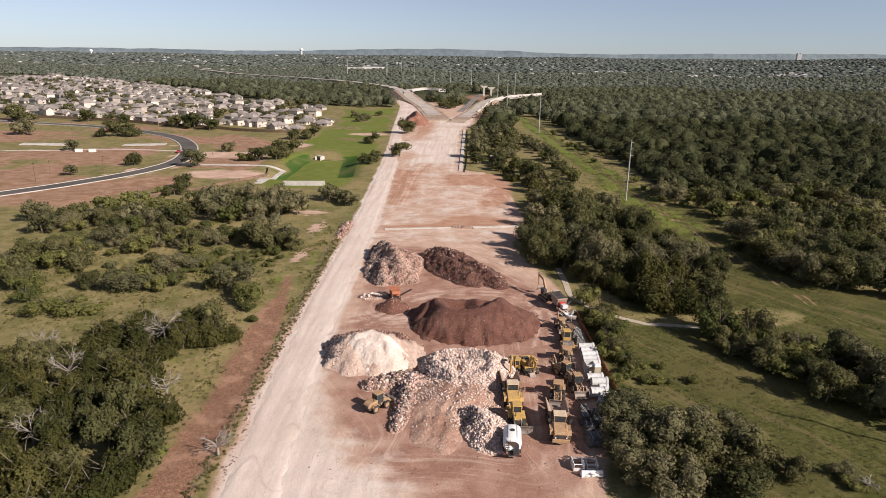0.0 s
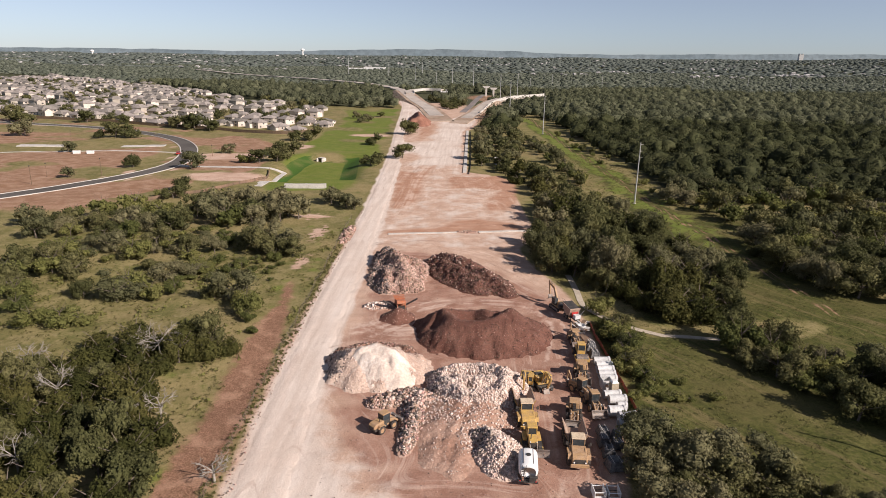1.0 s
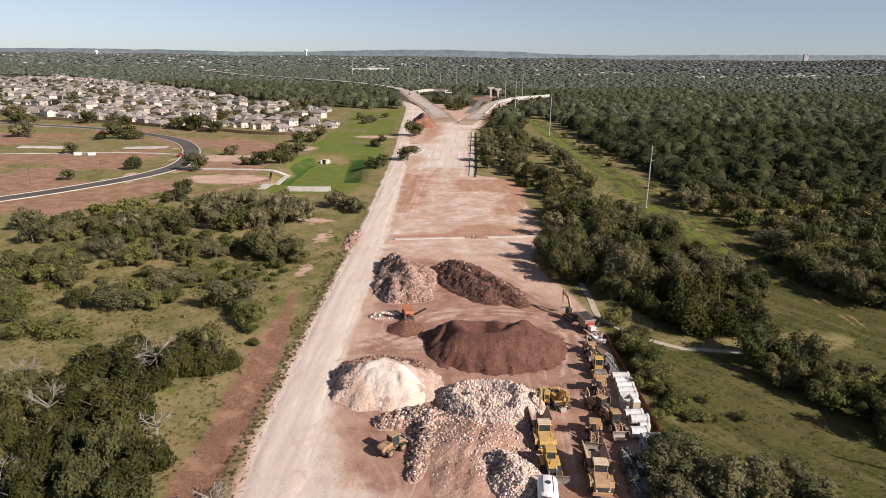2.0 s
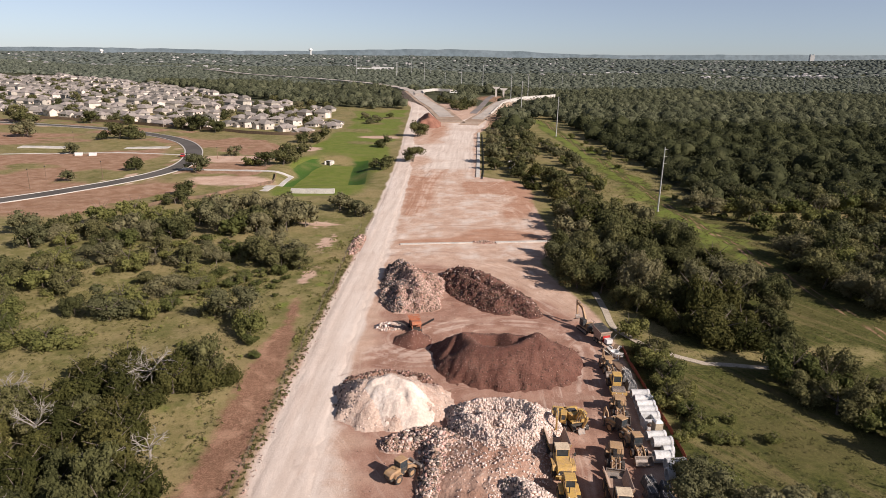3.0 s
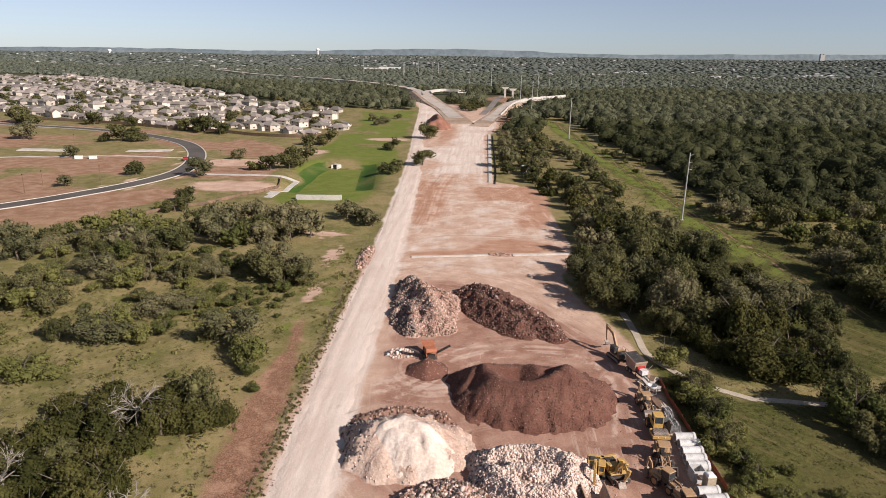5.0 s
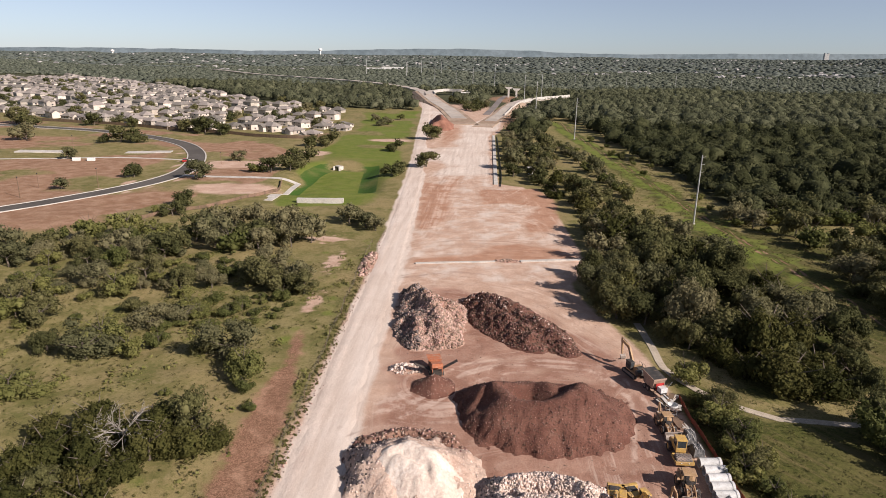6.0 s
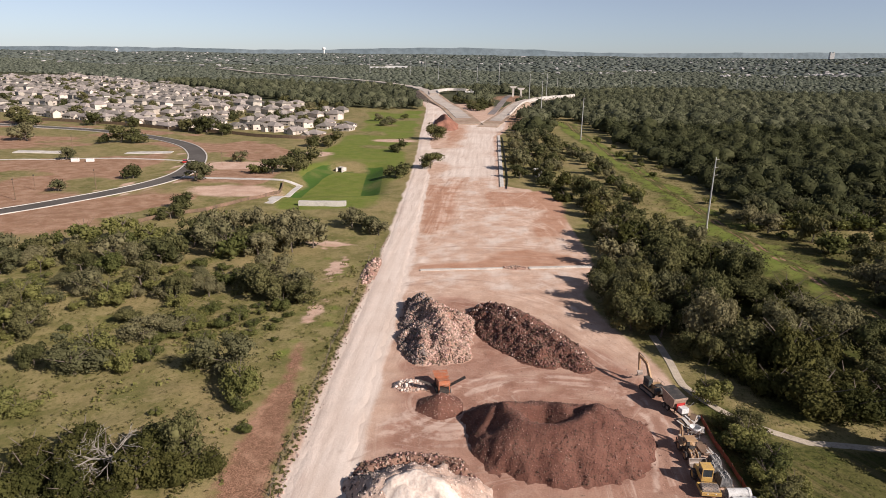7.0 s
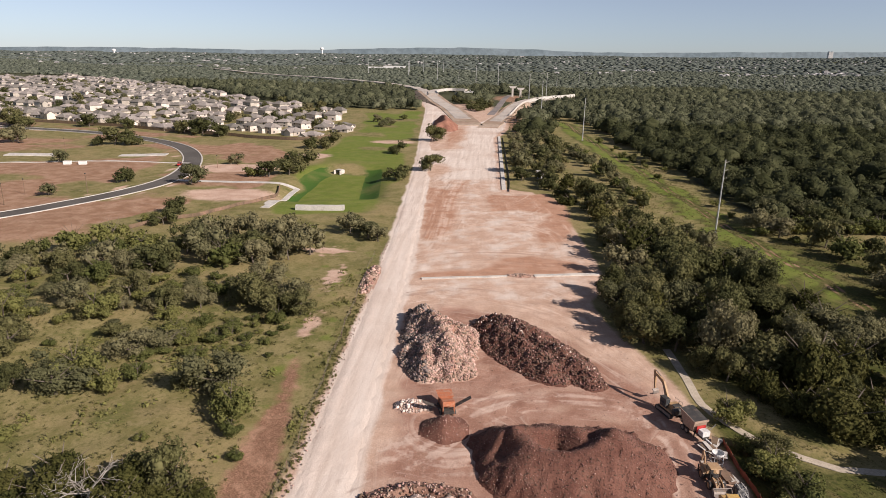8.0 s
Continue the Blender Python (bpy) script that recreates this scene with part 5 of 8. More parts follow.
def rocks(name, parent, top, spots, material, label=""):
    """Broken rock of all sizes in one mesh; spots are (x, y, size) in the heap's own place."""
    rs = np.random.RandomState(len(spots))
    vs, fs = [], []
    for k, (x, y, s) in enumerate(spots):
        e = Euler(rs.uniform(0, 6.28, 3)).to_matrix()
        v = ROCKS[k % 14] @ np.array(e).T * (s / 2) + (x, y, top(x, y) + s * 0.06)
        vs.append(v)
        fs.append(ROCK_FACES + 8 * k)
    me = raw_mesh(name, np.concatenate(vs), np.concatenate(fs), material)
    ob = new(name, me)
    ob.parent = parent
    return tagged(ob, label, kind="stuff")


def spots(seed, n, cx, cy, rx, ry, lo, hi, bias=2.0):
    rs = np.random.RandomState(seed)
    a, q = rs.uniform(0, 6.28, n), np.sqrt(rs.uniform(0, 1, n))
    s = lo + (hi - lo) * rs.uniform(0, 1, n) ** bias
    return list(zip(cx + rx * q * np.cos(a), cy + ry * q * np.sin(a), s))


PINK_FINES = varied("pinkish_limestone_fines", (0.52, 0.39, 0.31), (0.41, 0.28, 0.215), 0.3, 3, 0.95, relief=0.25, dirt=(0.60, 0.49, 0.41), dirt_amount=0.3)


def pile(name, x, y, ridges, slope, material, label, seed, rough=0.2, step=0.45, cuts=(), hollows=(), gullies=0.0, lie=0.0):
    """A stockpile that falls away from its ridges at its angle of repose; cuts are dug faces (a place on the foot, the way in, slope)."""
    rs = np.random.RandomState(seed)
    reach = max(h for ln in ridges for *_, h in ln) / slope + 2.5
    px, py = [p[0] for ln in ridges for p in ln], [p[1] for ln in ridges for p in ln]
    x0, y0 = min(px) - reach, min(py) - reach
    X, Y = np.meshgrid(np.arange(x0, max(px) + reach, step), np.arange(y0, max(py) + reach, step))
    Z = np.full(X.shape, -1.0)
    bent = 1 + 0.10 * wavy(X, Y, 5.5, seed) + 0.06 * wavy(X, Y, 2.2, seed + 9)
    for ln in ridges:
        for (ax, ay, ah), (bx, by, bh) in zip(ln, ln[1:]):
            dx, dy = bx - ax, by - ay
            t = np.clip(((X - ax) * dx + (Y - ay) * dy) / (dx * dx + dy * dy), 0, 1)
            d = np.hypot(X - ax - t * dx, Y - ay - t * dy)
            d = np.sqrt(d * d + 0.16) - 0.4
            fan = np.arctan2(Y - ay - t * dy, X - ax - t * dx)
            Z = np.maximum(Z, ah + (bh - ah) * t - slope * d * bent - gullies * np.abs(np.sin(fan * 9 + 2 * wavy(X, Y, 7, seed + 3))) * smooth01(d, 0.5, 3))
    for cx, cy, nx, ny, steep in cuts:
        Z = np.minimum(Z, np.maximum((X - cx) * nx + (Y - cy) * ny + 0.4 * wavy(X, Y, 3.1, seed + 5), -0.4) * steep)
    for cx, cy, r, deep in hollows:
        Z = Z - deep * np.exp(-((X - cx) ** 2 + (Y - cy) ** 2) / (r * r)) * (Z > 0)
    body = smooth01(Z, 0.0, 0.9)
    Z = Z + body * rough * (wavy(X, Y, 2.4, seed + 1) * 0.5 + wavy(X, Y, 5, seed + 2) * 0.6 + 0.35 * rs.normal(size=X.shape))
    n, m = X.shape
    i = np.arange(n * m).reshape(n, m)
    q = np.stack([i[:-1, :-1], i[:-1, 1:], i[1:, 1:], i[1:, :-1]], -1).reshape(-1, 4)
    q = q[(Z.ravel()[q] > -0.05).any(1)]
    used, inv = np.unique(q.ravel(), return_inverse=True)
    P = np.stack([X - x, Y - y, np.maximum(Z, -0.15) + 0.06 + lie], -1).reshape(-1, 3)[used]
    ob = new(name, raw_mesh(name, P, inv.reshape(-1, 4), material, rough < 0.3))
    ob.location = (x, y, 0)
    tagged(ob, label, "stockpile")

    def top(u, w):
        a, b = min(max((w + y - y0) / step, 0), n - 1.01), min(max((u + x - x0) / step, 0), m - 1.01)
        i0, j0 = int(a), int(b)
        fa, fb = a - i0, b - j0
        z = (Z[i0, j0] * (1 - fb) + Z[i0, j0 + 1] * fb) * (1 - fa) + (Z[i0 + 1, j0] * (1 - fb) + Z[i0 + 1, j0 + 1] * fb) * fa
        return float(z) + 0.06

    def strewn(seed_, count, lo, hi, bias=2.0, least=0.15, where=None):
        """Places all over the pile for loose rock of many sizes."""
        r2 = np.random.RandomState(seed_)
        got = []
        for _ in range(count * 8):
            u, w = r2.uniform(x0, max(px) + reach) - x, r2.uniform(y0, max(py) + reach) - y
            if top(u, w) > least and (where is None or where(u + x, w + y)):
                got.append((u, w, lo + (hi - lo) * r2.rand() ** bias))
                if len(got) == count:
                    break
        return got
    return ob, top, strewn


brown, top, strewn = pile("brown_gravel_mound", 1.3, 107.0, [[(-5.6, 109.2, 4.3), (-3.2, 106.0, 4.1), (0.5, 105.2, 4.0), (3.6, 106.0, 4.3), (5.8, 108.4, 5.2)], [(-5.6, 109.2, 4.3), (0, 110.6, 3.9), (5.8, 108.4, 5.2)], [(5.8, 108.4, 5.0), (5.0, 104.2, 3.1)]], 0.66, BROWN_GRAVEL,
                          "large stockpile of dark reddish brown gravel with a dug west face", 3, 0.13, 0.4, ((-9.6, 106, 0.98, 0.16, 0.95),), ((-0.5, 108.6, 2.2, 1.0), (3.9, 109.4, 1.3, 1.5), (-6.6, 107.2, 1.2, 1.4)), 0.12)
rocks("loose_gravel", brown, top, strewn(1, 6500, 0.08, 0.24), DARK_ROCK)
rocks("pale_gravel", brown, top, strewn(12, 900, 0.07, 0.16), MIXED_ROCK)
white, top, strewn = pile("white_limestone_mound", -15.8, 93.0, [[(-18.8, 94.2, 3.3), (-15.2, 95.2, 3.8), (-12.2, 94.4, 3.2), (-10.5, 97.5, 1.4)], [(-18.2, 93.5, 3.1), (-17.0, 90.0, 1.7)], [(-14.5, 94.0, 3.4), (-14.0, 90.0, 1.6)]], 0.58, PINK_FINES, "pinkish stockpile of crushed limestone base", 5, 0.24, 0.4, ((-22.6, 93, 0.97, 0.2, 1.0),), (), 0.12)
rocks("loose_limestone", white, top, strewn(2, 1100, 0.08, 0.3, 2.6), PALE_ROCK)
rocks("dark_rock", white, top, strewn(22, 330, 0.2, 0.6, where=lambda a, b: a < -19.3 + 0.25 * (b - 92)), DIRTY_SHADED_ROCK)
cap, top, strewn = pile("white_cap", -15.8, 93.0, [[(-17.4, 93.8, 3.6), (-15.2, 94.5, 4.15), (-12.9, 93.4, 3.9), (-12.2, 91.6, 3.0)], [(-16.2, 92.9, 3.5), (-13.4, 91.2, 2.9)]], 0.8, WHITE_SAND, "fresh white crushed limestone tipped on top", 6, 0.12, 0.22, (), (), 0.10, 0.05)
cap.parent = white
cap.location = (0, 0, 0)
del cap["category"]
rub_a, top, strewn = pile("rubble_mound", -15.5, 136.0, [[(-20.0, 149.5, 3.0), (-17.8, 143.5, 4.0), (-15.8, 138.0, 3.8), (-14.4, 131.5, 3.1)], [(-17.8, 143.5, 4.0), (-13.6, 142.0, 3.2)], [(-18.8, 136.0, 2.9), (-17.5, 130.0, 2.2)]], 0.72, RUBBLE_FINES,
                          "tall mound of mixed grey and pink rock rubble", 7, 0.55, 0.6, ((-22.8, 136, 0.99, 0.05, 1.1),), ((-19.8, 141.5, 1.8, 1.7), (-20.2, 134.5, 1.5, 1.3), (-19.0, 147.5, 1.3, 1.3), (-16.2, 145.2, 1.3, 0.8)))
rocks("broken_rock", rub_a, top, strewn(3, 7000, 0.18, 0.5, 1.5), MIXED_ROCK)
# darker rocks on the west face only: its shade added as rock colour
rocks("dark_rock", rub_a, top, strewn(33, 2200, 0.2, 0.65, where=lambda a, b: a < -18.2 + 1.2 * math.sin(b * 0.7)), DIRTY_SHADED_ROCK)
rub_b, top, strewn = pile("brown_rubble_ridge", 0.0, 137.0, [[(-7.0, 148.0, 2.6), (-3.2, 143.5, 3.4), (0.8, 138.0, 3.3), (4.8, 132.5, 2.5), (7.4, 128.5, 1.2)], [(-6.0, 142.0, 2.6), (-2.6, 136.5, 2.7), (1.6, 130.8, 2.0)]], 0.66, BROWN_GRAVEL,
                          "long broad ridge of dark brown broken rock", 9, 0.5, 0.55, (), ((1.8, 138.6, 1.4, 1.5), (-0.8, 139.6, 1.0, 0.9), (4.6, 133.8, 1.0, 0.8)))
rocks("broken_rock", rub_b, top, strewn(4, 6200, 0.16, 0.48, 1.5), DARK_ROCK)
rocks("pale_rock", rub_b, top, strewn(44, 420, 0.16, 0.45), MIXED_ROCK)
rocks("crest_rock", rub_b, top, strewn(45, 260, 0.2, 0.5, where=lambda a, b: abs((a - 0.8) * 0.72 + (b - 138.0) * 0.69) < 1.1), PALE_ROCK)
big, big_top, strewn = pile("limestone_rock_mound", 0.5, 87.5, [[(-4.3, 91.4, 2.3), (0, 91.8, 2.9), (4.4, 89.6, 3.3), (3.6, 84.6, 2.7), (-1.5, 84.4, 2.4), (-4.3, 88.5, 2.3)], [(-2.4, 88.4, 2.5), (2.6, 88.0, 2.8)]], 0.92, PINK_FINES,
                            "broad flat-topped stockpile of white limestone blocks", 11, 0.30, 0.5)
rocks("limestone_block", big, big_top, strewn(5, 10500, 0.14, 0.46, 1.7), PALE_ROCK)
# dirty blocks along the west side, darkened to paint in its shade
rocks("dirty_rubble", big, big_top, strewn(7, 420, 0.25, 0.6, where=lambda a, b: a < -4.6 + 0.8 * math.sin(b)), DIRTY_SHADED_ROCK)
LIMESTONE_FINES = varied("limestone_and_soil_fines", (0.41, 0.265, 0.195), (0.29, 0.165, 0.115), 0.2, 2.5, 0.95, relief=0.3, dirt=(0.56, 0.44, 0.36), dirt_amount=0.2)
loam, top, strewn = pile("furrowed_soil_mound", -4.0, 76.0, [[(-3.2, 82.5, 1.7), (-4.6, 77.0, 1.0), (-5.0, 71.5, 0.45)], [(0.5, 81.5, 2.0), (-1.8, 76.0, 1.0), (-2.6, 69.5, 0.4)], [(-2.0, 82.0, 1.9), (-3.2, 76.0, 1.0), (-3.8, 70.5, 0.4)]], 0.30, LIMESTONE_FINES, "low furrowed mound of pinkish soil and crushed rock", 21, 0.16, 0.4, (), ((-2.6, 76.5, 0.5, 0.3), (-2.9, 74.0, 0.4, 0.25), (-5.8, 75.0, 0.5, 0.2), (-1.0, 78.0, 0.5, 0.3)))
rocks("loose_limestone", loam, top, strewn(66, 1000, 0.06, 0.28, 2.8), PALE_ROCK)
rocks("limestone_block", loam, top, strewn(67, 1500, 0.12, 0.42, where=lambda a, b: b > 78.5 or a > -2.0 and b > 73), PALE_ROCK)
nearer, near_top, strewn = pile("white_rock_mound", 2.6, 73.5, [[(1.2, 75.6, 2.1), (3.0, 73.4, 2.3), (3.2, 70.8, 1.6)]], 0.72, PINK_FINES, "small stockpile of white limestone blocks with a dark hollow", 23, 0.3, 0.45, (), ((0.2, 74.4, 0.9, 1.2),))
rocks("limestone_block", nearer, near_top, strewn(6, 2800, 0.14, 0.46, 1.7), PALE_ROCK)
# dark blocks round the hollow put its shade into the colour
rocks("dirty_rubble", nearer, near_top, strewn(71, 460, 0.25, 0.6, where=lambda a, b: math.hypot(a - 0.4, (b - 74.2) * 0.7) < 1.5), DIRTY_SHADED_ROCK)
bank, bank_top, strewn = pile("dark_rubble_bank", -10.0, 82.0, [[(-13.6, 84.0, 0.9), (-10.2, 85.8, 1.5), (-7.6, 85.0, 1.7)], [(-7.8, 85.0, 1.7), (-8.2, 79.5, 1.2), (-8.9, 73.0, 0.5)]], 0.72, RUBBLE_FINES, "ragged bank of dark and pale broken rock", 25, 0.4, 0.45)
rocks("broken_rock", bank, bank_top, strewn(77, 1300, 0.2, 0.6), MIXED_ROCK)
rocks("pale_rock", bank, bank_top, strewn(78, 520, 0.2, 0.6), PALE_ROCK)
rocks("dark_rock", bank, bank_top, strewn(79, 520, 0.2, 0.6), DIRTY_SHADED_ROCK)


def boulders(parent, top_of, pts, material):
    """Single large blocks that stand out of a mound, each an object of its own."""
    rs = np.random.RandomState(len(pts))
    shapes = [raw_mesh("rock", r * 0.5, ROCK_FACES, material) for r in ROCKS]
    for k, (x, y, s) in enumerate(pts):
        ob = new("rock", shapes[k % 14])
        ob.parent = parent
        ob.matrix_basis = Matrix.LocRotScale((x, y, top_of(x, y) + s * 0.15), Euler(rs.uniform(0, 6.28, 3)), (s, s, s))


BLOCK = varied("limestone_block_face", (0.60, 0.485, 0.41), (0.47, 0.36, 0.30), 0.9, 4, 0.9, each=0.3)
boulders(big, big_top, spots(91, 110, 0.0, 0.5, 4.6, 3.6, 0.35, 0.6), BLOCK)
boulders(nearer, near_top, spots(92, 50, 0.2, -0.4, 2.0, 2.6, 0.4, 0.7), BLOCK)
boulders(bank, bank_top, spots(93, 30, 0.6, 2.4, 2.6, 1.0, 0.45, 0.8) + spots(94, 12, 1.6, -3, 0.6, 4.0, 0.4, 0.7), BLOCK)
small, top = heap("gravel_cone", -13.9, 114.8, 3.3, 3.2, 2.1, BROWN_GRAVEL, "small cone of brown screened gravel", 13, 0, (), 0.12, 0.45)
rocks("loose_gravel", small, top, spots(8, 200, 0, 0, 3, 3, 0.1, 0.25), MIXED_ROCK)
side, top = heap("screened_rock_mound", -18.6, 119.8, 2.8, 1.8, 1.1, RUBBLE_FINES, "low heap of pale screened rock", 15, 0, (), 0.2, 0.4)
rocks("pale_rock", side, top, spots(9, 220, 0, 0, 2.7, 1.7, 0.25, 0.6), PALE_ROCK)
far, top, strewn = pile("red_earth_mound", -34.0, 470.0, [[(-39.0, 456.0, 5.0), (-34.5, 458.0, 6.4), (-30.5, 462.0, 6.0)], [(-34.5, 458.0, 6.4), (-37.0, 490.0, 6.6), (-41.0, 520.0, 4.0)]], 0.8, varied("red_earth", (0.29, 0.140, 0.095), (0.20, 0.090, 0.060), 0.15, 1.2, 0.95, relief=0.3), "steep mound of excavated red earth beside the ramp", 17, 0.5, 1.0, ((-35, 451, 0.15, 0.98, 1.9), (-27.8, 460, -0.97, 0.1, 1.7)), (), 0.6)
berm, top = heap("spoil_berm", -33.6, 171, 1.6, 9, 0.8, RUBBLE_FINES, "low windrow of broken rock along the haul road", 19, 0, (), 0.3, 0.5)
rocks("broken_rock", berm, top, spots(10, 240, 0, 0, 1.5, 9, 0.3, 1.0), MIXED_ROCK)
low, top, strewn = pile("soil_berm", -16.0, 102.0, [[(-22.4, 96.5, 0.4), (-21.0, 99.8, 0.7), (-17.0, 101.8, 0.8), (-12.0, 101.0, 0.9), (-9.6, 98.0, 0.7), (-9.4, 94.5, 0.4)]], 0.45, varied("dug_red_soil", (0.30, 0.175, 0.125), (0.19, 0.10, 0.07), 0.3, 3, 0.95, relief=0.3), "low curved berm of dug red soil round the white pile", 25, 0.4, 0.45)
rocks("broken_rock", low, top, strewn(11, 420, 0.15, 0.5), MIXED_ROCK)
rocks("dark_rock", low, top, strewn(13, 420, 0.15, 0.5), DARK_ROCK)


# ---- machines ----
def wheel(parent, x, y, r, w, rim_material, seg=24):
    """A lugged tyre with its rim; the axle lies along x."""
    s = Shape()
    rings = ((-0.5, 0.62), (-0.5, 0.9), (-0.32, 1.0), (0.32, 1.0), (0.5, 0.9), (0.5, 0.62))
    lug = lambda u, q, k: q * (0.94 if q == 1.0 and (k + (u > 0)) % 2 else 1.0)
    v = [(x + u * w, y + r * lug(u, q, k) * math.cos(6.2832 * k / seg), r + r * lug(u, q, k) * math.sin(6.2832 * k / seg)) for u, q in rings for k in range(seg)]
    f = [(a * seg + k, a * seg + (k + 1) % seg, (a + 1) * seg + (k + 1) % seg, (a + 1) * seg + k) for a in range(len(rings) - 1) for k in range(seg)]
    s.add(v, f)
    ty = part("wheel", s, RUBBER, parent)
    h = Shape().rod((x - w * 0.40, y, r), (x + w * 0.40, y, r), r * 0.62, None, 14)
    h.rod((x - w * 0.47, y, r), (x + w * 0.47, y, r), r * 0.22, None, 8)
    part("rim", h, rim_material, ty)
    return ty


def track(parent, x, length, h, w, y=0.0):
    """A crawler track with shoes, and its frame with rollers."""
    s, r, n, ring = Shape(), h / 2, 60, []
    straight = length - h
    loop = 2 * straight + 2 * math.pi * r
    for k in range(n):
        d = loop * k / n
        if d < straight:
            p, a = (y - straight / 2 + d, 0.0), 0
        elif d < straight + math.pi * r:
            t = (d - straight) / r
            p, a = (y + straight / 2 + r * math.sin(t), r - r * math.cos(t)), math.degrees(t)
        elif d < 2 * straight + math.pi * r:
            p, a = (y + straight / 2 - (d - straight - math.pi * r), h), 0
        else:
            t = (d - 2 * straight - math.pi * r) / r
            p, a = (y - straight / 2 - r * math.sin(t), r + r * math.cos(t)), math.degrees(t)
        ring.append(p)
    for k, (py, pz) in enumerate(ring):
        for out in (0.07 if k % 2 else 0.0, -0.06):
            away = Vector((py - max(min(py, y + straight / 2), y - straight / 2), pz - r)).normalized() * out
            for u in (-1, 1):
                s.v.append((x + u * w / 2, py + away.x, max(pz + away.y, -0.03)))
    m = len(ring)
    for k in range(m):
        o, q = 4 * k, 4 * ((k + 1) % m)
        s.f += [(o, o + 1, q + 1, q), (o + 2, q + 2, q + 3, o + 3), (o, q, q + 2, o + 2), (o + 1, o + 3, q + 3, q + 1)]
    tr = part("track", s, DARK, parent)
    fr = Shape().box(x, y, h * 0.22, w * 0.55, straight * 1.05, h * 0.55)
    for k in (-1, 1):
        fr.rod((x - w * 0.33, y + k * straight / 2, r), (x + w * 0.33, y + k * straight / 2, r), r * 0.8, None, 12)
    part("track_frame", fr, STEEL, tr)


def cab(parent, x, y, z, w, l, h, material, roof_material=None, name="cab"):
    """An operator's cab with posts, glass on four sides and a roof."""
    s = Shape().box(x, y, z, w, l, h * 0.36)
    for u in (-1, 1):
        for v in (-1, 1):
            s.box(x + u * (w / 2 - 0.06), y + v * (l / 2 - 0.06), z + h * 0.36, 0.12, 0.12, h * 0.58)
    c = part(name, s, material, parent, bevel=0.03)
    for k, (dx, dy, sx, sy) in enumerate(((0, l / 2 - 0.05, w - 0.24, 0.03), (0, -l / 2 + 0.05, w - 0.24, 0.03), (w / 2 - 0.05, 0, 0.03, l - 0.24), (-w / 2 + 0.05, 0, 0.03, l - 0.24))):
        part("cab_window", Shape().box(x + dx, y + dy, z + h * 0.37, sx, sy, h * 0.55), GLASS_DARK, c)
    part("cab_roof", Shape().box(x, y, z + h * 0.93, w + 0.16, l + 0.2, 0.14, 0.94), roof_material or material, c, bevel=0.04)
    return c


def lights(parent, pts, size=0.16):
    for x, y, z in pts:
        part("headlight", Shape().rod((x, y - 0.04, z), (x, y + 0.05, z), size / 2, None, 10), WHITE, parent, "clear round headlight")


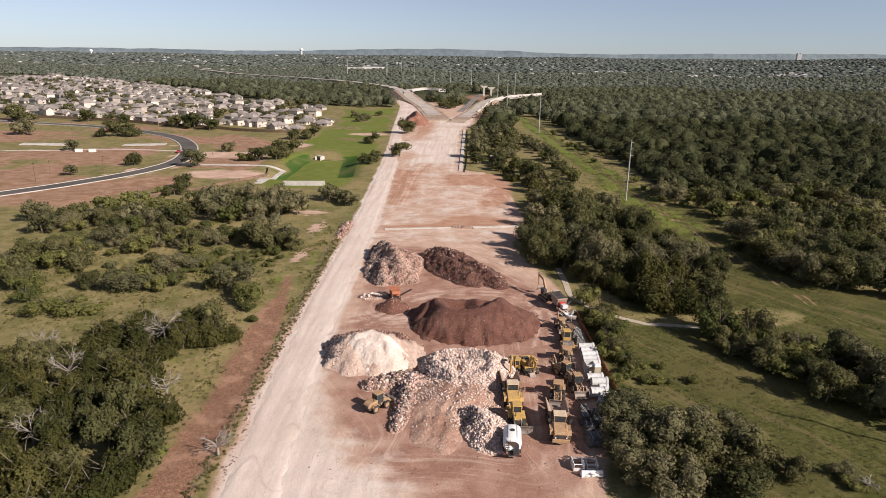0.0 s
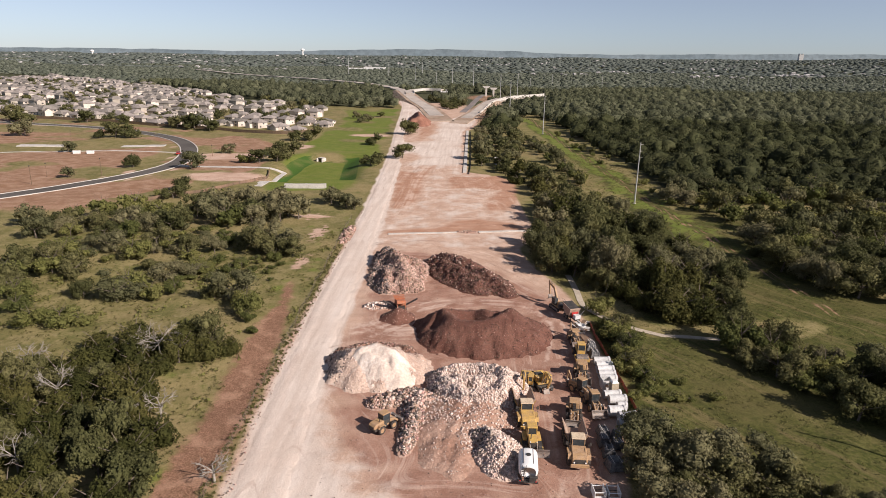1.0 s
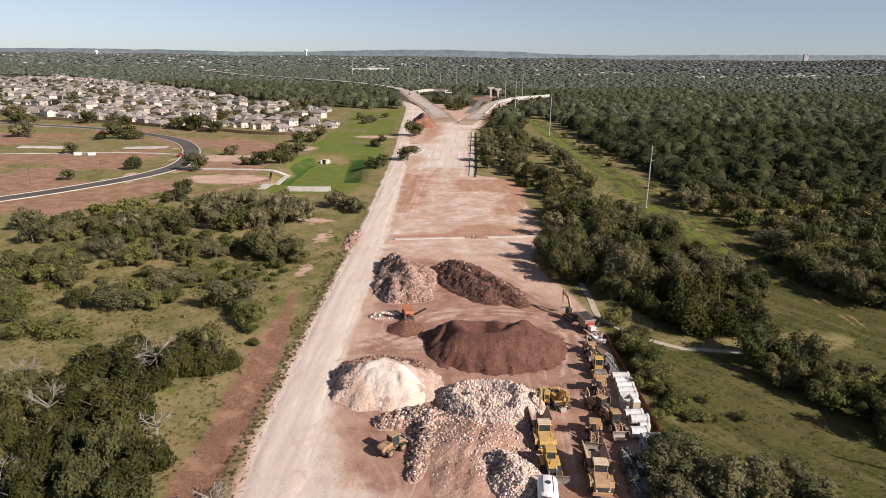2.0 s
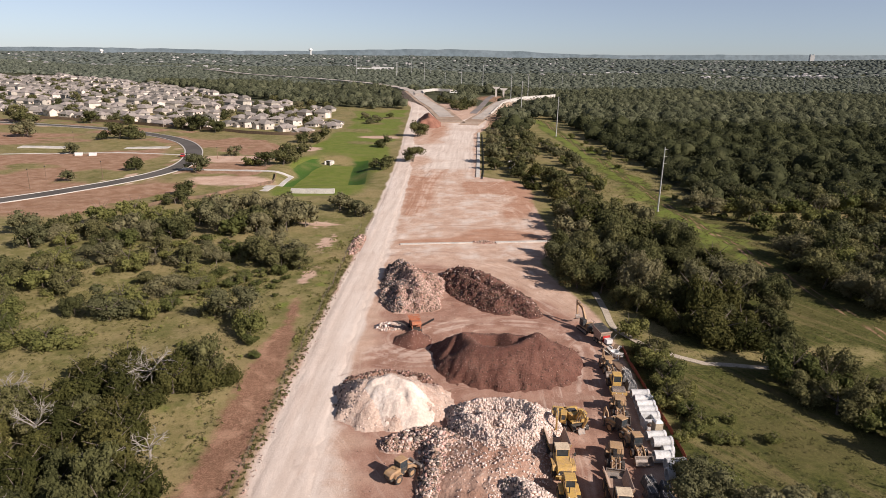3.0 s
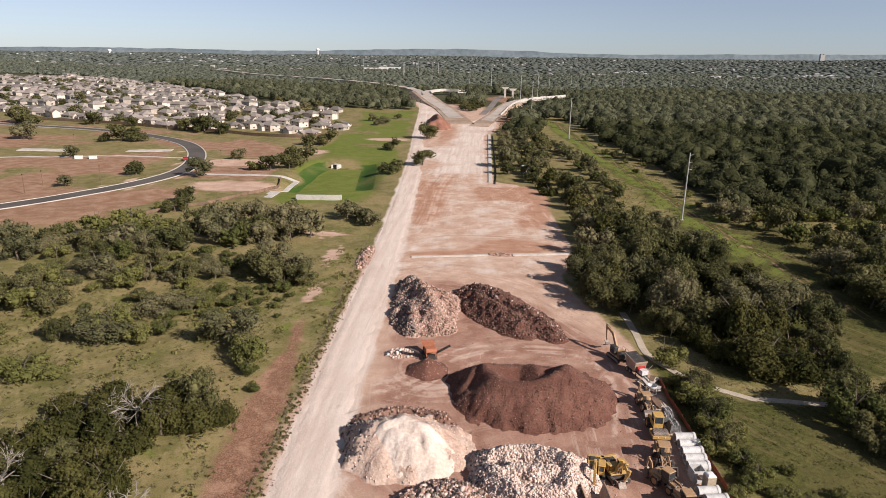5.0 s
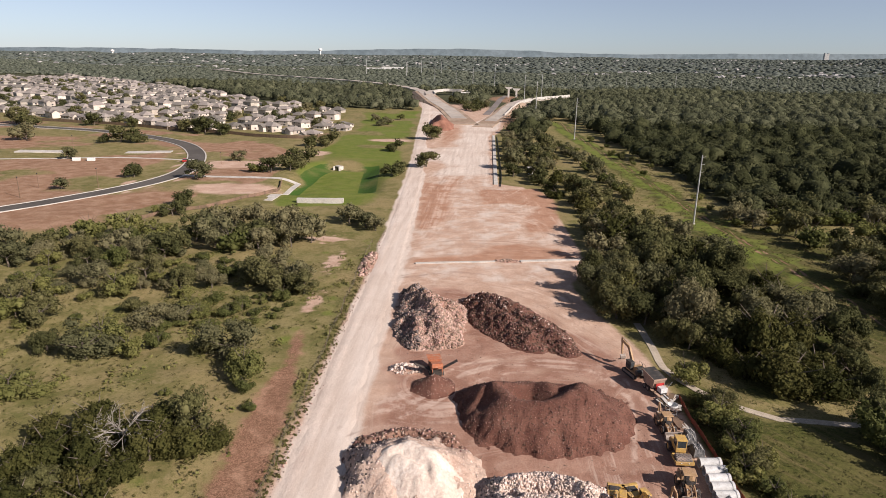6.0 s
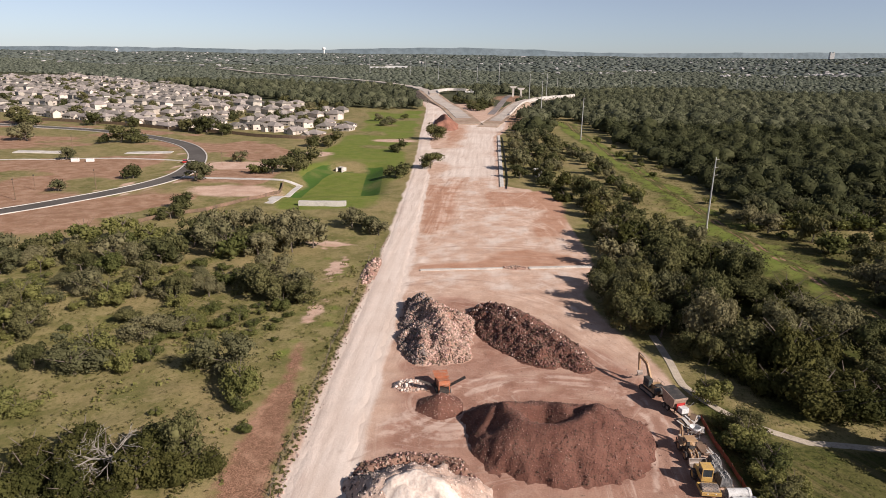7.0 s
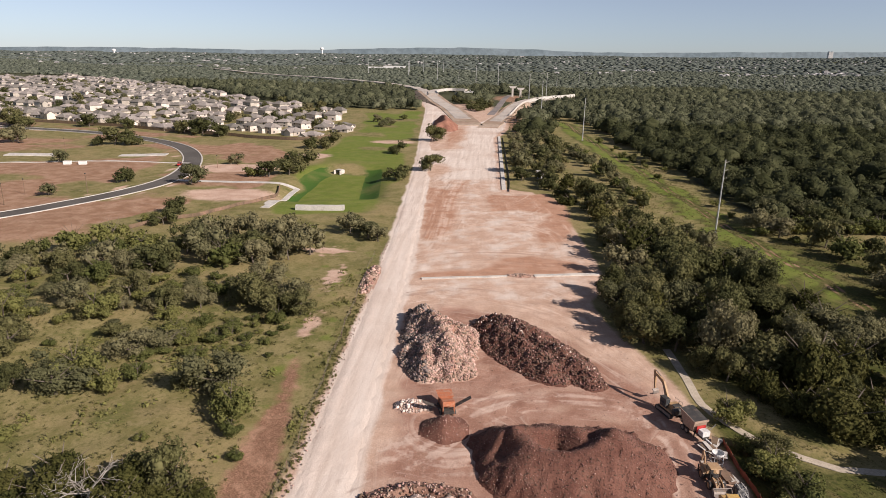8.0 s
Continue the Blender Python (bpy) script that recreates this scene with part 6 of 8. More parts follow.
def dump_truck(m, paint, label):
    t = thing("articulated_dump_truck", m @ Matrix.Diagonal((0.9, 0.82, 0.9, 1)), label, "dump truck", "dump trucks")
    part("frame", Shape().box(0, -1.2, 0.75, 0.9, 7.6, 0.45).box(0, 3.2, 0.75, 1.1, 2.4, 0.5), DARK, t, bevel=0.04)
    part("hood", Shape().side([(2.3, 1.15), (4.75, 1.1), (4.85, 1.75), (4.4, 2.05), (2.3, 2.45)], -1.0, 1.0), paint, t, bevel=0.1)
    part("grille", Shape().box(0, 4.86, 1.05, 1.5, 0.06, 0.7).box(0, 3.5, 2.17, 1.1, 1.3, 0.04, pitch=-10), DARK, t)
    part("bumper", Shape().box(0, 4.95, 0.65, 2.5, 0.25, 0.5, 0.95), paint, t, bevel=0.05)
    for u in (-1, 1):
        part("fender", Shape().side([(1.9, 1.6), (2.3, 2.05), (3.9, 2.05), (4.4, 1.5), (4.25, 1.5), (3.8, 1.93), (2.4, 1.93), (2.05, 1.55)], u * 1.05, u * 1.5), paint, t)
        mir = part("mirror_arm", Shape().rod((u * 0.95, 2.3, 2.7), (u * 1.55, 2.55, 2.8), 0.03, None, 6), DARK, t)
        part("mirror", Shape().box(u * 1.55, 2.55, 2.55, 0.28, 0.08, 0.5), DARK, mir)
        part("handrail", Shape().rod((u * 1.35, 2.2, 2.05), (u * 1.35, 2.2, 2.75), 0.025, None, 6).rod((u * 1.35, 2.2, 2.75), (u * 1.35, 3.9, 2.75), 0.025, None, 6).rod((u * 1.35, 3.9, 2.05), (u * 1.35, 3.9, 2.75), 0.025, None, 6), DARK, t)
    cab(t, 0, 1.45, 1.3, 1.75, 1.6, 2.15, paint, DUST_ROOF)
    part("exhaust", Shape().rod((0.95, 0.55, 1.6), (0.95, 0.55, 3.3), 0.09, None, 8), DARK, t)
    bed = Shape()
    w0, w1, z0, z1, y0, y1 = 0.85, 1.52, 1.35, 2.95, -4.9, 0.35
    for k in (0, 1):
        i = k * 0.09
        bed.v += [(-w0 + i, y1 - i, z0 + i), (w0 - i, y1 - i, z0 + i), (w1 - i, y1 - 0.05 - i, z1), (-w1 + i, y1 - 0.05 - i, z1),
                  (-w0 + i, y0 + 0.9, z0 + i + 0.05), (w0 - i, y0 + 0.9, z0 + i + 0.05), (w1 - i, y0, z1 - 0.35), (-w1 + i, y0, z1 - 0.35)]
    outer = [(0, 1, 5, 4), (1, 0, 3, 2), (0, 4, 7, 3), (5, 1, 2, 6)]
    bed.f += outer + [tuple(i + 8 for i in q[::-1]) for q in outer] + [(2, 3, 11, 10), (3, 7, 15, 11), (6, 2, 10, 14), (4, 5, 13, 12), (7, 4, 12, 15), (5, 6, 14, 13)]
    b = part("dump_bed", bed, DUSTY_STEEL, t, "worn open steel dump bed")
    for k in range(5):
        y = -3.6 + k * 0.9
        for u in (-1, 1):
            part("bed_rib", Shape().add([(u * (w0 + 0.02), y, z0 + 0.1), (u * (w0 + 0.02), y + 0.14, z0 + 0.1), (u * (w1 + 0.02), y + 0.14, z1 - 0.3), (u * (w1 + 0.02), y, z1 - 0.3),
                                         (u * (w0 + 0.12), y, z0 + 0.1), (u * (w0 + 0.12), y + 0.14, z0 + 0.1), (u * (w1 + 0.1), y + 0.14, z1 - 0.3), (u * (w1 + 0.1), y, z1 - 0.3)],
                                        [(0, 1, 2, 3), (7, 6, 5, 4), (0, 4, 5, 1), (3, 2, 6, 7), (0, 3, 7, 4), (1, 5, 6, 2)]), paint, b)
    lights(t, [(-0.75, 4.9, 1.35), (0.75, 4.9, 1.35)], 0.22)
    for y in (3.3, -1.5, -3.3):
        for u in (-1, 1):
            wheel(t, u * 1.18, y, 0.88, 0.62, paint)
    return t


def link(s, pts, w, d):
    """A jointed steel arm: square tubes from point to point, thick d in the middle, across w."""
    for (p, a), (q, b) in zip(zip(pts, d), zip(pts[1:], d[1:])):
        p, q = Vector(p), Vector(q)
        n = (q - p).normalized()
        side = Vector((1, 0, 0))
        up = n.cross(side).normalized()
        v = [p + side * (u * w / 2) + up * (k * a / 2) for u, k in ((-1, -1), (1, -1), (1, 1), (-1, 1))]
        v += [q + side * (u * w / 2) + up * (k * b / 2) for u, k in ((-1, -1), (1, -1), (1, 1), (-1, 1))]
        s.add(v, [(0, 1, 2, 3), (7, 6, 5, 4), (0, 4, 5, 1), (1, 5, 6, 2), (2, 6, 7, 3), (3, 7, 4, 0)])
    return s


def excavator(m, paint, label, boom, swing=0.0):
    """A crawler excavator. boom: knee, elbow and bucket points (y, z) ahead of the turntable."""
    t = thing("excavator", m @ Matrix.Scale(0.72, 4), label, "excavator", "excavators")
    for u in (-1, 1):
        track(t, u * 1.25, 4.6, 0.95, 0.6)
    part("undercarriage", Shape().box(0, 0, 0.4, 2.0, 2.2, 0.45).rod((0, 0, 0.8), (0, 0, 1.1), 0.65, None, 16), DARK, t)
    body = part("upper_body", Shape().box(0, -0.6, 1.1, 2.75, 3.6, 0.28).box(0.35, -0.9, 1.38, 2.0, 2.0, 0.85, 0.96), paint, t, bevel=0.05)
    part("counterweight", Shape().side([(-3.0, 1.15), (-2.1, 1.1), (-2.1, 2.3), (-2.75, 2.3), (-3.05, 2.0)], -1.36, 1.36), DARK if paint is not YELLOW else paint, body, bevel=0.08)
    part("engine_cover", Shape().box(0.2, -1.5, 2.24, 1.7, 1.1, 0.14, 0.95), DARK, body, bevel=0.03)
    part("exhaust", Shape().rod((0.9, -1.2, 2.2), (0.9, -1.2, 2.9), 0.07, None, 8), DARK, body)
    part("handrail", Shape().rod((1.3, -1.7, 2.2), (1.3, -1.7, 2.8), 0.025, None, 6).rod((1.3, -1.7, 2.8), (1.3, 0.4, 2.8), 0.025, None, 6).rod((1.3, 0.4, 1.4), (1.3, 0.4, 2.8), 0.025, None, 6), DARK, body)
    cab(t, -0.85, 0.55, 1.38, 1.0, 1.75, 1.75, paint if paint is YELLOW else DARK)
    (ky, kz), (ey, ez), (by, bz) = boom
    root, knee, elbow, tip = (0.25, 0.7, 1.75), (0.25, ky, kz), (0.25, ey, ez), (0.25, by, bz)
    part("boom", link(Shape(), (root, knee, elbow), 0.42, (0.45, 0.75, 0.42)), paint, t, bevel=0.03)
    part("stick", link(Shape(), (tuple(Vector(elbow) + (Vector(elbow) - Vector(tip)).normalized() * 0.7), elbow, tip), 0.34, (0.3, 0.62, 0.3)), paint, t, bevel=0.03)
    part("boom_cylinder", Shape().rod((0.0, 1.1, 1.3), (0.0, ky * 0.85, kz * 0.85), 0.09, None, 8).rod((0.5, 1.1, 1.3), (0.5, ky * 0.85, kz * 0.85), 0.09, None, 8), STEEL, t)
    mid = Vector(knee).lerp(Vector(elbow), 0.35) + Vector((0, 0, 0.5))
    part("stick_cylinder", Shape().rod(mid, Vector(elbow) + (Vector(elbow) - Vector(tip)).normalized() * 0.6, 0.08, None, 8), STEEL, t)
    d = Vector((0, by - ey, bz - ez)).normalized()
    back = Vector((0, -d.z, d.y)) * (-1 if by > ey else 1)
    prof = [Vector((0, by, bz)) + d * a + back * b for a, b in ((0, -0.1), (0.35, -0.45), (0.95, -0.45), (1.25, 0.05), (1.3, 0.6), (1.2, 0.6), (1.05, 0.1), (0.75, -0.25), (0.4, -0.25), (0.1, 0.1))]
    bk = part("bucket", Shape().side([(p.y, p.z) for p in prof], -0.4, 0.9), STEEL, t, bevel=0.02)
    for k in range(5):
        p = prof[4]
        part("tooth", Shape().box(-0.32 + 0.285 * k, p.y, p.z - 0.08, 0.11, 0.3, 0.1, 0.5), STEEL, bk)
    return t


def loader(m, paint, label, bucket_z=0.15, canopy=False, hoe=False, big=1.0, name="wheel_loader"):
    """A wheel loader, or with hoe a backhoe loader with a digging arm at its rear."""
    t = thing(name, m @ Matrix.Scale(big * 0.86, 4), label, "loader", "loaders")
    part("rear_frame", Shape().box(0, -1.3, 0.7, 1.5, 2.9, 0.6), DARK, t, bevel=0.05)
    part("hood", Shape().side([(-2.9, 1.2), (-0.6, 1.2), (-0.6, 2.25), (-2.5, 2.05), (-2.95, 1.7)], -0.8, 0.8), paint, t, bevel=0.08)
    part("grille", Shape().box(0, -2.97, 1.1, 1.2, 0.06, 0.6), DARK, t)
    part("front_frame", Shape().box(0, 1.25, 0.7, 1.0, 1.9, 0.75, 0.8), paint, t, bevel=0.05)
    if canopy:
        r = part("canopy", Shape().box(0, -0.1, 3.05, 1.9, 1.9, 0.12, 0.95), paint, t, "flat tan canopy roof", bevel=0.04)
        for u in (-1, 1):
            for v in (-0.85, 0.65):
                part("canopy_post", Shape().box(u * 0.75, v, 1.3, 0.09, 0.09, 1.78), DARK, r)
        part("seat", Shape().box(0, -0.3, 1.3, 0.55, 0.5, 0.35).box(0, -0.55, 1.6, 0.55, 0.14, 0.65), DARK, t, bevel=0.03)
        part("console", Shape().box(0, 0.45, 1.3, 0.7, 0.3, 0.75, 0.7).rod((0, 0.3, 2.0), (0, 0.05, 2.2), 0.03, None, 6), DARK, t)
    else:
        cab(t, 0, 0.0, 1.3, 1.45, 1.55, 2.05, DARK, paint)
    for u in (-1, 1):
        part("fender", Shape().side([(-2.3, 1.35), (-2.0, 1.75), (-0.9, 1.75), (-0.6, 1.35), (-0.75, 1.3), (-1.0, 1.64), (-1.9, 1.64), (-2.15, 1.3)], u * 0.85, u * 1.3), paint, t)
        part("lift_arm", link(Shape(), ((u * 0.55, 0.9, 1.75), (u * 0.55, 2.0, 1.45), (u * 0.55, 2.95, bucket_z + 0.35)), 0.16, (0.3, 0.42, 0.28)), paint, t, bevel=0.02)
        part("lift_cylinder", Shape().rod((u * 0.32, 1.0, 1.0), (u * 0.45, 2.1, 1.25), 0.07, None, 8), STEEL, t)
        wheel(t, u * 1.05, 1.3, 0.74, 0.52, paint)
        wheel(t, u * 1.05, -1.45, 0.74 if not hoe else 0.8, 0.52, paint)
    z = bucket_z
    b = part("bucket", Shape().side([(2.9, z + 0.15), (3.1, z), (4.1, z), (4.1, z + 0.05), (3.2, z + 0.1), (3.0, z + 0.4), (3.0, z + 0.85), (3.25, z + 1.1), (3.2, z + 1.16), (2.9, z + 0.95)], -1.4, 1.4), STEEL, t)
    for u in (-1, 1):
        part("bucket_side", Shape().side([(2.95, z + 0.1), (3.1, z + 0.02), (4.05, z + 0.02), (3.3, z + 1.1), (2.95, z + 0.9)], u * 1.36, u * 1.42), STEEL, b)
    part("bucket_cylinder", Shape().rod((0, 1.4, 1.7), (0, 2.9, z + 0.8), 0.08, None, 8), STEEL, t)
    lights(t, [(-0.6, 2.2, 1.9), (0.6, 2.2, 1.9)], 0.16)
    part("exhaust", Shape().rod((0.45, -1.4, 2.1), (0.45, -1.4, 2.75), 0.06, None, 8), DARK, t)
    if hoe:
        part("hoe_boom", link(Shape(), ((0, -2.9, 1.1), (0, -3.3, 2.6), (0, -3.9, 3.2)), 0.24, (0.3, 0.42, 0.28)), paint, t, bevel=0.02)
        part("hoe_stick", link(Shape(), ((0, -3.7, 3.4), (0, -3.95, 3.1), (0, -4.1, 1.3)), 0.2, (0.2, 0.36, 0.22)), paint, t, bevel=0.02)
        part("hoe_bucket", Shape().side([(-4.2, 1.4), (-3.9, 1.4), (-3.5, 1.0), (-3.6, 0.6), (-4.1, 0.75), (-4.3, 1.0)], -0.3, 0.3), STEEL, t, bevel=0.02)
        for u in (-1, 1):
            part("stabiliser", Shape().box(u * 1.0, -2.9, 0.5, 0.16, 0.2, 1.0).box(u * 1.0, -2.9, 0.35, 0.45, 0.4, 0.08), DARK, t)
    return t


def dozer(m, paint, label, blade_w=4.2):
    t = thing("bulldozer", m @ Matrix.Scale(0.88, 4), label, "bulldozer")
    for u in (-1, 1):
        track(t, u * 1.05, 3.5, 1.0, 0.55)
    part("body", Shape().box(0, -0.4, 0.6, 1.5, 3.0, 0.8), DARK, t, bevel=0.05)
    part("hood", Shape().side([(0.3, 1.3), (2.0, 1.25), (2.05, 1.95), (0.3, 2.15)], -0.6, 0.6), paint, t, bevel=0.06)
    part("grille", Shape().box(0, 2.08, 1.2, 1.0, 0.05, 0.7), DARK, t)
    for u in (-1, 1):
        part("fender", Shape().box(u * 1.0, -0.6, 1.15, 0.6, 2.0, 0.35, 0.95), paint, t, bevel=0.05)
        part("push_arm", Shape().box(u * 1.45, 0.9, 0.45, 0.16, 3.0, 0.22), paint, t)
        part("lift_cylinder", Shape().rod((u * 0.5, 1.9, 1.9), (u * 0.5, 2.5, 1.0), 0.07, None, 8), STEEL, t)
    cab(t, 0, -0.6, 1.4, 1.35, 1.45, 1.75, paint)
    part("fuel_tank", Shape().box(0, -2.0, 1.2, 1.5, 0.6, 1.0, 0.95), paint, t, bevel=0.06)
    part("exhaust", Shape().rod((0.3, 1.2, 2.0), (0.3, 1.2, 2.9), 0.07, None, 8), DARK, t)
    part("blade", Shape().side([(2.55, 0.1), (2.75, 0.05), (2.62, 0.5), (2.62, 0.9), (2.8, 1.3), (2.7, 1.32), (2.5, 0.9), (2.48, 0.5)], -blade_w / 2, blade_w / 2), STEEL, t, "long worn steel blade")
    lights(t, [(-0.45, 2.05, 2.05), (0.45, 2.05, 2.05)])
    return t


def roller(m, label):
    t = thing("soil_compactor", m @ Matrix.Scale(0.88, 4), label, "roller")
    d = part("drum", Shape().rod((-1.05, 1.7, 0.78), (1.05, 1.7, 0.78), 0.72, None, 28), STEEL, t)
    pads = Shape()
    for a in range(14):
        for b in range(8):
            g = 6.2832 * (a + 0.5 * (b % 2)) / 14
            c, r = Vector((-0.9 + b * 0.257, 1.7, 0.78)), Vector((0, math.cos(g), math.sin(g)))
            pads.rod(c + r * 0.7, c + r * 0.82, 0.09, 0.07, 5)
    part("pad_ring", pads, STEEL, d)
    part("drum_frame", Shape().box(0, 2.65, 0.55, 2.5, 0.2, 0.5).box(0, 0.7, 0.55, 2.5, 0.25, 0.5).box(-1.2, 1.7, 0.6, 0.14, 2.0, 0.4).box(1.2, 1.7, 0.6, 0.14, 2.0, 0.4), YELLOW, t, bevel=0.04)
    part("hood", Shape().side([(-2.6, 0.9), (-0.9, 0.9), (-0.9, 1.95), (-2.3, 1.8), (-2.65, 1.5)], -0.75, 0.75), YELLOW, t, bevel=0.08)
    part("chassis", Shape().box(0, -1.0, 0.6, 1.3, 3.0, 0.5), DARK, t)
    cab(t, 0, -0.15, 1.1, 1.4, 1.45, 1.9, YELLOW)
    for u in (-1, 1):
        wheel(t, u * 0.92, -1.5, 0.74, 0.55, YELLOW)
    lights(t, [(-0.5, 2.76, 0.9), (0.5, 2.76, 0.9)])
    return t


def tank_trailer(m):
    t = thing("water_tank_trailer", m, "white water tank trailer with a ladder at its rear", "trailer")
    part("chassis", Shape().box(0, 0, 0.7, 0.9, 4.4, 0.25), DARK, t)
    s, n = Shape(), 20
    rings = ((-2.0, 0.75), (-1.85, 0.93), (-1.5, 1.0), (1.3, 1.0), (1.65, 0.93), (1.8, 0.75))
    s.v = [(1.12 * q * math.copysign(abs(math.cos(6.2832 * k / n)) ** 0.75, math.cos(6.2832 * k / n)), y, 1.7 + 0.85 * q * math.copysign(abs(math.sin(6.2832 * k / n)) ** 0.75, math.sin(6.2832 * k / n))) for y, q in rings for k in range(n)]
    s.f = [(a * n + k, a * n + (k + 1) % n, (a + 1) * n + (k + 1) % n, (a + 1) * n + k) for a in range(5) for k in range(n)] + [tuple(range(n)), tuple(range(6 * n - 1, 5 * n - 1, -1))]
    tank = part("tank", s, WHITE, t, "smooth white oval water tank", smooth=True)
    part("hatch", Shape().rod((0, 0.2, 2.5), (0, 0.2, 2.62), 0.28, None, 14), DARK, tank)
    part("walkway", Shape().box(-0.55, 0.0, 2.45, 0.06, 2.8, 0.1).box(0.55, 0.0, 2.45, 0.06, 2.8, 0.1), STEEL, tank)
    lad = part("ladder", Shape().box(-0.75, -2.1, 0.8, 0.05, 0.05, 1.9).box(-0.3, -2.1, 0.8, 0.05, 0.05, 1.9), DARK, t)
    for k in range(6):
        part("rung", Shape().box(-0.52, -2.1, 0.95 + 0.3 * k, 0.45, 0.04, 0.04), DARK, lad)
    part("spray_bar", Shape().rod((-1.15, -2.35, 0.7), (1.15, -2.35, 0.7), 0.06, None, 8).box(0, -2.2, 0.55, 2.2, 0.25, 0.12), DARK, t)
    part("pump_box", Shape().box(0.5, -2.2, 0.8, 0.8, 0.4, 0.6), DARK, t, bevel=0.03)
    part("drawbar", Shape().box(0, 2.8, 0.6, 0.16, 1.6, 0.16).box(0, 3.4, 0, 0.1, 0.1, 0.6), DARK, t)
    for u in (-1, 1):
        for y in (-0.6, 0.55):
            wheel(t, u * 0.95, y, 0.5, 0.38, WHITE)
        part("mudguard", Shape().box(u * 0.95, 0, 1.04, 0.45, 2.3, 0.05), DARK, t)
        part("tail_light", Shape().box(u * 0.9, -2.4, 0.8, 0.2, 0.04, 0.12), RED_PAINT, t, "red tail light")
    return t


def screener(m):
    t = thing("screening_plant", m @ Matrix.Diagonal((1.0, 0.8, 0.72, 1)), "dusty orange screening plant standing behind its gravel cone", "screener")
    for u in (-1, 1):
        track(t, u * 0.85, 3.4, 0.8, 0.4)
    part("chassis", Shape().box(0, 0, 0.75, 1.4, 5.0, 0.4), DARK, t)
    part("hopper", Shape().box(0, -1.4, 1.6, 1.3, 1.8, 1.2, 1.65, 1.4), ORANGE, t, "orange feed hopper")
    part("screen_box", Shape().box(0, 0.9, 1.9, 1.7, 2.6, 0.85, pitch=12), ORANGE, t, bevel=0.04)
    part("engine_box", Shape().box(0, 0.2, 1.15, 1.7, 1.6, 0.75), ORANGE, t, bevel=0.05)
    for u in (-1, 1):
        c = part("conveyor", link(Shape(), ((u * 0.9, 0.6, 1.0), (u * 3.2, 0.6, 2.6)), 0.2, (0.2, 0.2)), DARK, t)
        part("conveyor_belt", Shape().add([(u * 0.9, 0.15, 1.12), (u * 3.3, 0.15, 2.75), (u * 3.3, 1.05, 2.75), (u * 0.9, 1.05, 1.12), (u * 0.9, 0.15, 1.05), (u * 3.3, 0.15, 2.68), (u * 3.3, 1.05, 2.68), (u * 0.9, 1.05, 1.05)],
                                         [(0, 1, 2, 3), (7, 6, 5, 4), (0, 4, 5, 1), (1, 5, 6, 2), (2, 6, 7, 3), (3, 7, 4, 0)]), RUBBER, c)
        for v in (-1.9, 1.9):
            part("leg", Shape().box(u * 0.75, v, 0.0, 0.14, 0.14, 1.9), ORANGE, t)
    return t


def hopper_trailer(m):
    t = thing("hopper_trailer", m @ Matrix.Scale(0.8, 4), "red and grey portable hopper with a raised dark bin", "hopper")
    b = part("bin", Shape().side([(-1.3, 1.3), (1.1, 1.3), (2.2, 3.5), (-1.6, 3.0)], -1.25, 1.25), DUSTY_STEEL, t, "dusty steel bin", bevel=0.05)
    part("front_plate", Shape().box(0, -1.75, 1.2, 1.6, 0.1, 1.2), RED_PAINT, t, "red painted plate")
    part("bin_cover", Shape().add([(-1.3, -1.62, 3.06), (1.3, -1.62, 3.06), (1.3, 2.28, 3.6), (-1.3, 2.28, 3.6), (-1.3, -1.62, 3.0), (1.3, -1.62, 3.0), (1.3, 2.28, 3.54), (-1.3, 2.28, 3.54)],
                                  [(0, 1, 2, 3), (7, 6, 5, 4), (0, 4, 5, 1), (1, 5, 6, 2), (2, 6, 7, 3), (3, 7, 4, 0)]), DARK, b)
    part("rim_plate", Shape().box(0, -1.66, 2.85, 2.7, 0.08, 0.35).box(-1.3, 0.3, 3.1, 0.08, 3.9, 0.3, pitch=8), DUSTY_STEEL, b)
    part("chassis", Shape().box(0, -0.4, 0.75, 1.2, 5.4, 0.3), DARK, t)
    part("drawbar", Shape().box(0, -3.6, 0.7, 0.2, 1.6, 0.2).box(0, -4.2, 0, 0.15, 0.15, 0.75), PIPE_CONCRETE, t)
    part("engine_box", Shape().box(0.1, -2.4, 1.05, 1.4, 1.2, 0.9), PIPE_CONCRETE, t, bevel=0.05)
    part("beacon_pole", Shape().rod((0.9, -2.6, 1.9), (1.6, -2.9, 3.0), 0.04, None, 6), PIPE_CONCRETE, t)
    for u in (-1, 1):
        for y in (0.3, 1.3):
            wheel(t, u * 0.95, y, 0.5, 0.35, STEEL)
        part("leg", Shape().box(u * 0.7, -1.2, 0, 0.12, 0.12, 1.3), DARK, t)
    return t


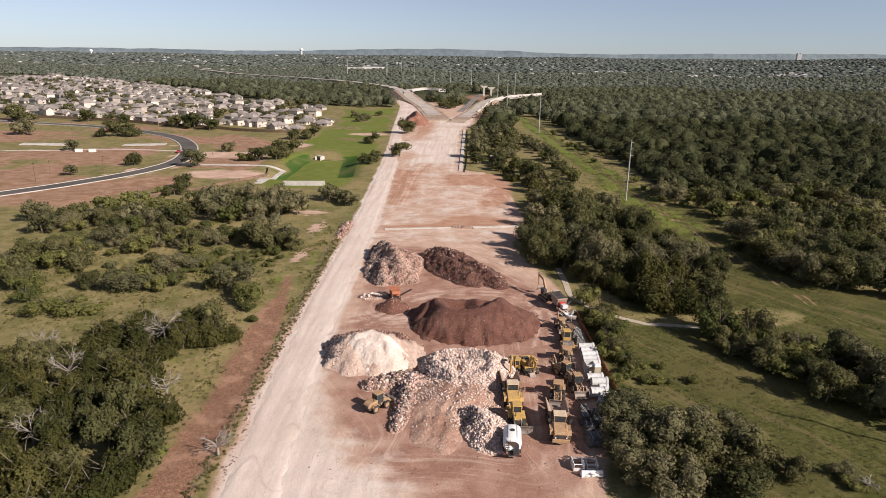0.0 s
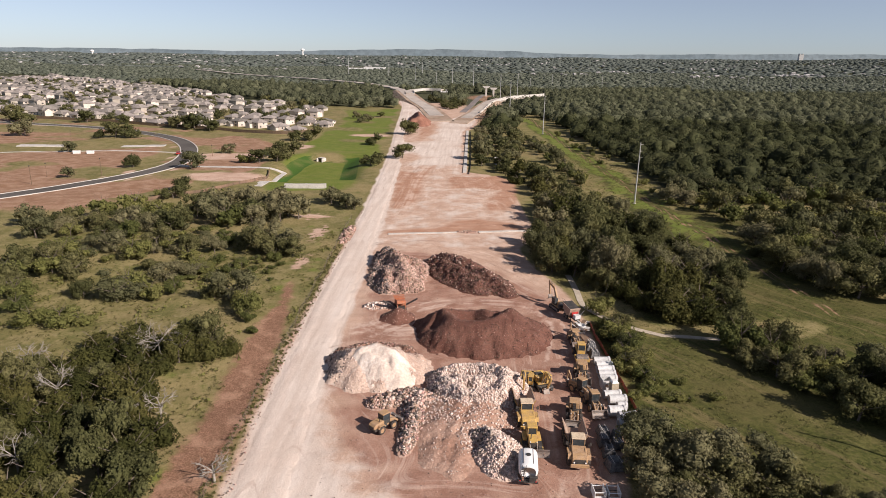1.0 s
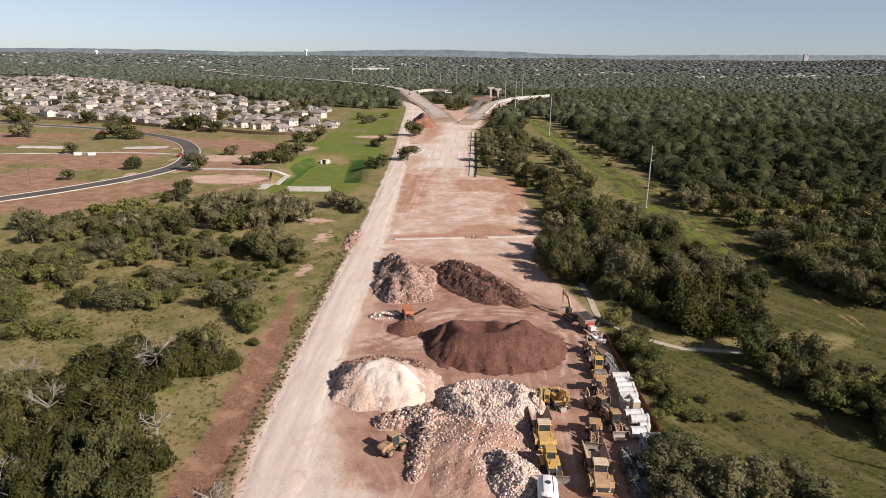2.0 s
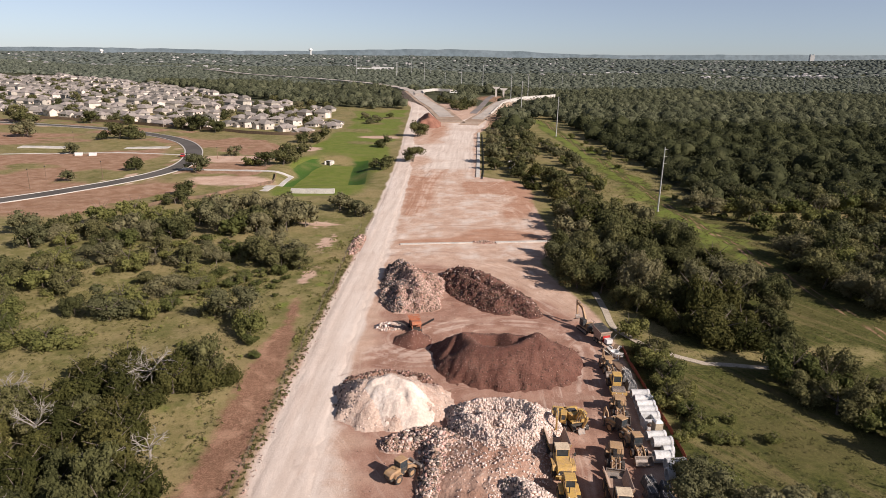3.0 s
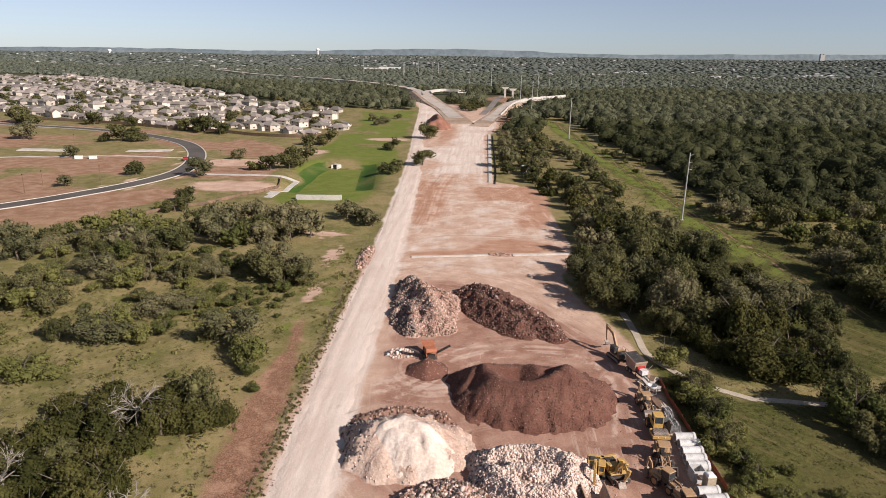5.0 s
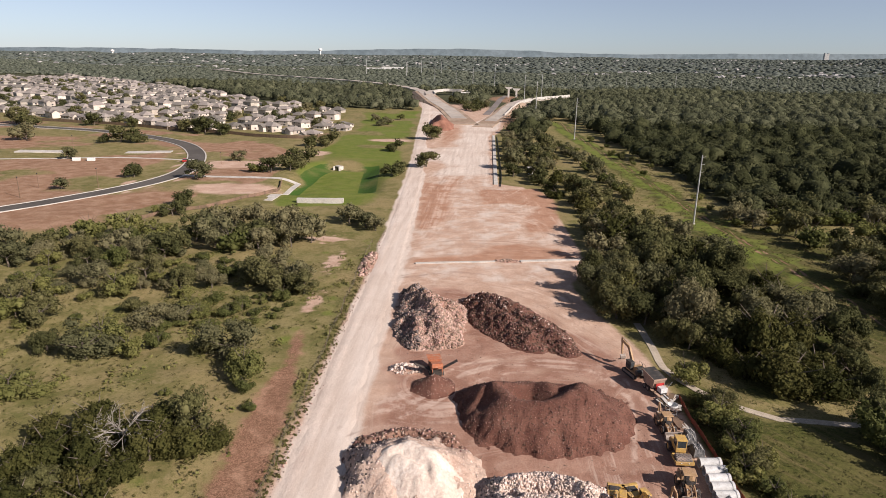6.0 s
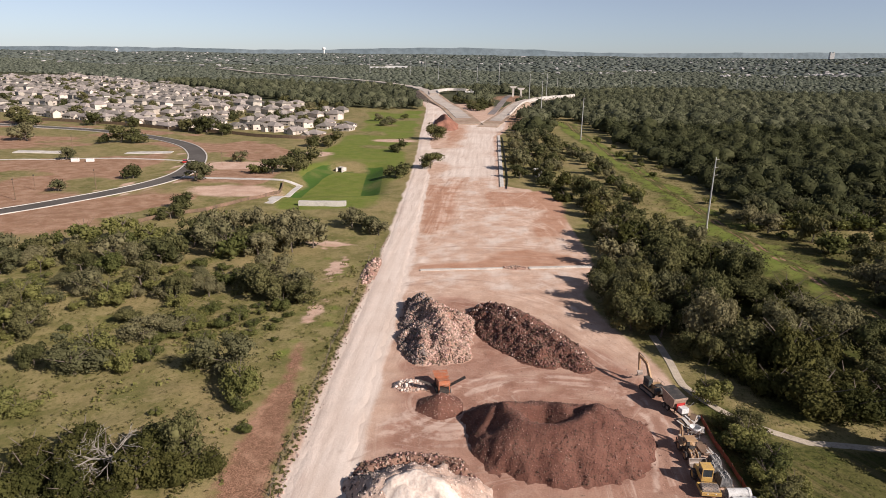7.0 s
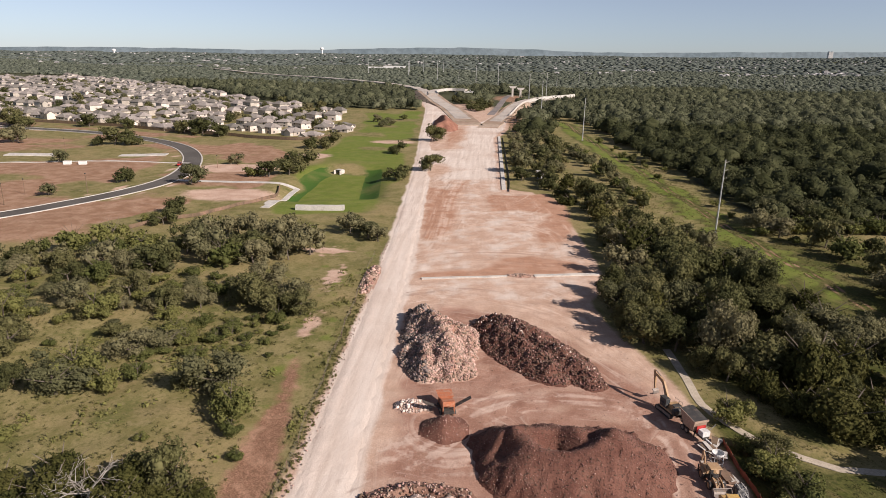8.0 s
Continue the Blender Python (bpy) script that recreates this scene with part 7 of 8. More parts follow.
def mixer_stand(m):
    t = thing("cone_hopper", m @ Matrix.Scale(0.75, 4), "pale steel cone hopper on thin legs", "hopper")
    s, n = Shape(), 18
    for r, z in ((0.25, 1.0), (0.95, 1.9), (0.95, 2.2), (0.9, 2.2), (0.9, 1.92), (0.2, 1.05)):
        s.v += [(r * math.cos(6.2832 * k / n), r * math.sin(6.2832 * k / n), z) for k in range(n)]
    s.f = [(a * n + k, a * n + (k + 1) % n, (a + 1) * n + (k + 1) % n, (a + 1) * n + k) for a in range(5) for k in range(n)]
    part("cone", s, PIPE_CONCRETE, t)
    for k in range(4):
        g = 6.2832 * (k + 0.5) / 4
        part("leg", Shape().rod((1.0 * math.cos(g), 1.0 * math.sin(g), 0), (0.92 * math.cos(g), 0.92 * math.sin(g), 2.0), 0.05, None, 6), PIPE_CONCRETE, t)
    part("brace", Shape().pipe((0, 0, 0.55), (0, 0, 0.62), 1.0, 0.06, 18), PIPE_CONCRETE, t)
    part("chute", Shape().rod((0, 0, 1.0), (-1.3, 1.0, 1.5), 0.09, None, 8), DARK, t)


E_ = excavator
DUST_ROOF = varied("dusty_cab_roof", (0.60, 0.48, 0.33), (0.50, 0.39, 0.27), 0.8, 4, 0.8)
dump_truck(pose(6.6, 82.2, 0.1, 0, 0, 183), YELLOW, "yellow articulated dump truck with an empty steel bed")
dump_truck(pose(12.2, 74.4, 0.1, 0, 0, 178), TAN, "dusty tan articulated dump truck with an empty bed")
tank_trailer(pose(5.9, 69.5, 0.1, 0, 0, 356))
dozer(pose(6.9, 75.2, 0.1, 0, 0, 181), YELLOW, "yellow bulldozer with a wide blade behind the tank trailer", 4.4)
E_(pose(7.6, 90.4, 0.1, 0, 0, 170), YELLOW, "yellow crawler excavator with its boom curled down beside the rubble", ((2.6, 4.6), (4.6, 3.9), (4.2, 1.5)))
E_(pose(9.9, 90.6, 0.1, 0, 0, 198), YELLOW, "yellow crawler excavator with its arm folded to the ground", ((2.3, 4.3), (4.2, 3.6), (3.2, 1.4)))
E_(pose(16.5, 121.6, 0.1, 0, 0, 22), TAN, "tan crawler excavator with a dark cab and its boom reaching out", ((3.0, 5.0), (5.6, 5.6), (5.2, 2.4)))
loader(pose(13.3, 82.4, 0.1, 0, 0, 172), TAN, "dusty tan wheel loader with a flat canopy", 0.2, True, big=0.95)
loader(pose(16.4, 85.0, 0.1, 0, 0, 188), TAN, "dusty tan wheel loader parked by the pipes", 0.3, False, big=0.9)
loader(pose(15.4, 89.0, 0.1, 0, 0, 215), TAN, "tan backhoe loader with a dark cab", 0.5, False, True, 0.85, "backhoe_loader")
loader(pose(16.2, 93.8, 0.1, 0, 0, 176), TAN, "tan canopy tractor loader with a dark frame", 0.4, True, False, 0.95, "tractor_loader")
roller(pose(17.2, 100.4, 0.1, 0, 0, 180), "yellow padfoot soil compactor with a cab")
loader(pose(17.2, 106.4, 0.1, 0, 0, 186), TAN, "tan backhoe loader with a flat canopy and raised arm", 0.4, True, True, 0.85, "backhoe_loader")
loader(pose(-11.9, 78.0, 0.1, 0, 0, 318), TAN, "dusty tan wheel loader digging at the edge of the rubble", 0.3, False, big=0.85)
hopper_trailer(pose(18.2, 116.8, 0.1, 0, 0, 20))
screener(pose(-14.0, 119.4, 0.1, 0, 0, 195))
mixer_stand(pose(19.0, 110.2, 0.1))


# ---- pipes, boxes and stores ----
def concrete_pipe(x, y, r, length, turn, label="pale grey concrete drainage pipe lying on the ground"):
    t = thing("concrete_pipe", pose(x, y, 0.08, 0, 0, turn), label, "pipe", "concrete pipes")
    p = part("barrel", Shape().pipe((-length / 2, 0, r), (length / 2, 0, r), r, r * 0.2, 24), PIPE_CONCRETE, t, smooth=False)
    part("bell", Shape().pipe((length / 2 - 0.25, 0, r), (length / 2 + 0.06, 0, r), r * 1.1, r * 0.25, 24), PIPE_CONCRETE, p)


for x, y, r, l, a in ((20.2, 98.6, 0.62, 2.5, 4), (20.3, 97.1, 0.62, 2.5, 3), (20.2, 95.6, 0.62, 2.5, 5), (20.1, 94.1, 0.62, 2.5, 4), (20.0, 92.6, 0.62, 2.5, 4), (19.6, 88.0, 0.6, 2.4, 8), (20.0, 86.5, 0.66, 2.4, 6), (20.3, 85.0, 0.55, 1.3, 5),
                      (19.2, 83.2, 0.75, 2.2, 4), (20.2, 81.6, 0.8, 2.3, 6), (19.9, 79.6, 0.85, 2.6, 4)):
    concrete_pipe(x, y, r, l, a)


def culvert(x, y, turn):
    t = thing("concrete_inlet_box", pose(x, y, 0.08, 0, 0, turn), "pale square concrete inlet box with a round opening", "culvert")
    s, n = Shape(), 16
    hole = [(0.42 * math.cos(6.2832 * k / n), 0.7 + 0.42 * math.sin(6.2832 * k / n)) for k in range(n)]
    for yy in (-0.75, -0.6):
        sq = [(0.75 * max(-1, min(1, 1.42 * math.cos(6.2832 * k / n))), 0.72 + 0.72 * max(-1, min(1, 1.42 * math.sin(6.2832 * k / n)))) for k in range(n)]
        s.v += [(a, yy, b) for a, b in hole] + [(a, yy, b) for a, b in sq]
    for k in range(n):
        j = (k + 1) % n
        s.f += [(k, j, n + j, n + k), (2 * n + j, 2 * n + k, 3 * n + k, 3 * n + j), (k, 2 * n + k, 2 * n + j, j), (n + k, n + j, 3 * n + j, 3 * n + k)]
    part("front_wall", s, PIPE_CONCRETE, t)
    for bx, by, sx, sy in ((-0.68, 0.08, 0.14, 1.35), (0.68, 0.08, 0.14, 1.35), (0, 0.7, 1.22, 0.14)):
        part("side_wall", Shape().box(bx, by, 0, sx, sy, 1.44), PIPE_CONCRETE, t, bevel=0.015)


culvert(19.4, 91.0, 8)


def loo(x, y, turn):
    t = thing("portable_toilet", pose(x, y, 0.08, 0, 0, turn), "tan portable toilet cabin with a white domed roof", "toilet")
    tan_plastic = varied("tan_plastic", (0.40, 0.33, 0.23), (0.34, 0.28, 0.2), 0.8, 4, 0.6)
    part("cabin", Shape().box(0, 0, 0.1, 1.1, 1.1, 1.95, 0.97), tan_plastic, t, bevel=0.04)
    d = part("door", Shape().box(0, -0.56, 0.2, 0.8, 0.04, 1.75), tan_plastic, t)
    part("door_latch", Shape().box(0.3, -0.6, 1.1, 0.1, 0.04, 0.14), WHITE, d)
    part("roof", Shape().box(0, 0, 2.05, 1.18, 1.18, 0.28, 0.6), WHITE, t, "white translucent domed roof", bevel=0.08)
    part("skid", Shape().box(-0.4, 0, 0, 0.12, 1.2, 0.1).box(0.4, 0, 0, 0.12, 1.2, 0.1), DARK, t)
    part("vent_pipe", Shape().rod((0.4, 0.4, 2.1), (0.4, 0.4, 2.55), 0.05, None, 8), WHITE, t)


loo(20.0, 88.9, 190)


def wrapped_bundle(x, y, sx, sy, sz, turn, seed):
    """A load under black plastic sheeting, tied with straps, on a pallet."""
    rs = np.random.RandomState(seed)
    t = thing("wrapped_pallet", pose(x, y, 0.08, 0, 0, turn), "stack of goods wrapped in creased black plastic on a pallet", "pallet", "wrapped pallets")
    p = part("pallet", Shape().box(0, 0, 0.1, sx, sy, 0.05), TIMBER, t)
    for k in (-1, 0, 1):
        part("runner", Shape().box(k * sx * 0.42, 0, 0, 0.1, sy, 0.1), TIMBER, p)
    n, s = 9, Shape()
    for k in range(n):
        for j in range(n):
            u, v = k / (n - 1) * 2 - 1, j / (n - 1) * 2 - 1
            edge = max(abs(u), abs(v))
            s.v.append((u * sx / 2 * 1.02, v * sy / 2 * 1.02, 0.16 + sz * (1 - 0.12 * edge ** 3) + rs.normal(scale=0.07) if edge < 0.99 else 0.16 + rs.uniform(0, 0.05)))
    s.f = [(k * n + j, (k + 1) * n + j, (k + 1) * n + j + 1, k * n + j + 1) for k in range(n - 1) for j in range(n - 1)]
    part("plastic_sheet", s, TARP, t)
    for k in (-1, 1):
        part("strap", Shape().box(k * sx * 0.22, 0, 0.16 + sz * 1.06, 0.07, sy * 0.9, 0.02), CONCRETE, t)


for k, (x, y, sx, sy, sz, a) in enumerate(((16.4, 78.2, 1.5, 1.7, 1.0, 8), (18.0, 77.6, 1.3, 1.6, 0.9, -6), (16.0, 76.1, 1.5, 1.6, 1.2, 4), (17.7, 75.7, 1.4, 1.5, 0.9, 12), (16.2, 73.9, 1.6, 1.6, 1.1, -4), (16.4, 71.4, 2.1, 2.0, 1.1, 10), (19.6, 101.2, 1.5, 1.8, 1.0, 5), (19.4, 103.2, 1.5, 1.5, 0.9, -3), (19.8, 104.9, 1.4, 1.4, 0.8, 7))):
    wrapped_bundle(x, y, sx, sy, sz, a, k)


def trench_shield(x, y, turn, group="trench shields"):
    t = thing("trench_shield", pose(x, y, 0.1, 0, 0, turn) @ Matrix.Scale(0.8, 4), "white-painted open steel trench shield with cross bars", "trench shield", group)
    for k in (-1, 1):
        part("side_panel", Shape().box(k * 0.8, 0, 0, 0.1, 2.0, 1.2), WHITE, t, bevel=0.02)
        part("spreader_bar", Shape().rod((-0.8, k * 0.8, 1.0), (0.8, k * 0.8, 1.0), 0.07, None, 8), WHITE, t)
        part("lower_bar", Shape().rod((-0.8, k * 0.8, 0.25), (0.8, k * 0.8, 0.25), 0.07, None, 8), DARK, t)
    part("end_plate", Shape().box(0, -0.95, 0, 1.5, 0.08, 0.5), WHITE, t)


trench_shield(13.5, 66.3, 4)
trench_shield(15.1, 66.3, 1)
block = thing("concrete_block", pose(14.9, 64.7, 0.08, 0, 0, 5), "white concrete barrier block on the soil", "barrier")
part("body", Shape().box(0, 0, 0, 2.6, 0.6, 0.35).box(0, 0, 0.35, 2.6, 0.4, 0.4, 0.98, 0.5), WHITE, block, bevel=0.03)


def plank_stack(x, y, turn, n, seed):
    rs = np.random.RandomState(seed)
    t = thing("timber_stack", pose(x, y, 0.08, 0, 0, turn), "loose stack of pale boards and formwork", "timber")
    for k in range(n):
        part("board", Shape().box(rs.uniform(-0.5, 0.5), rs.uniform(-0.3, 0.3), 0.06 * k, rs.uniform(0.25, 1.1), rs.uniform(1.6, 2.6), 0.055, turn=rs.uniform(-14, 14)), (CONCRETE, TIMBER, TIMBER)[k % 3], t)


plank_stack(19.0, 113.0, 20, 10, 1)
plank_stack(20.2, 114.4, -30, 8, 2)
plank_stack(19.6, 111.8, 70, 7, 3)
plank_stack(19.3, 107.8, 10, 6, 4)


def silt_fence(line, label):
    """A knee-high cloth on stakes."""
    t = thing("silt_fence", Matrix.Identity(4), label, "fence")
    fine = smooth_line(line, 1.2)
    rs = np.random.RandomState(5)
    s = Shape()
    for k, p in enumerate(fine):
        z = float(height(p.x, p.y))
        o = rs.uniform(-0.08, 0.08)
        s.v += [(p.x, p.y, z - 0.1), (p.x + o, p.y, z + 0.75 + rs.uniform(-0.1, 0.06)), (p.x + o + 0.03, p.y + 0.02, z + 0.72), (p.x + 0.04, p.y + 0.02, z - 0.1)]
        if k % 2 == 0:
            part("stake", Shape().box(p.x - 0.05, p.y, z - 0.1, 0.05, 0.05, 1.0), TIMBER, t)
    for k in range(len(fine) - 1):
        o = 4 * k
        s.f += [(o, o + 1, o + 5, o + 4), (o + 2, o + 3, o + 7, o + 6), (o + 1, o + 2, o + 6, o + 5)]
    part("cloth", s, SILT, t)


silt_fence([(21.9, 81), (22.2, 85), (22.1, 91), (21.8, 97), (21.6, 104), (21.2, 110), (21.4, 115)], "sagging red-brown silt fence along the edge of the pad")


# ---- poles, fences and walls ----
def power_pole(x, y, h, r=0.28):
    t = thing("power_pole", pose(x, y, float(height(x, y))), "tall pale steel transmission pole in the grassy easement", "power pole", "transmission poles")
    part("shaft", Shape().rod((0, 0, -0.5), (0, 0, h), r, r * 0.5, 12), GALVANISED, t)
    part("footing", Shape().rod((0, 0, -0.3), (0, 0, 0.25), r * 1.8, None, 14), CONCRETE, t)
    for k in range(3):
        part("insulator", Shape().rod((r * 0.5, 0, h - 0.6 - 2.2 * k), (r * 0.5 + 0.9, 0, h - 0.4 - 2.2 * k), 0.07, 0.05, 6), CONCRETE, t)
    part("cap", Shape().rod((0, 0, h), (0, 0, h + 0.12), r * 0.52, r * 0.3, 10), GALVANISED, t)


for x, y, h, r in ((55.6, 220, 20.5, 0.27), (47.3, 422, 24, 0.32), (35.5, 572, 28, 0.36), (55, 750, 30, 0.4), (33, 692, 30, 0.4), (72.8, 62.9, 22, 0.27), (7.4, 968, 36, 0.5), (-24, 1010, 31, 0.5), (-53, 1106, 22, 0.4), (98, 1054, 16, 0.4), (-96, 1218, 36, 0.5), (-176, 1463, 33, 0.6),
                   (-270, 1500, 40, 0.7), (-190, 1600, 30, 0.6), (-160, 1640, 32, 0.6), (-110, 1610, 30, 0.6)):
    power_pole(x, y, h, r)
for k in range(12):
    power_pole(150 + 95 * k, 1190 + 18 * k + (k % 3) * 14, 20, 0.4)


def low_wall(name, line, h, w, material, label, category="wall"):
    return ribbon(name, line, w, h, material, label, category, h + 0.3)


low_wall("retaining_wall", [(-0.9, 430), (-1.3, 380), (-1.8, 320), (-2.2, 271)], 0.35, 1.5, CONCRETE, "long pale concrete retaining wall at the edge of the fill")
low_wall("black_silt_barrier", [(1.1, 425), (0.8, 350), (0.4, 290), (-0.4, 268)], 0.6, 0.12, DARK, "black cloth barrier behind the retaining wall", "fence")
low_wall("trench_kerb", [(-22.5, 172.2), (-10, 174.5), (-4, 175.6)], 0.35, 0.7, CONCRETE, "pale concrete footing across the graded soil")
low_wall("trench_kerb_east", [(2, 176.6), (10, 178.2), (16.5, 179.4)], 0.35, 1.0, CONCRETE, "pale concrete footing across the graded soil")
heapk, top = heap("kerb_spoil", -1.0, 176.4, 3.4, 1.2, 0.6, RUBBLE_FINES, "small heap of spoil over the concrete footing", 31, 0, (), 0.25, 0.4)
rocks("broken_rock", heapk, top, spots(14, 120, 0, 0, 3.2, 1.1, 0.15, 0.5), MIXED_ROCK)
low_wall("basin_weir", [(-67.5, 232.3), (-60, 232.8), (-52.5, 233.3)], 1.5, 1.6, CONCRETE, "pale concrete weir wall of the detention basin")


def basin_inlet():
    t = thing("basin_inlet", pose(-71, 309, float(height(-71, 309)), 0, 0, -25), "white concrete inlet structure in the green basin", "culvert")
    for x, y, sx, sy in ((-1.5, 0, 0.35, 3.4), (1.5, 0, 0.35, 3.4), (0, 1.6, 2.7, 0.3)):
        part("wall", Shape().box(x, y, -0.3, sx, sy, 1.9), CONCRETE, t, bevel=0.03)
    part("lid", Shape().box(0, 0.4, 1.62, 2.6, 2.2, 0.2), CONCRETE, t, bevel=0.03)


basin_inlet()


def rail_fence(line, n, label):
    t = thing("timber_fence", Matrix.Identity(4), label, "fence")
    fine = smooth_line(line, 2.4)
    for p, q in zip(fine, fine[1:]):
        zp, zq = float(height(p.x, p.y)), float(height(q.x, q.y))
        part("post", Shape().box(p.x, p.y, zp - 0.2, 0.14, 0.14, 1.45), TIMBER, t)
        part("panel", Shape().add([(p.x, p.y, zp + 0.1), (q.x, q.y, zq + 0.1), (q.x, q.y, zq + 1.15), (p.x, p.y, zp + 1.15), (p.x + 0.06, p.y, zp + 0.1), (q.x + 0.06, q.y, zq + 0.1), (q.x + 0.06, q.y, zq + 1.15), (p.x + 0.06, p.y, zp + 1.15)],
                                  [(0, 1, 2, 3), (7, 6, 5, 4), (0, 4, 5, 1), (2, 6, 7, 3), (0, 3, 7, 4), (1, 5, 6, 2)]), TIMBER, t)


rail_fence([(-105, 204), (-96, 217), (-89, 228), (-82.5, 240), (-80.5, 253), (-83, 266)], 1, "brown weathered fence curving round the basin meadow")


def wire_fence():
    t = thing("wire_fence", Matrix.Identity(4), "thin field fence of steel posts and wire beside the haul road", "fence")
    last = None
    for k in range(26):
        y = 58 + 5.2 * k
        x = -29.6 - 0.045 * (y - 58) + 0.2 * math.sin(k * 2.1)
        z = float(height(x, y))
        part("post", Shape().box(x, y, z - 0.2, 0.07, 0.07, 1.5), TIMBER, t)
        if last:
            s = Shape()
            for h in (0.5, 0.85, 1.2):
                s.rod((last[0], last[1], last[2] + h), (x, y, z + h), 0.012, None, 4)
            part("wire", s, STEEL, t)
        last = (x, y, z)


wire_fence()


def car(m, paint, label):
    t = thing("car", m, label, "car")
    b = part("body", Shape().side([(-2.2, 0.3), (2.2, 0.3), (2.25, 0.75), (1.2, 0.92), (-1.9, 0.95), (-2.25, 0.8)], -0.88, 0.88), paint, t, bevel=0.08)
    part("cabin", Shape().side([(-1.7, 0.93), (1.0, 0.92), (0.3, 1.42), (-1.3, 1.45)], -0.75, 0.75), GLASS_DARK, b, bevel=0.06)
    part("roof", Shape().box(0, -0.5, 1.44, 1.35, 1.5, 0.05), paint, b)
    for u in (-1, 1):
        for y in (-1.35, 1.4):
            wheel(t, u * 0.8, y, 0.33, 0.22, STEEL, 14)
        part("tail_light", Shape().box(u * 0.65, -2.25, 0.65, 0.3, 0.05, 0.14), RED_PAINT, t)
        part("headlight", Shape().box(u * 0.65, 2.24, 0.6, 0.3, 0.05, 0.14), WHITE, t)


car(pose(-137.5, 303, 0.08, 0, 0, 20), RED_PAINT, "red car stopped on the bend of the asphalt road")


def slab(name, line, w, label):
    return ribbon(name, line, w, 0.35, CONCRETE, label, "slab", 0.6)


slab("concrete_slab", [(-224, 317), (-203, 321)], 6, "long pale concrete slab on the cleared lots")
slab("concrete_slab_east", [(-176, 325), (-156, 329.5)], 6, "long pale concrete slab on the cleared lots")


def utility_post(x, y, h):
    t = thing("utility_post", pose(x, y, float(height(x, y))), "thin dark utility post on the cleared lots", "post", "utility posts")
    part("shaft", Shape().rod((0, 0, -0.3), (0, 0, h), 0.12, 0.08, 8), TIMBER, t)
    part("cap", Shape().box(0, 0, h, 0.3, 0.3, 0.35), DARK, t)


for x, y, h in ((-142, 245, 6.5), (-157, 226, 6.5), (-161, 241, 5), (-120, 300, 5), (-205, 330, 6)):
    utility_post(x, y, h)


def service_box(x, y):
    t = thing("service_box", pose(x, y, float(height(x, y)), 0, 0, 12), "white utility cabinet beside the unfinished street", "cabinet")
    part("cabinet", Shape().box(0, 0, 0, 3.0, 1.4, 1.4), WHITE, t, bevel=0.04)
    part("lid", Shape().box(0, 0, 1.4, 3.1, 1.5, 0.1), CONCRETE, t)


service_box(-184, 299)
service_box(-178, 300)


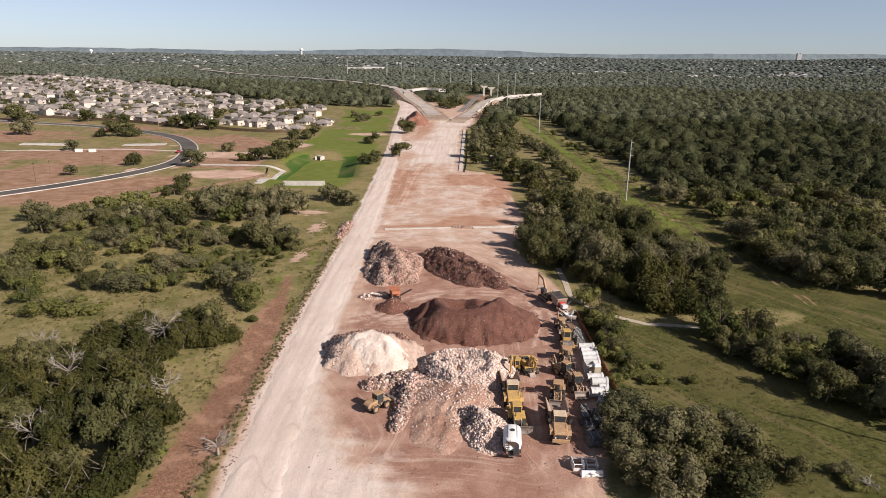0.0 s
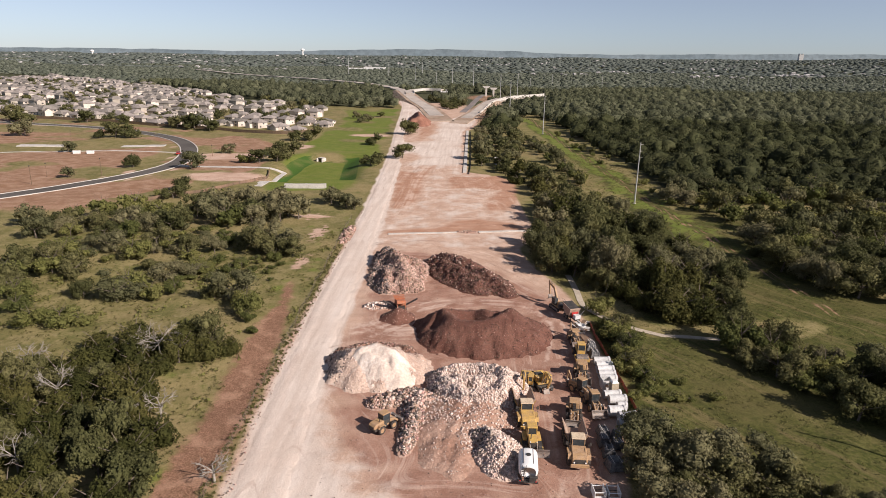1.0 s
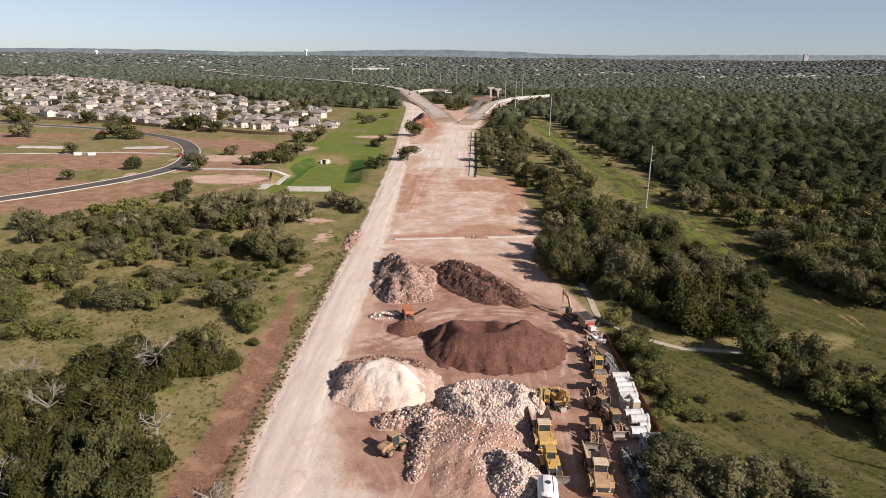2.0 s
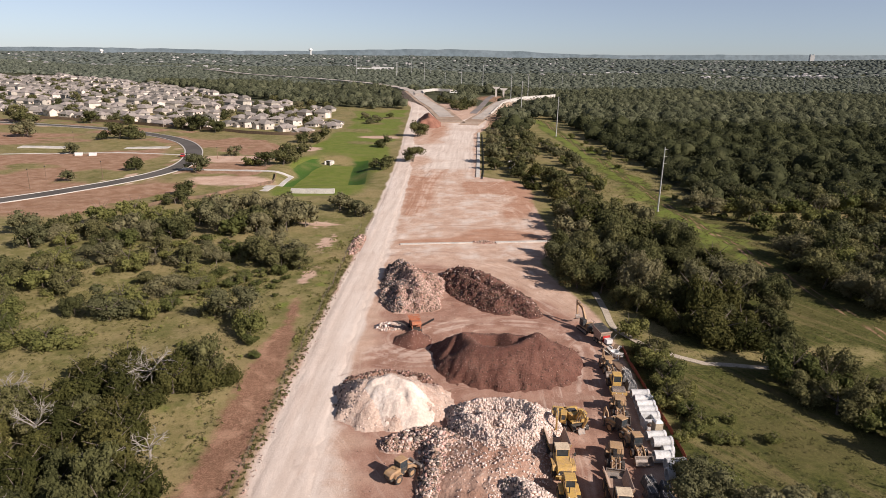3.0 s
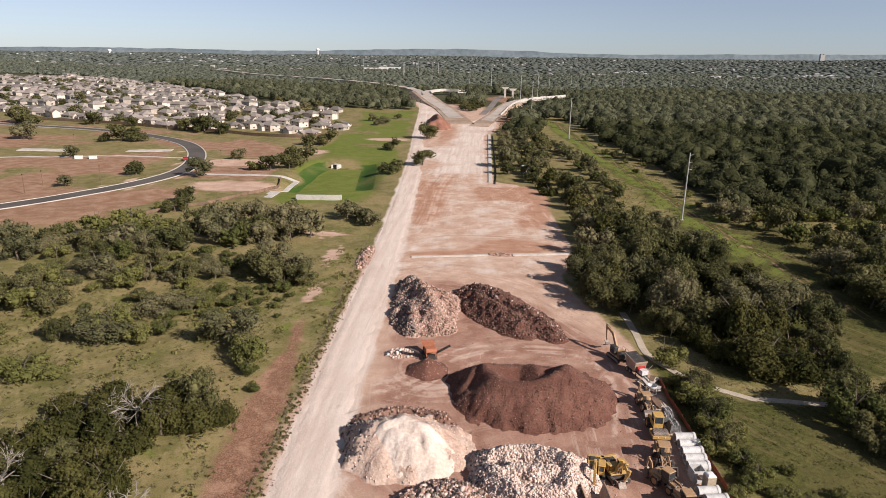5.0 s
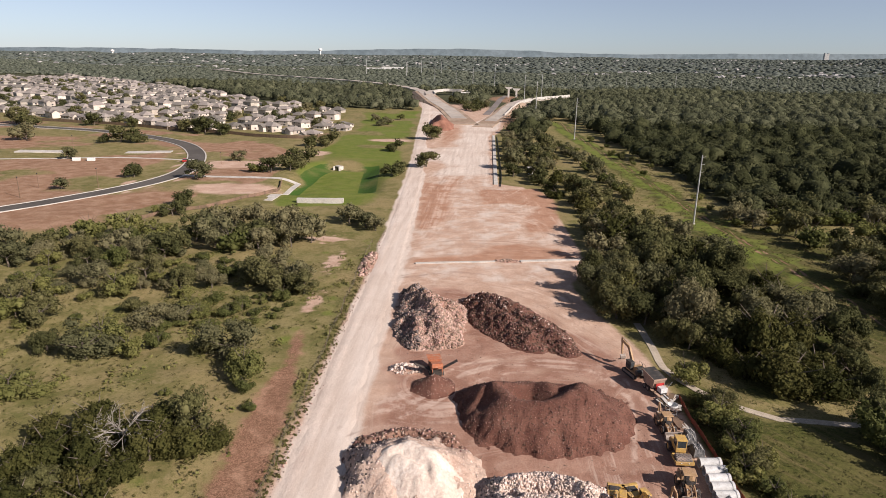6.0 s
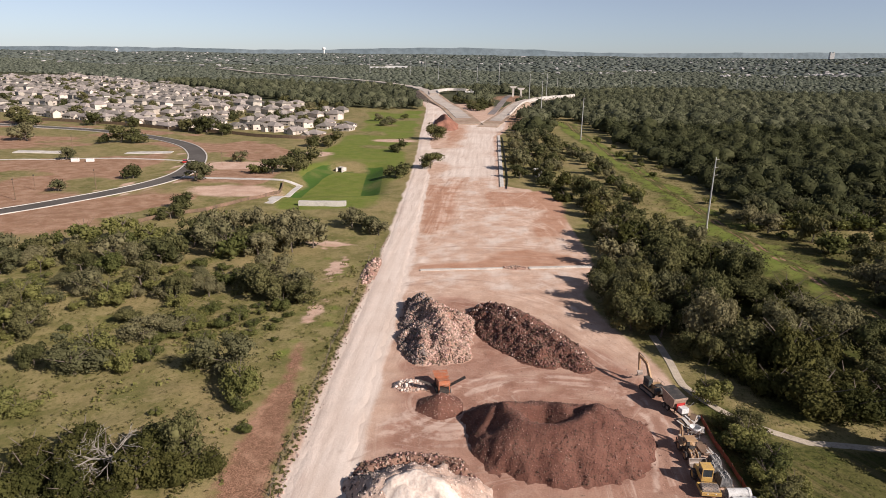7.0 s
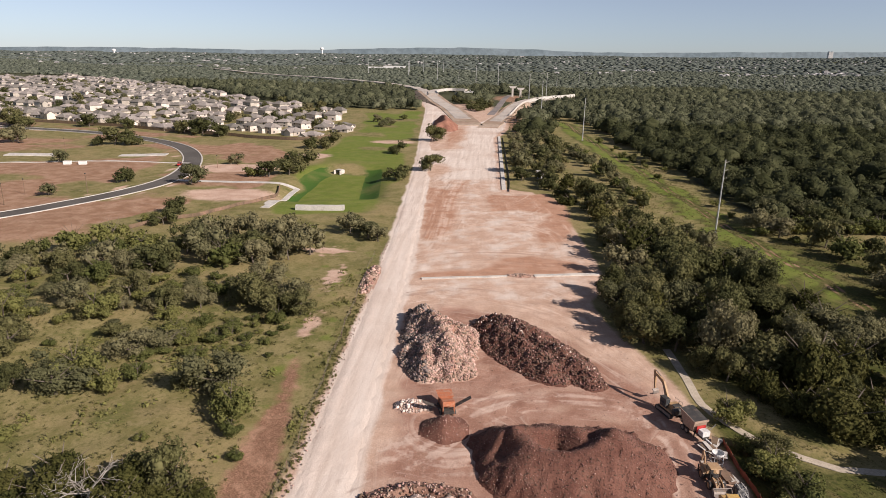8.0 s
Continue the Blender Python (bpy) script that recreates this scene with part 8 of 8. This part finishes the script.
# ---- houses ----
def house_model(name, seed, plain=False):
    """A one- or two-storey suburban house with a hipped roof, gable, garage and windows."""
    rs = np.random.RandomState(seed)
    two = seed % 3 == 1
    w, d, h = rs.uniform(12.5, 14.5), rs.uniform(11, 15), 5.6 if two else 3.0
    ob = thing(name, Matrix.Identity(4), "pale stucco suburban house with a grey-brown hipped roof", "house", "subdivision houses")
    wall = part("wall", Shape().box(0, 0, -0.4, w, d, h + 0.4), STUCCO, ob)
    rise, e = rs.uniform(2.6, 3.4), 0.6
    ridge = max(1.0, (w - d) / 2 + 2)
    v = [(-w / 2 - e, -d / 2 - e, h), (w / 2 + e, -d / 2 - e, h), (w / 2 + e, d / 2 + e, h), (-w / 2 - e, d / 2 + e, h), (-ridge, 0, h + rise), (ridge, 0, h + rise)]
    v += [(x, y, z - 0.25) for x, y, z in v[:4]]
    roof = part("roof", Shape().add(v, [(0, 1, 5, 4), (1, 2, 5), (2, 3, 4, 5), (3, 0, 4), (9, 8, 7, 6), (0, 6, 7, 1), (1, 7, 8, 2), (2, 8, 9, 3), (3, 9, 6, 0)]), ROOF, ob)
    # front wing with a gable
    gx, gw, gd = rs.choice((-1, 1)) * w * 0.24, w * 0.46, 4.2
    gh = 3.0 if seed % 2 else h * 0.85
    part("wing", Shape().box(gx, -d / 2 - gd / 2 + 0.5, -0.4, gw, gd, gh + 0.4).add([(gx - gw / 2, -d / 2 - gd + 0.5, gh), (gx + gw / 2, -d / 2 - gd + 0.5, gh), (gx, -d / 2 - gd + 0.5, gh + 2.2), (gx - gw / 2, -d / 2 - gd + 0.8, gh), (gx + gw / 2, -d / 2 - gd + 0.8, gh), (gx, -d / 2 - gd + 0.8, gh + 2.2)],
                                                                                      [(0, 1, 2), (5, 4, 3), (0, 2, 5, 3), (2, 1, 4, 5)]), STUCCO, ob)
    y0, y1 = -d / 2 - gd - 0.1, 0.0
    part("wing_roof", Shape().add([(gx - gw / 2 - 0.5, y0, gh - 0.25), (gx, y0, gh + 2.3), (gx + gw / 2 + 0.5, y0, gh - 0.25), (gx - gw / 2 - 0.5, y1, gh - 0.25), (gx, y1, gh + 2.3), (gx + gw / 2 + 0.5, y1, gh - 0.25),
                                   (gx - gw / 2 - 0.5, y0, gh - 0.45), (gx, y0, gh + 2.1), (gx + gw / 2 + 0.5, y0, gh - 0.45), (gx - gw / 2 - 0.5, y1, gh - 0.45), (gx, y1, gh + 2.1), (gx + gw / 2 + 0.5, y1, gh - 0.45)],
                                  [(0, 3, 4, 1), (1, 4, 5, 2), (6, 7, 10, 9), (7, 8, 11, 10), (0, 1, 7, 6), (1, 2, 8, 7), (3, 0, 6, 9), (2, 5, 11, 8)]), ROOF, ob)
    if not plain:
        part("garage_door", Shape().box(gx, -d / 2 - gd + 0.47, 0, gw * 0.7, 0.08, 2.2), STUCCO, ob)
    part("front_door", Shape().box(-gx * 0.6, -d / 2 - 0.03, 0, 1.0, 0.08, 2.1), TIMBER, ob)
    spots_ = [(-gx, -d / 2 - 0.04, 1.0, 1.8, 0.08), (-w / 2 * 0.5, d / 2 + 0.04, 1.0, 1.8, 0.08), (w / 2 * 0.5, d / 2 + 0.04, 1.0, 1.8, 0.08)]
    if two:
        spots_ += [(-gx, -d / 2 - 0.04, 3.8, 1.6, 0.08), (-w / 2 * 0.55, d / 2 + 0.04, 3.8, 1.4, 0.08), (w / 2 * 0.55, d / 2 + 0.04, 3.8, 1.4, 0.08)]
    for x, y, z, sx, sy in spots_[:2] if plain else spots_:
        part("window", Shape().box(x, y, z, sx, sy, 1.4), WINDOW, wall)
    if plain:
        return ob
    for u in (-1, 1):
        part("window", Shape().box(u * (w / 2 + 0.04), 1.0, 1.0 if not two else 3.7, 0.08, 1.4, 1.3), WINDOW, wall)
        part("window", Shape().box(u * (w / 2 + 0.04), -2.5, 1.0, 0.08, 1.4, 1.3), WINDOW, wall)
    # back porch under its own small roof
    if seed % 2:
        part("porch_roof", Shape().add([(-3, d / 2, 2.9), (3, d / 2, 2.9), (3, d / 2 + 3.2, 2.4), (-3, d / 2 + 3.2, 2.4), (-3, d / 2, 2.7), (3, d / 2, 2.7), (3, d / 2 + 3.2, 2.2), (-3, d / 2 + 3.2, 2.2)],
                                       [(0, 1, 2, 3), (7, 6, 5, 4), (0, 3, 7, 4), (1, 5, 6, 2), (3, 2, 6, 7)]), ROOF, ob)
        for u in (-1, 1):
            part("porch_post", Shape().box(u * 2.8, d / 2 + 3.0, -0.3, 0.25, 0.25, 2.6), STUCCO, ob)
    part("chimney", Shape().box(ridge * 0.5, 1.6, h + 0.6, 0.8, 0.8, rise * 0.75), STUCCO, roof)
    return ob


MODELS = [house_model("house", 40 + k) for k in range(6)]
PLAIN = [house_model("house", 40 + k, True) for k in range(3)]
house_rs = np.random.RandomState(77)
ROW_TURN = 24.0
settled = set()
garden = []
for row in range(38):
    for col in range(62):
        u = -760 + col * 16.0 + house_rs.uniform(-1.0, 1.0)
        v = -160 + (row // 2) * 52 + (row % 2) * 22 + house_rs.uniform(-1.5, 1.5)
        c, s = math.cos(radians(-ROW_TURN)), math.sin(radians(-ROW_TURN))
        x, y = -160 + u * c - v * s, 470 + u * s + v * c
        inside = float(poly_dist(np.array(x), np.array(y), HOUSING))
        if inside > -9 or abs(x) > 0.74 * y + 20:
            continue
        if house_rs.rand() < 0.07:
            garden.append((x, y))
            continue
        m = pose(x, y, float(height(x, y)), 0, 0, -ROW_TURN + (180 if row % 2 == 0 else 0) + house_rs.choice((0, 0, 0, 90, -90)) + house_rs.uniform(-16, 16)) @ Matrix.Diagonal((0.84, 0.84, house_rs.uniform(0.74, 0.92), 1))
        kinds = PLAIN if y > 500 else MODELS
        pick = kinds[house_rs.randint(len(kinds))]
        if pick.name in settled:
            copy_thing(pick, m)
        else:
            pick.matrix_world = m
            settled.add(pick.name)
        if house_rs.rand() < 0.4:
            garden.append((x + 9 * s + house_rs.uniform(-2, 2), y + 9 * c))
for x, y in garden[:150]:
    plant(("oak", "oak", "grey_oak")[house_rs.randint(3)], x, y, house_rs.uniform(6, 11), 0.95, "garden trees")
low_wall("subdivision_fence", [(-96, 412), (-112, 391), (-157, 404), (-200, 420), (-245, 436), (-310, 449)], 1.8, 0.12, TIMBER, "long brown timber yard fence behind the houses", "fence")


# ---- highway ramps and bridges ----
PAVING = varied("new_paving", (0.46, 0.405, 0.345), (0.36, 0.31, 0.265), 0.05, 0.6, 0.9, dirt=(0.46, 0.32, 0.24), dirt_amount=0.25)
DARK_PAVING = varied("dark_base", (0.17, 0.15, 0.14), (0.24, 0.20, 0.18), 0.05, 0.6, 0.9)


def rise_to(y0, y1, h):
    return lambda x, y: h * float(smooth01(np.array(y), y0, y1))


def embankment(name, line, half, run, over, label):
    """Earth heaped under a climbing road, with sloping sides."""
    fine_, s = smooth_line(line, 8.0), Shape()
    for k, p in enumerate(fine_):
        d = (fine_[min(k + 1, len(fine_) - 1)] - fine_[max(k - 1, 0)]).normalized()
        side = Vector((d.y, -d.x, 0))
        z0 = float(height(p.x, p.y))
        up = over(p.x, p.y) + 0.35
        for w, z in ((-half - run * up, z0 - 0.3), (-half, z0 + up), (half, z0 + up), (half + run * up, z0 - 0.3)):
            q = p + side * w
            s.v.append((q.x, q.y, z))
    for k in range(len(fine_) - 1):
        s.f += [(4 * k + j, 4 * k + j + 1, 4 * k + 5 + j, 4 * k + 4 + j) for j in range(3)]
    s.f += [(0, 1, 2, 3), (len(s.v) - 1, len(s.v) - 2, len(s.v) - 3, len(s.v) - 4)]
    tagged(new(name, s.mesh(name, FILL_EARTH)), label, "embankment", kind="structure")


FILL_EARTH = varied("graded_fill", (0.40, 0.300, 0.225), (0.29, 0.195, 0.135), 0.04, 0.5, 0.95, dirt=(0.20, 0.165, 0.085), dirt_amount=0.35)
embankment("embankment_west", LEFT_RAMP[:7], 9.5, 1.6, rise_to(640, 800, 5.5), "graded earth bank under the climbing ramp")
embankment("embankment_east", RIGHT_RAMP[:5], 7.0, 1.6, rise_to(570, 685, 6.5), "graded earth bank under the climbing ramp")
ribbon("ramp_west", LEFT_RAMP[1:], 12, 0.5, PAVING, "pale unfinished highway ramp curving away between the woods", "road", 1.2, 0, rise_to(640, 800, 5.5))
ribbon("ramp_east", RIGHT_RAMP[1:], 9, 0.5, PAVING, "pale unfinished highway ramp climbing to a bridge", "road", 2.5, 0, rise_to(570, 685, 6.5))
ribbon("ramp_east_barrier", RIGHT_RAMP[2:], 0.6, 1.9, CONCRETE, "white concrete parapet of the flyover", "barrier", 2.6, 4.7, rise_to(570, 685, 6.5))
ribbon("frontage_road", RIGHT_STRAIGHT[1:], 6, 0.3, DARK_PAVING, "dark unsurfaced frontage road bed", "road", 0.6)
ribbon("flyover_west", LEFT_FLYOVER, 10, 6.2, PAVING, "pale curved flyover bridge deck over the woods", "bridge", 1.6)
ribbon("flyover_west_barrier", LEFT_FLYOVER, 0.6, 7.4, CONCRETE, "white concrete parapet of the flyover", "barrier", 3.2, 5.2)


def bridge_pier(x, y, h):
    t = thing("bridge_pier", pose(x, y, float(height(x, y))), "pale concrete T-shaped bridge pier standing alone", "bridge pier", "bridge piers")
    part("column", Shape().box(0, 0, -0.5, 2.2, 2.0, h - 1.0), CONCRETE, t, bevel=0.1)
    part("cap", Shape().box(0, 0, h - 2.2, 5.0, 2.2, 2.4, 1.9, 1.0), CONCRETE, t, bevel=0.1)


for x, y in ((22, 818), (30, 794), (46, 703), (70, 741), (-68, 825), (-46, 849)):
    bridge_pier(x, y, 12 if y > 780 and x > 0 else 6.4)


def site_cabin(x, y, w, d, h, turn, label):
    t = thing("site_building", pose(x, y, float(height(x, y)), 0, 0, turn), label, "building")
    part("wall", Shape().box(0, 0, 0, w, d, h), WHITE, t)
    part("roof", Shape().box(0, 0, h, w + 0.6, d + 0.6, 0.4, 0.97), CONCRETE, t)
    for k in range(3):
        part("window", Shape().box(-w / 3 + k * w / 3, -d / 2 - 0.05, h * 0.35, w * 0.14, 0.1, h * 0.35), WINDOW, t)


for x, y, w, d, h, a, lab in ((-30, 900, 16, 8, 4, 10, "low white building by the interchange"), (-8, 920, 12, 7, 4, -5, "low white building by the interchange"), (-292, 1830, 70, 18, 6, 4, "long low white commercial building among the trees"), (-262, 1870, 60, 18, 7, 0, "long low white commercial building among the trees"), (14, 296, 5, 3, 2.6, 5, "small pale site shed among oaks")):
    site_cabin(x, y, w, d, h, a, lab)


# ---- far distance ----
def far_roofs():
    """Far houses among the trees: small gabled blocks, too many to count."""
    rs = np.random.RandomState(91)
    s = Shape()
    Y = rs.uniform(1750, 4400, 4600)
    X = rs.uniform(-0.72, 0.72, 4600) * Y
    keep = wild(X, Y) & (wavy(X, Y, 420, 92) > 0.25)
    for x, y, z in list(zip(X[keep], Y[keep], height(X[keep], Y[keep])))[:520]:
        z = z + rs.uniform(-1.5, 2)
        w, d, h = rs.uniform(8, 16), rs.uniform(8, 12), rs.uniform(3, 5)
        a = rs.uniform(0, 180)
        s.box(x, y, z - 6, w, d, h + 6, turn=a)
        s.box(x, y, z + h, w * 1.06, d * 1.06, rs.uniform(1.6, 3), 0.5, 0.08, turn=a)
    me = s.mesh("far_houses", varied("far_house_walls", (0.40, 0.38, 0.36), (0.22, 0.21, 0.20), 0.02, 0.2, 0.9, island=0.35))
    tagged(new("far_houses", me), "far pale houses scattered through the wooded hills", "houses", kind="stuff")


far_roofs()


def water_tower(x, y, h):
    t = thing("water_tower", pose(x, y, float(height(x, y))), "distant white water tower above the woods", "water tower")
    part("column", Shape().rod((0, 0, 0), (0, 0, h), 5, 4, 14), WHITE, t)
    s, n = Shape(), 18
    for r, z in ((4, h - 4), (11, h + 2), (13, h + 7), (11, h + 12), (3, h + 15)):
        s.v += [(r * math.cos(6.2832 * k / n), r * math.sin(6.2832 * k / n), z) for k in range(n)]
    s.f = [(a * n + k, a * n + (k + 1) % n, (a + 1) * n + (k + 1) % n, (a + 1) * n + k) for a in range(4) for k in range(n)] + [tuple(range(n)), tuple(range(5 * n - 1, 4 * n - 1, -1))]
    part("tank", s, WHITE, t, smooth=True)


water_tower(-1065, 4290, 28)
water_tower(-2450, 4290, 14)
office = thing("office_block", pose(2095, 4290, float(height(2095, 4290))), "distant dark office block on the horizon", "building")
part("tower", Shape().box(0, 0, 0, 26, 20, 42).box(-9, 0, 42, 6, 20, 5).box(9, 0, 42, 6, 20, 5), GALVANISED, office)


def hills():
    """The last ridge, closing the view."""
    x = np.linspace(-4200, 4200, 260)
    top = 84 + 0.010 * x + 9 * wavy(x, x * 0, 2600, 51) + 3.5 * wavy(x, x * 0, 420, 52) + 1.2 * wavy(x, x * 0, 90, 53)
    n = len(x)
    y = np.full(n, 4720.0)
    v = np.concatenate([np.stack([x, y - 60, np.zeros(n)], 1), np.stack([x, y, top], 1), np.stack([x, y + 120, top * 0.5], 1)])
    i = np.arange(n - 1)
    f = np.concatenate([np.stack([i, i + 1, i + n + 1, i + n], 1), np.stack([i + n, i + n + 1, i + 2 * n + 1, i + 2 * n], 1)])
    tagged(new("backdrop", raw_mesh("backdrop", v, f, HAZE_TINTED_HILL, True)), "low hills on the horizon, haze put into their blue-grey colour", "hills", kind="structure")


hills()


# ---- loose stones along the road and over the pad ----
def loose_stones(name, pts, lo, hi, material, label, seed):
    rs = np.random.RandomState(seed)
    pts = np.asarray(pts)
    n = len(pts)
    s = rs.uniform(lo, hi, n)
    q = rs.normal(size=(n, 4))
    q /= np.linalg.norm(q, axis=1)[:, None]
    w, x, y, z = q.T
    rot = np.stack([1 - 2 * (y * y + z * z), 2 * (x * y - z * w), 2 * (x * z + y * w), 2 * (x * y + z * w), 1 - 2 * (x * x + z * z), 2 * (y * z - x * w), 2 * (x * z - y * w), 2 * (y * z + x * w), 1 - 2 * (x * x + y * y)], 1).reshape(n, 3, 3)
    base = np.stack([ROCKS[k % 14] for k in range(n)])
    v = np.einsum("nij,nkj->nki", rot, base) * (s / 2)[:, None, None]
    ground_z = height(pts[:, 0], pts[:, 1]) + 0.1
    v = v + np.stack([pts[:, 0], pts[:, 1], ground_z + s * 0.15], 1)[:, None]
    f = ROCK_FACES[None] + (np.arange(n) * 8)[:, None, None]
    tagged(new(name, raw_mesh(name, v.reshape(-1, 3), f.reshape(-1, 3), material)), label, "stones", kind="stuff")


edge_rs = np.random.RandomState(5)
line = [(p.x, p.y) for p in smooth_line(HAUL[1:6], 0.12)]
left = [(x - 3.9 + edge_rs.normal(scale=0.35), y + edge_rs.uniform(-0.3, 0.3)) for x, y in line]
loose_stones("road_edge_stones", left[::2], 0.06, 0.26, MIXED_ROCK, "crumbled pale rock along the edge of the haul road", 6)
over = [(edge_rs.uniform(-19, 15), edge_rs.uniform(62, 150)) for _ in range(1500)]
loose_stones("scattered_stones", over, 0.05, 0.16, MIXED_ROCK, "small stones scattered over the graded pad", 7)
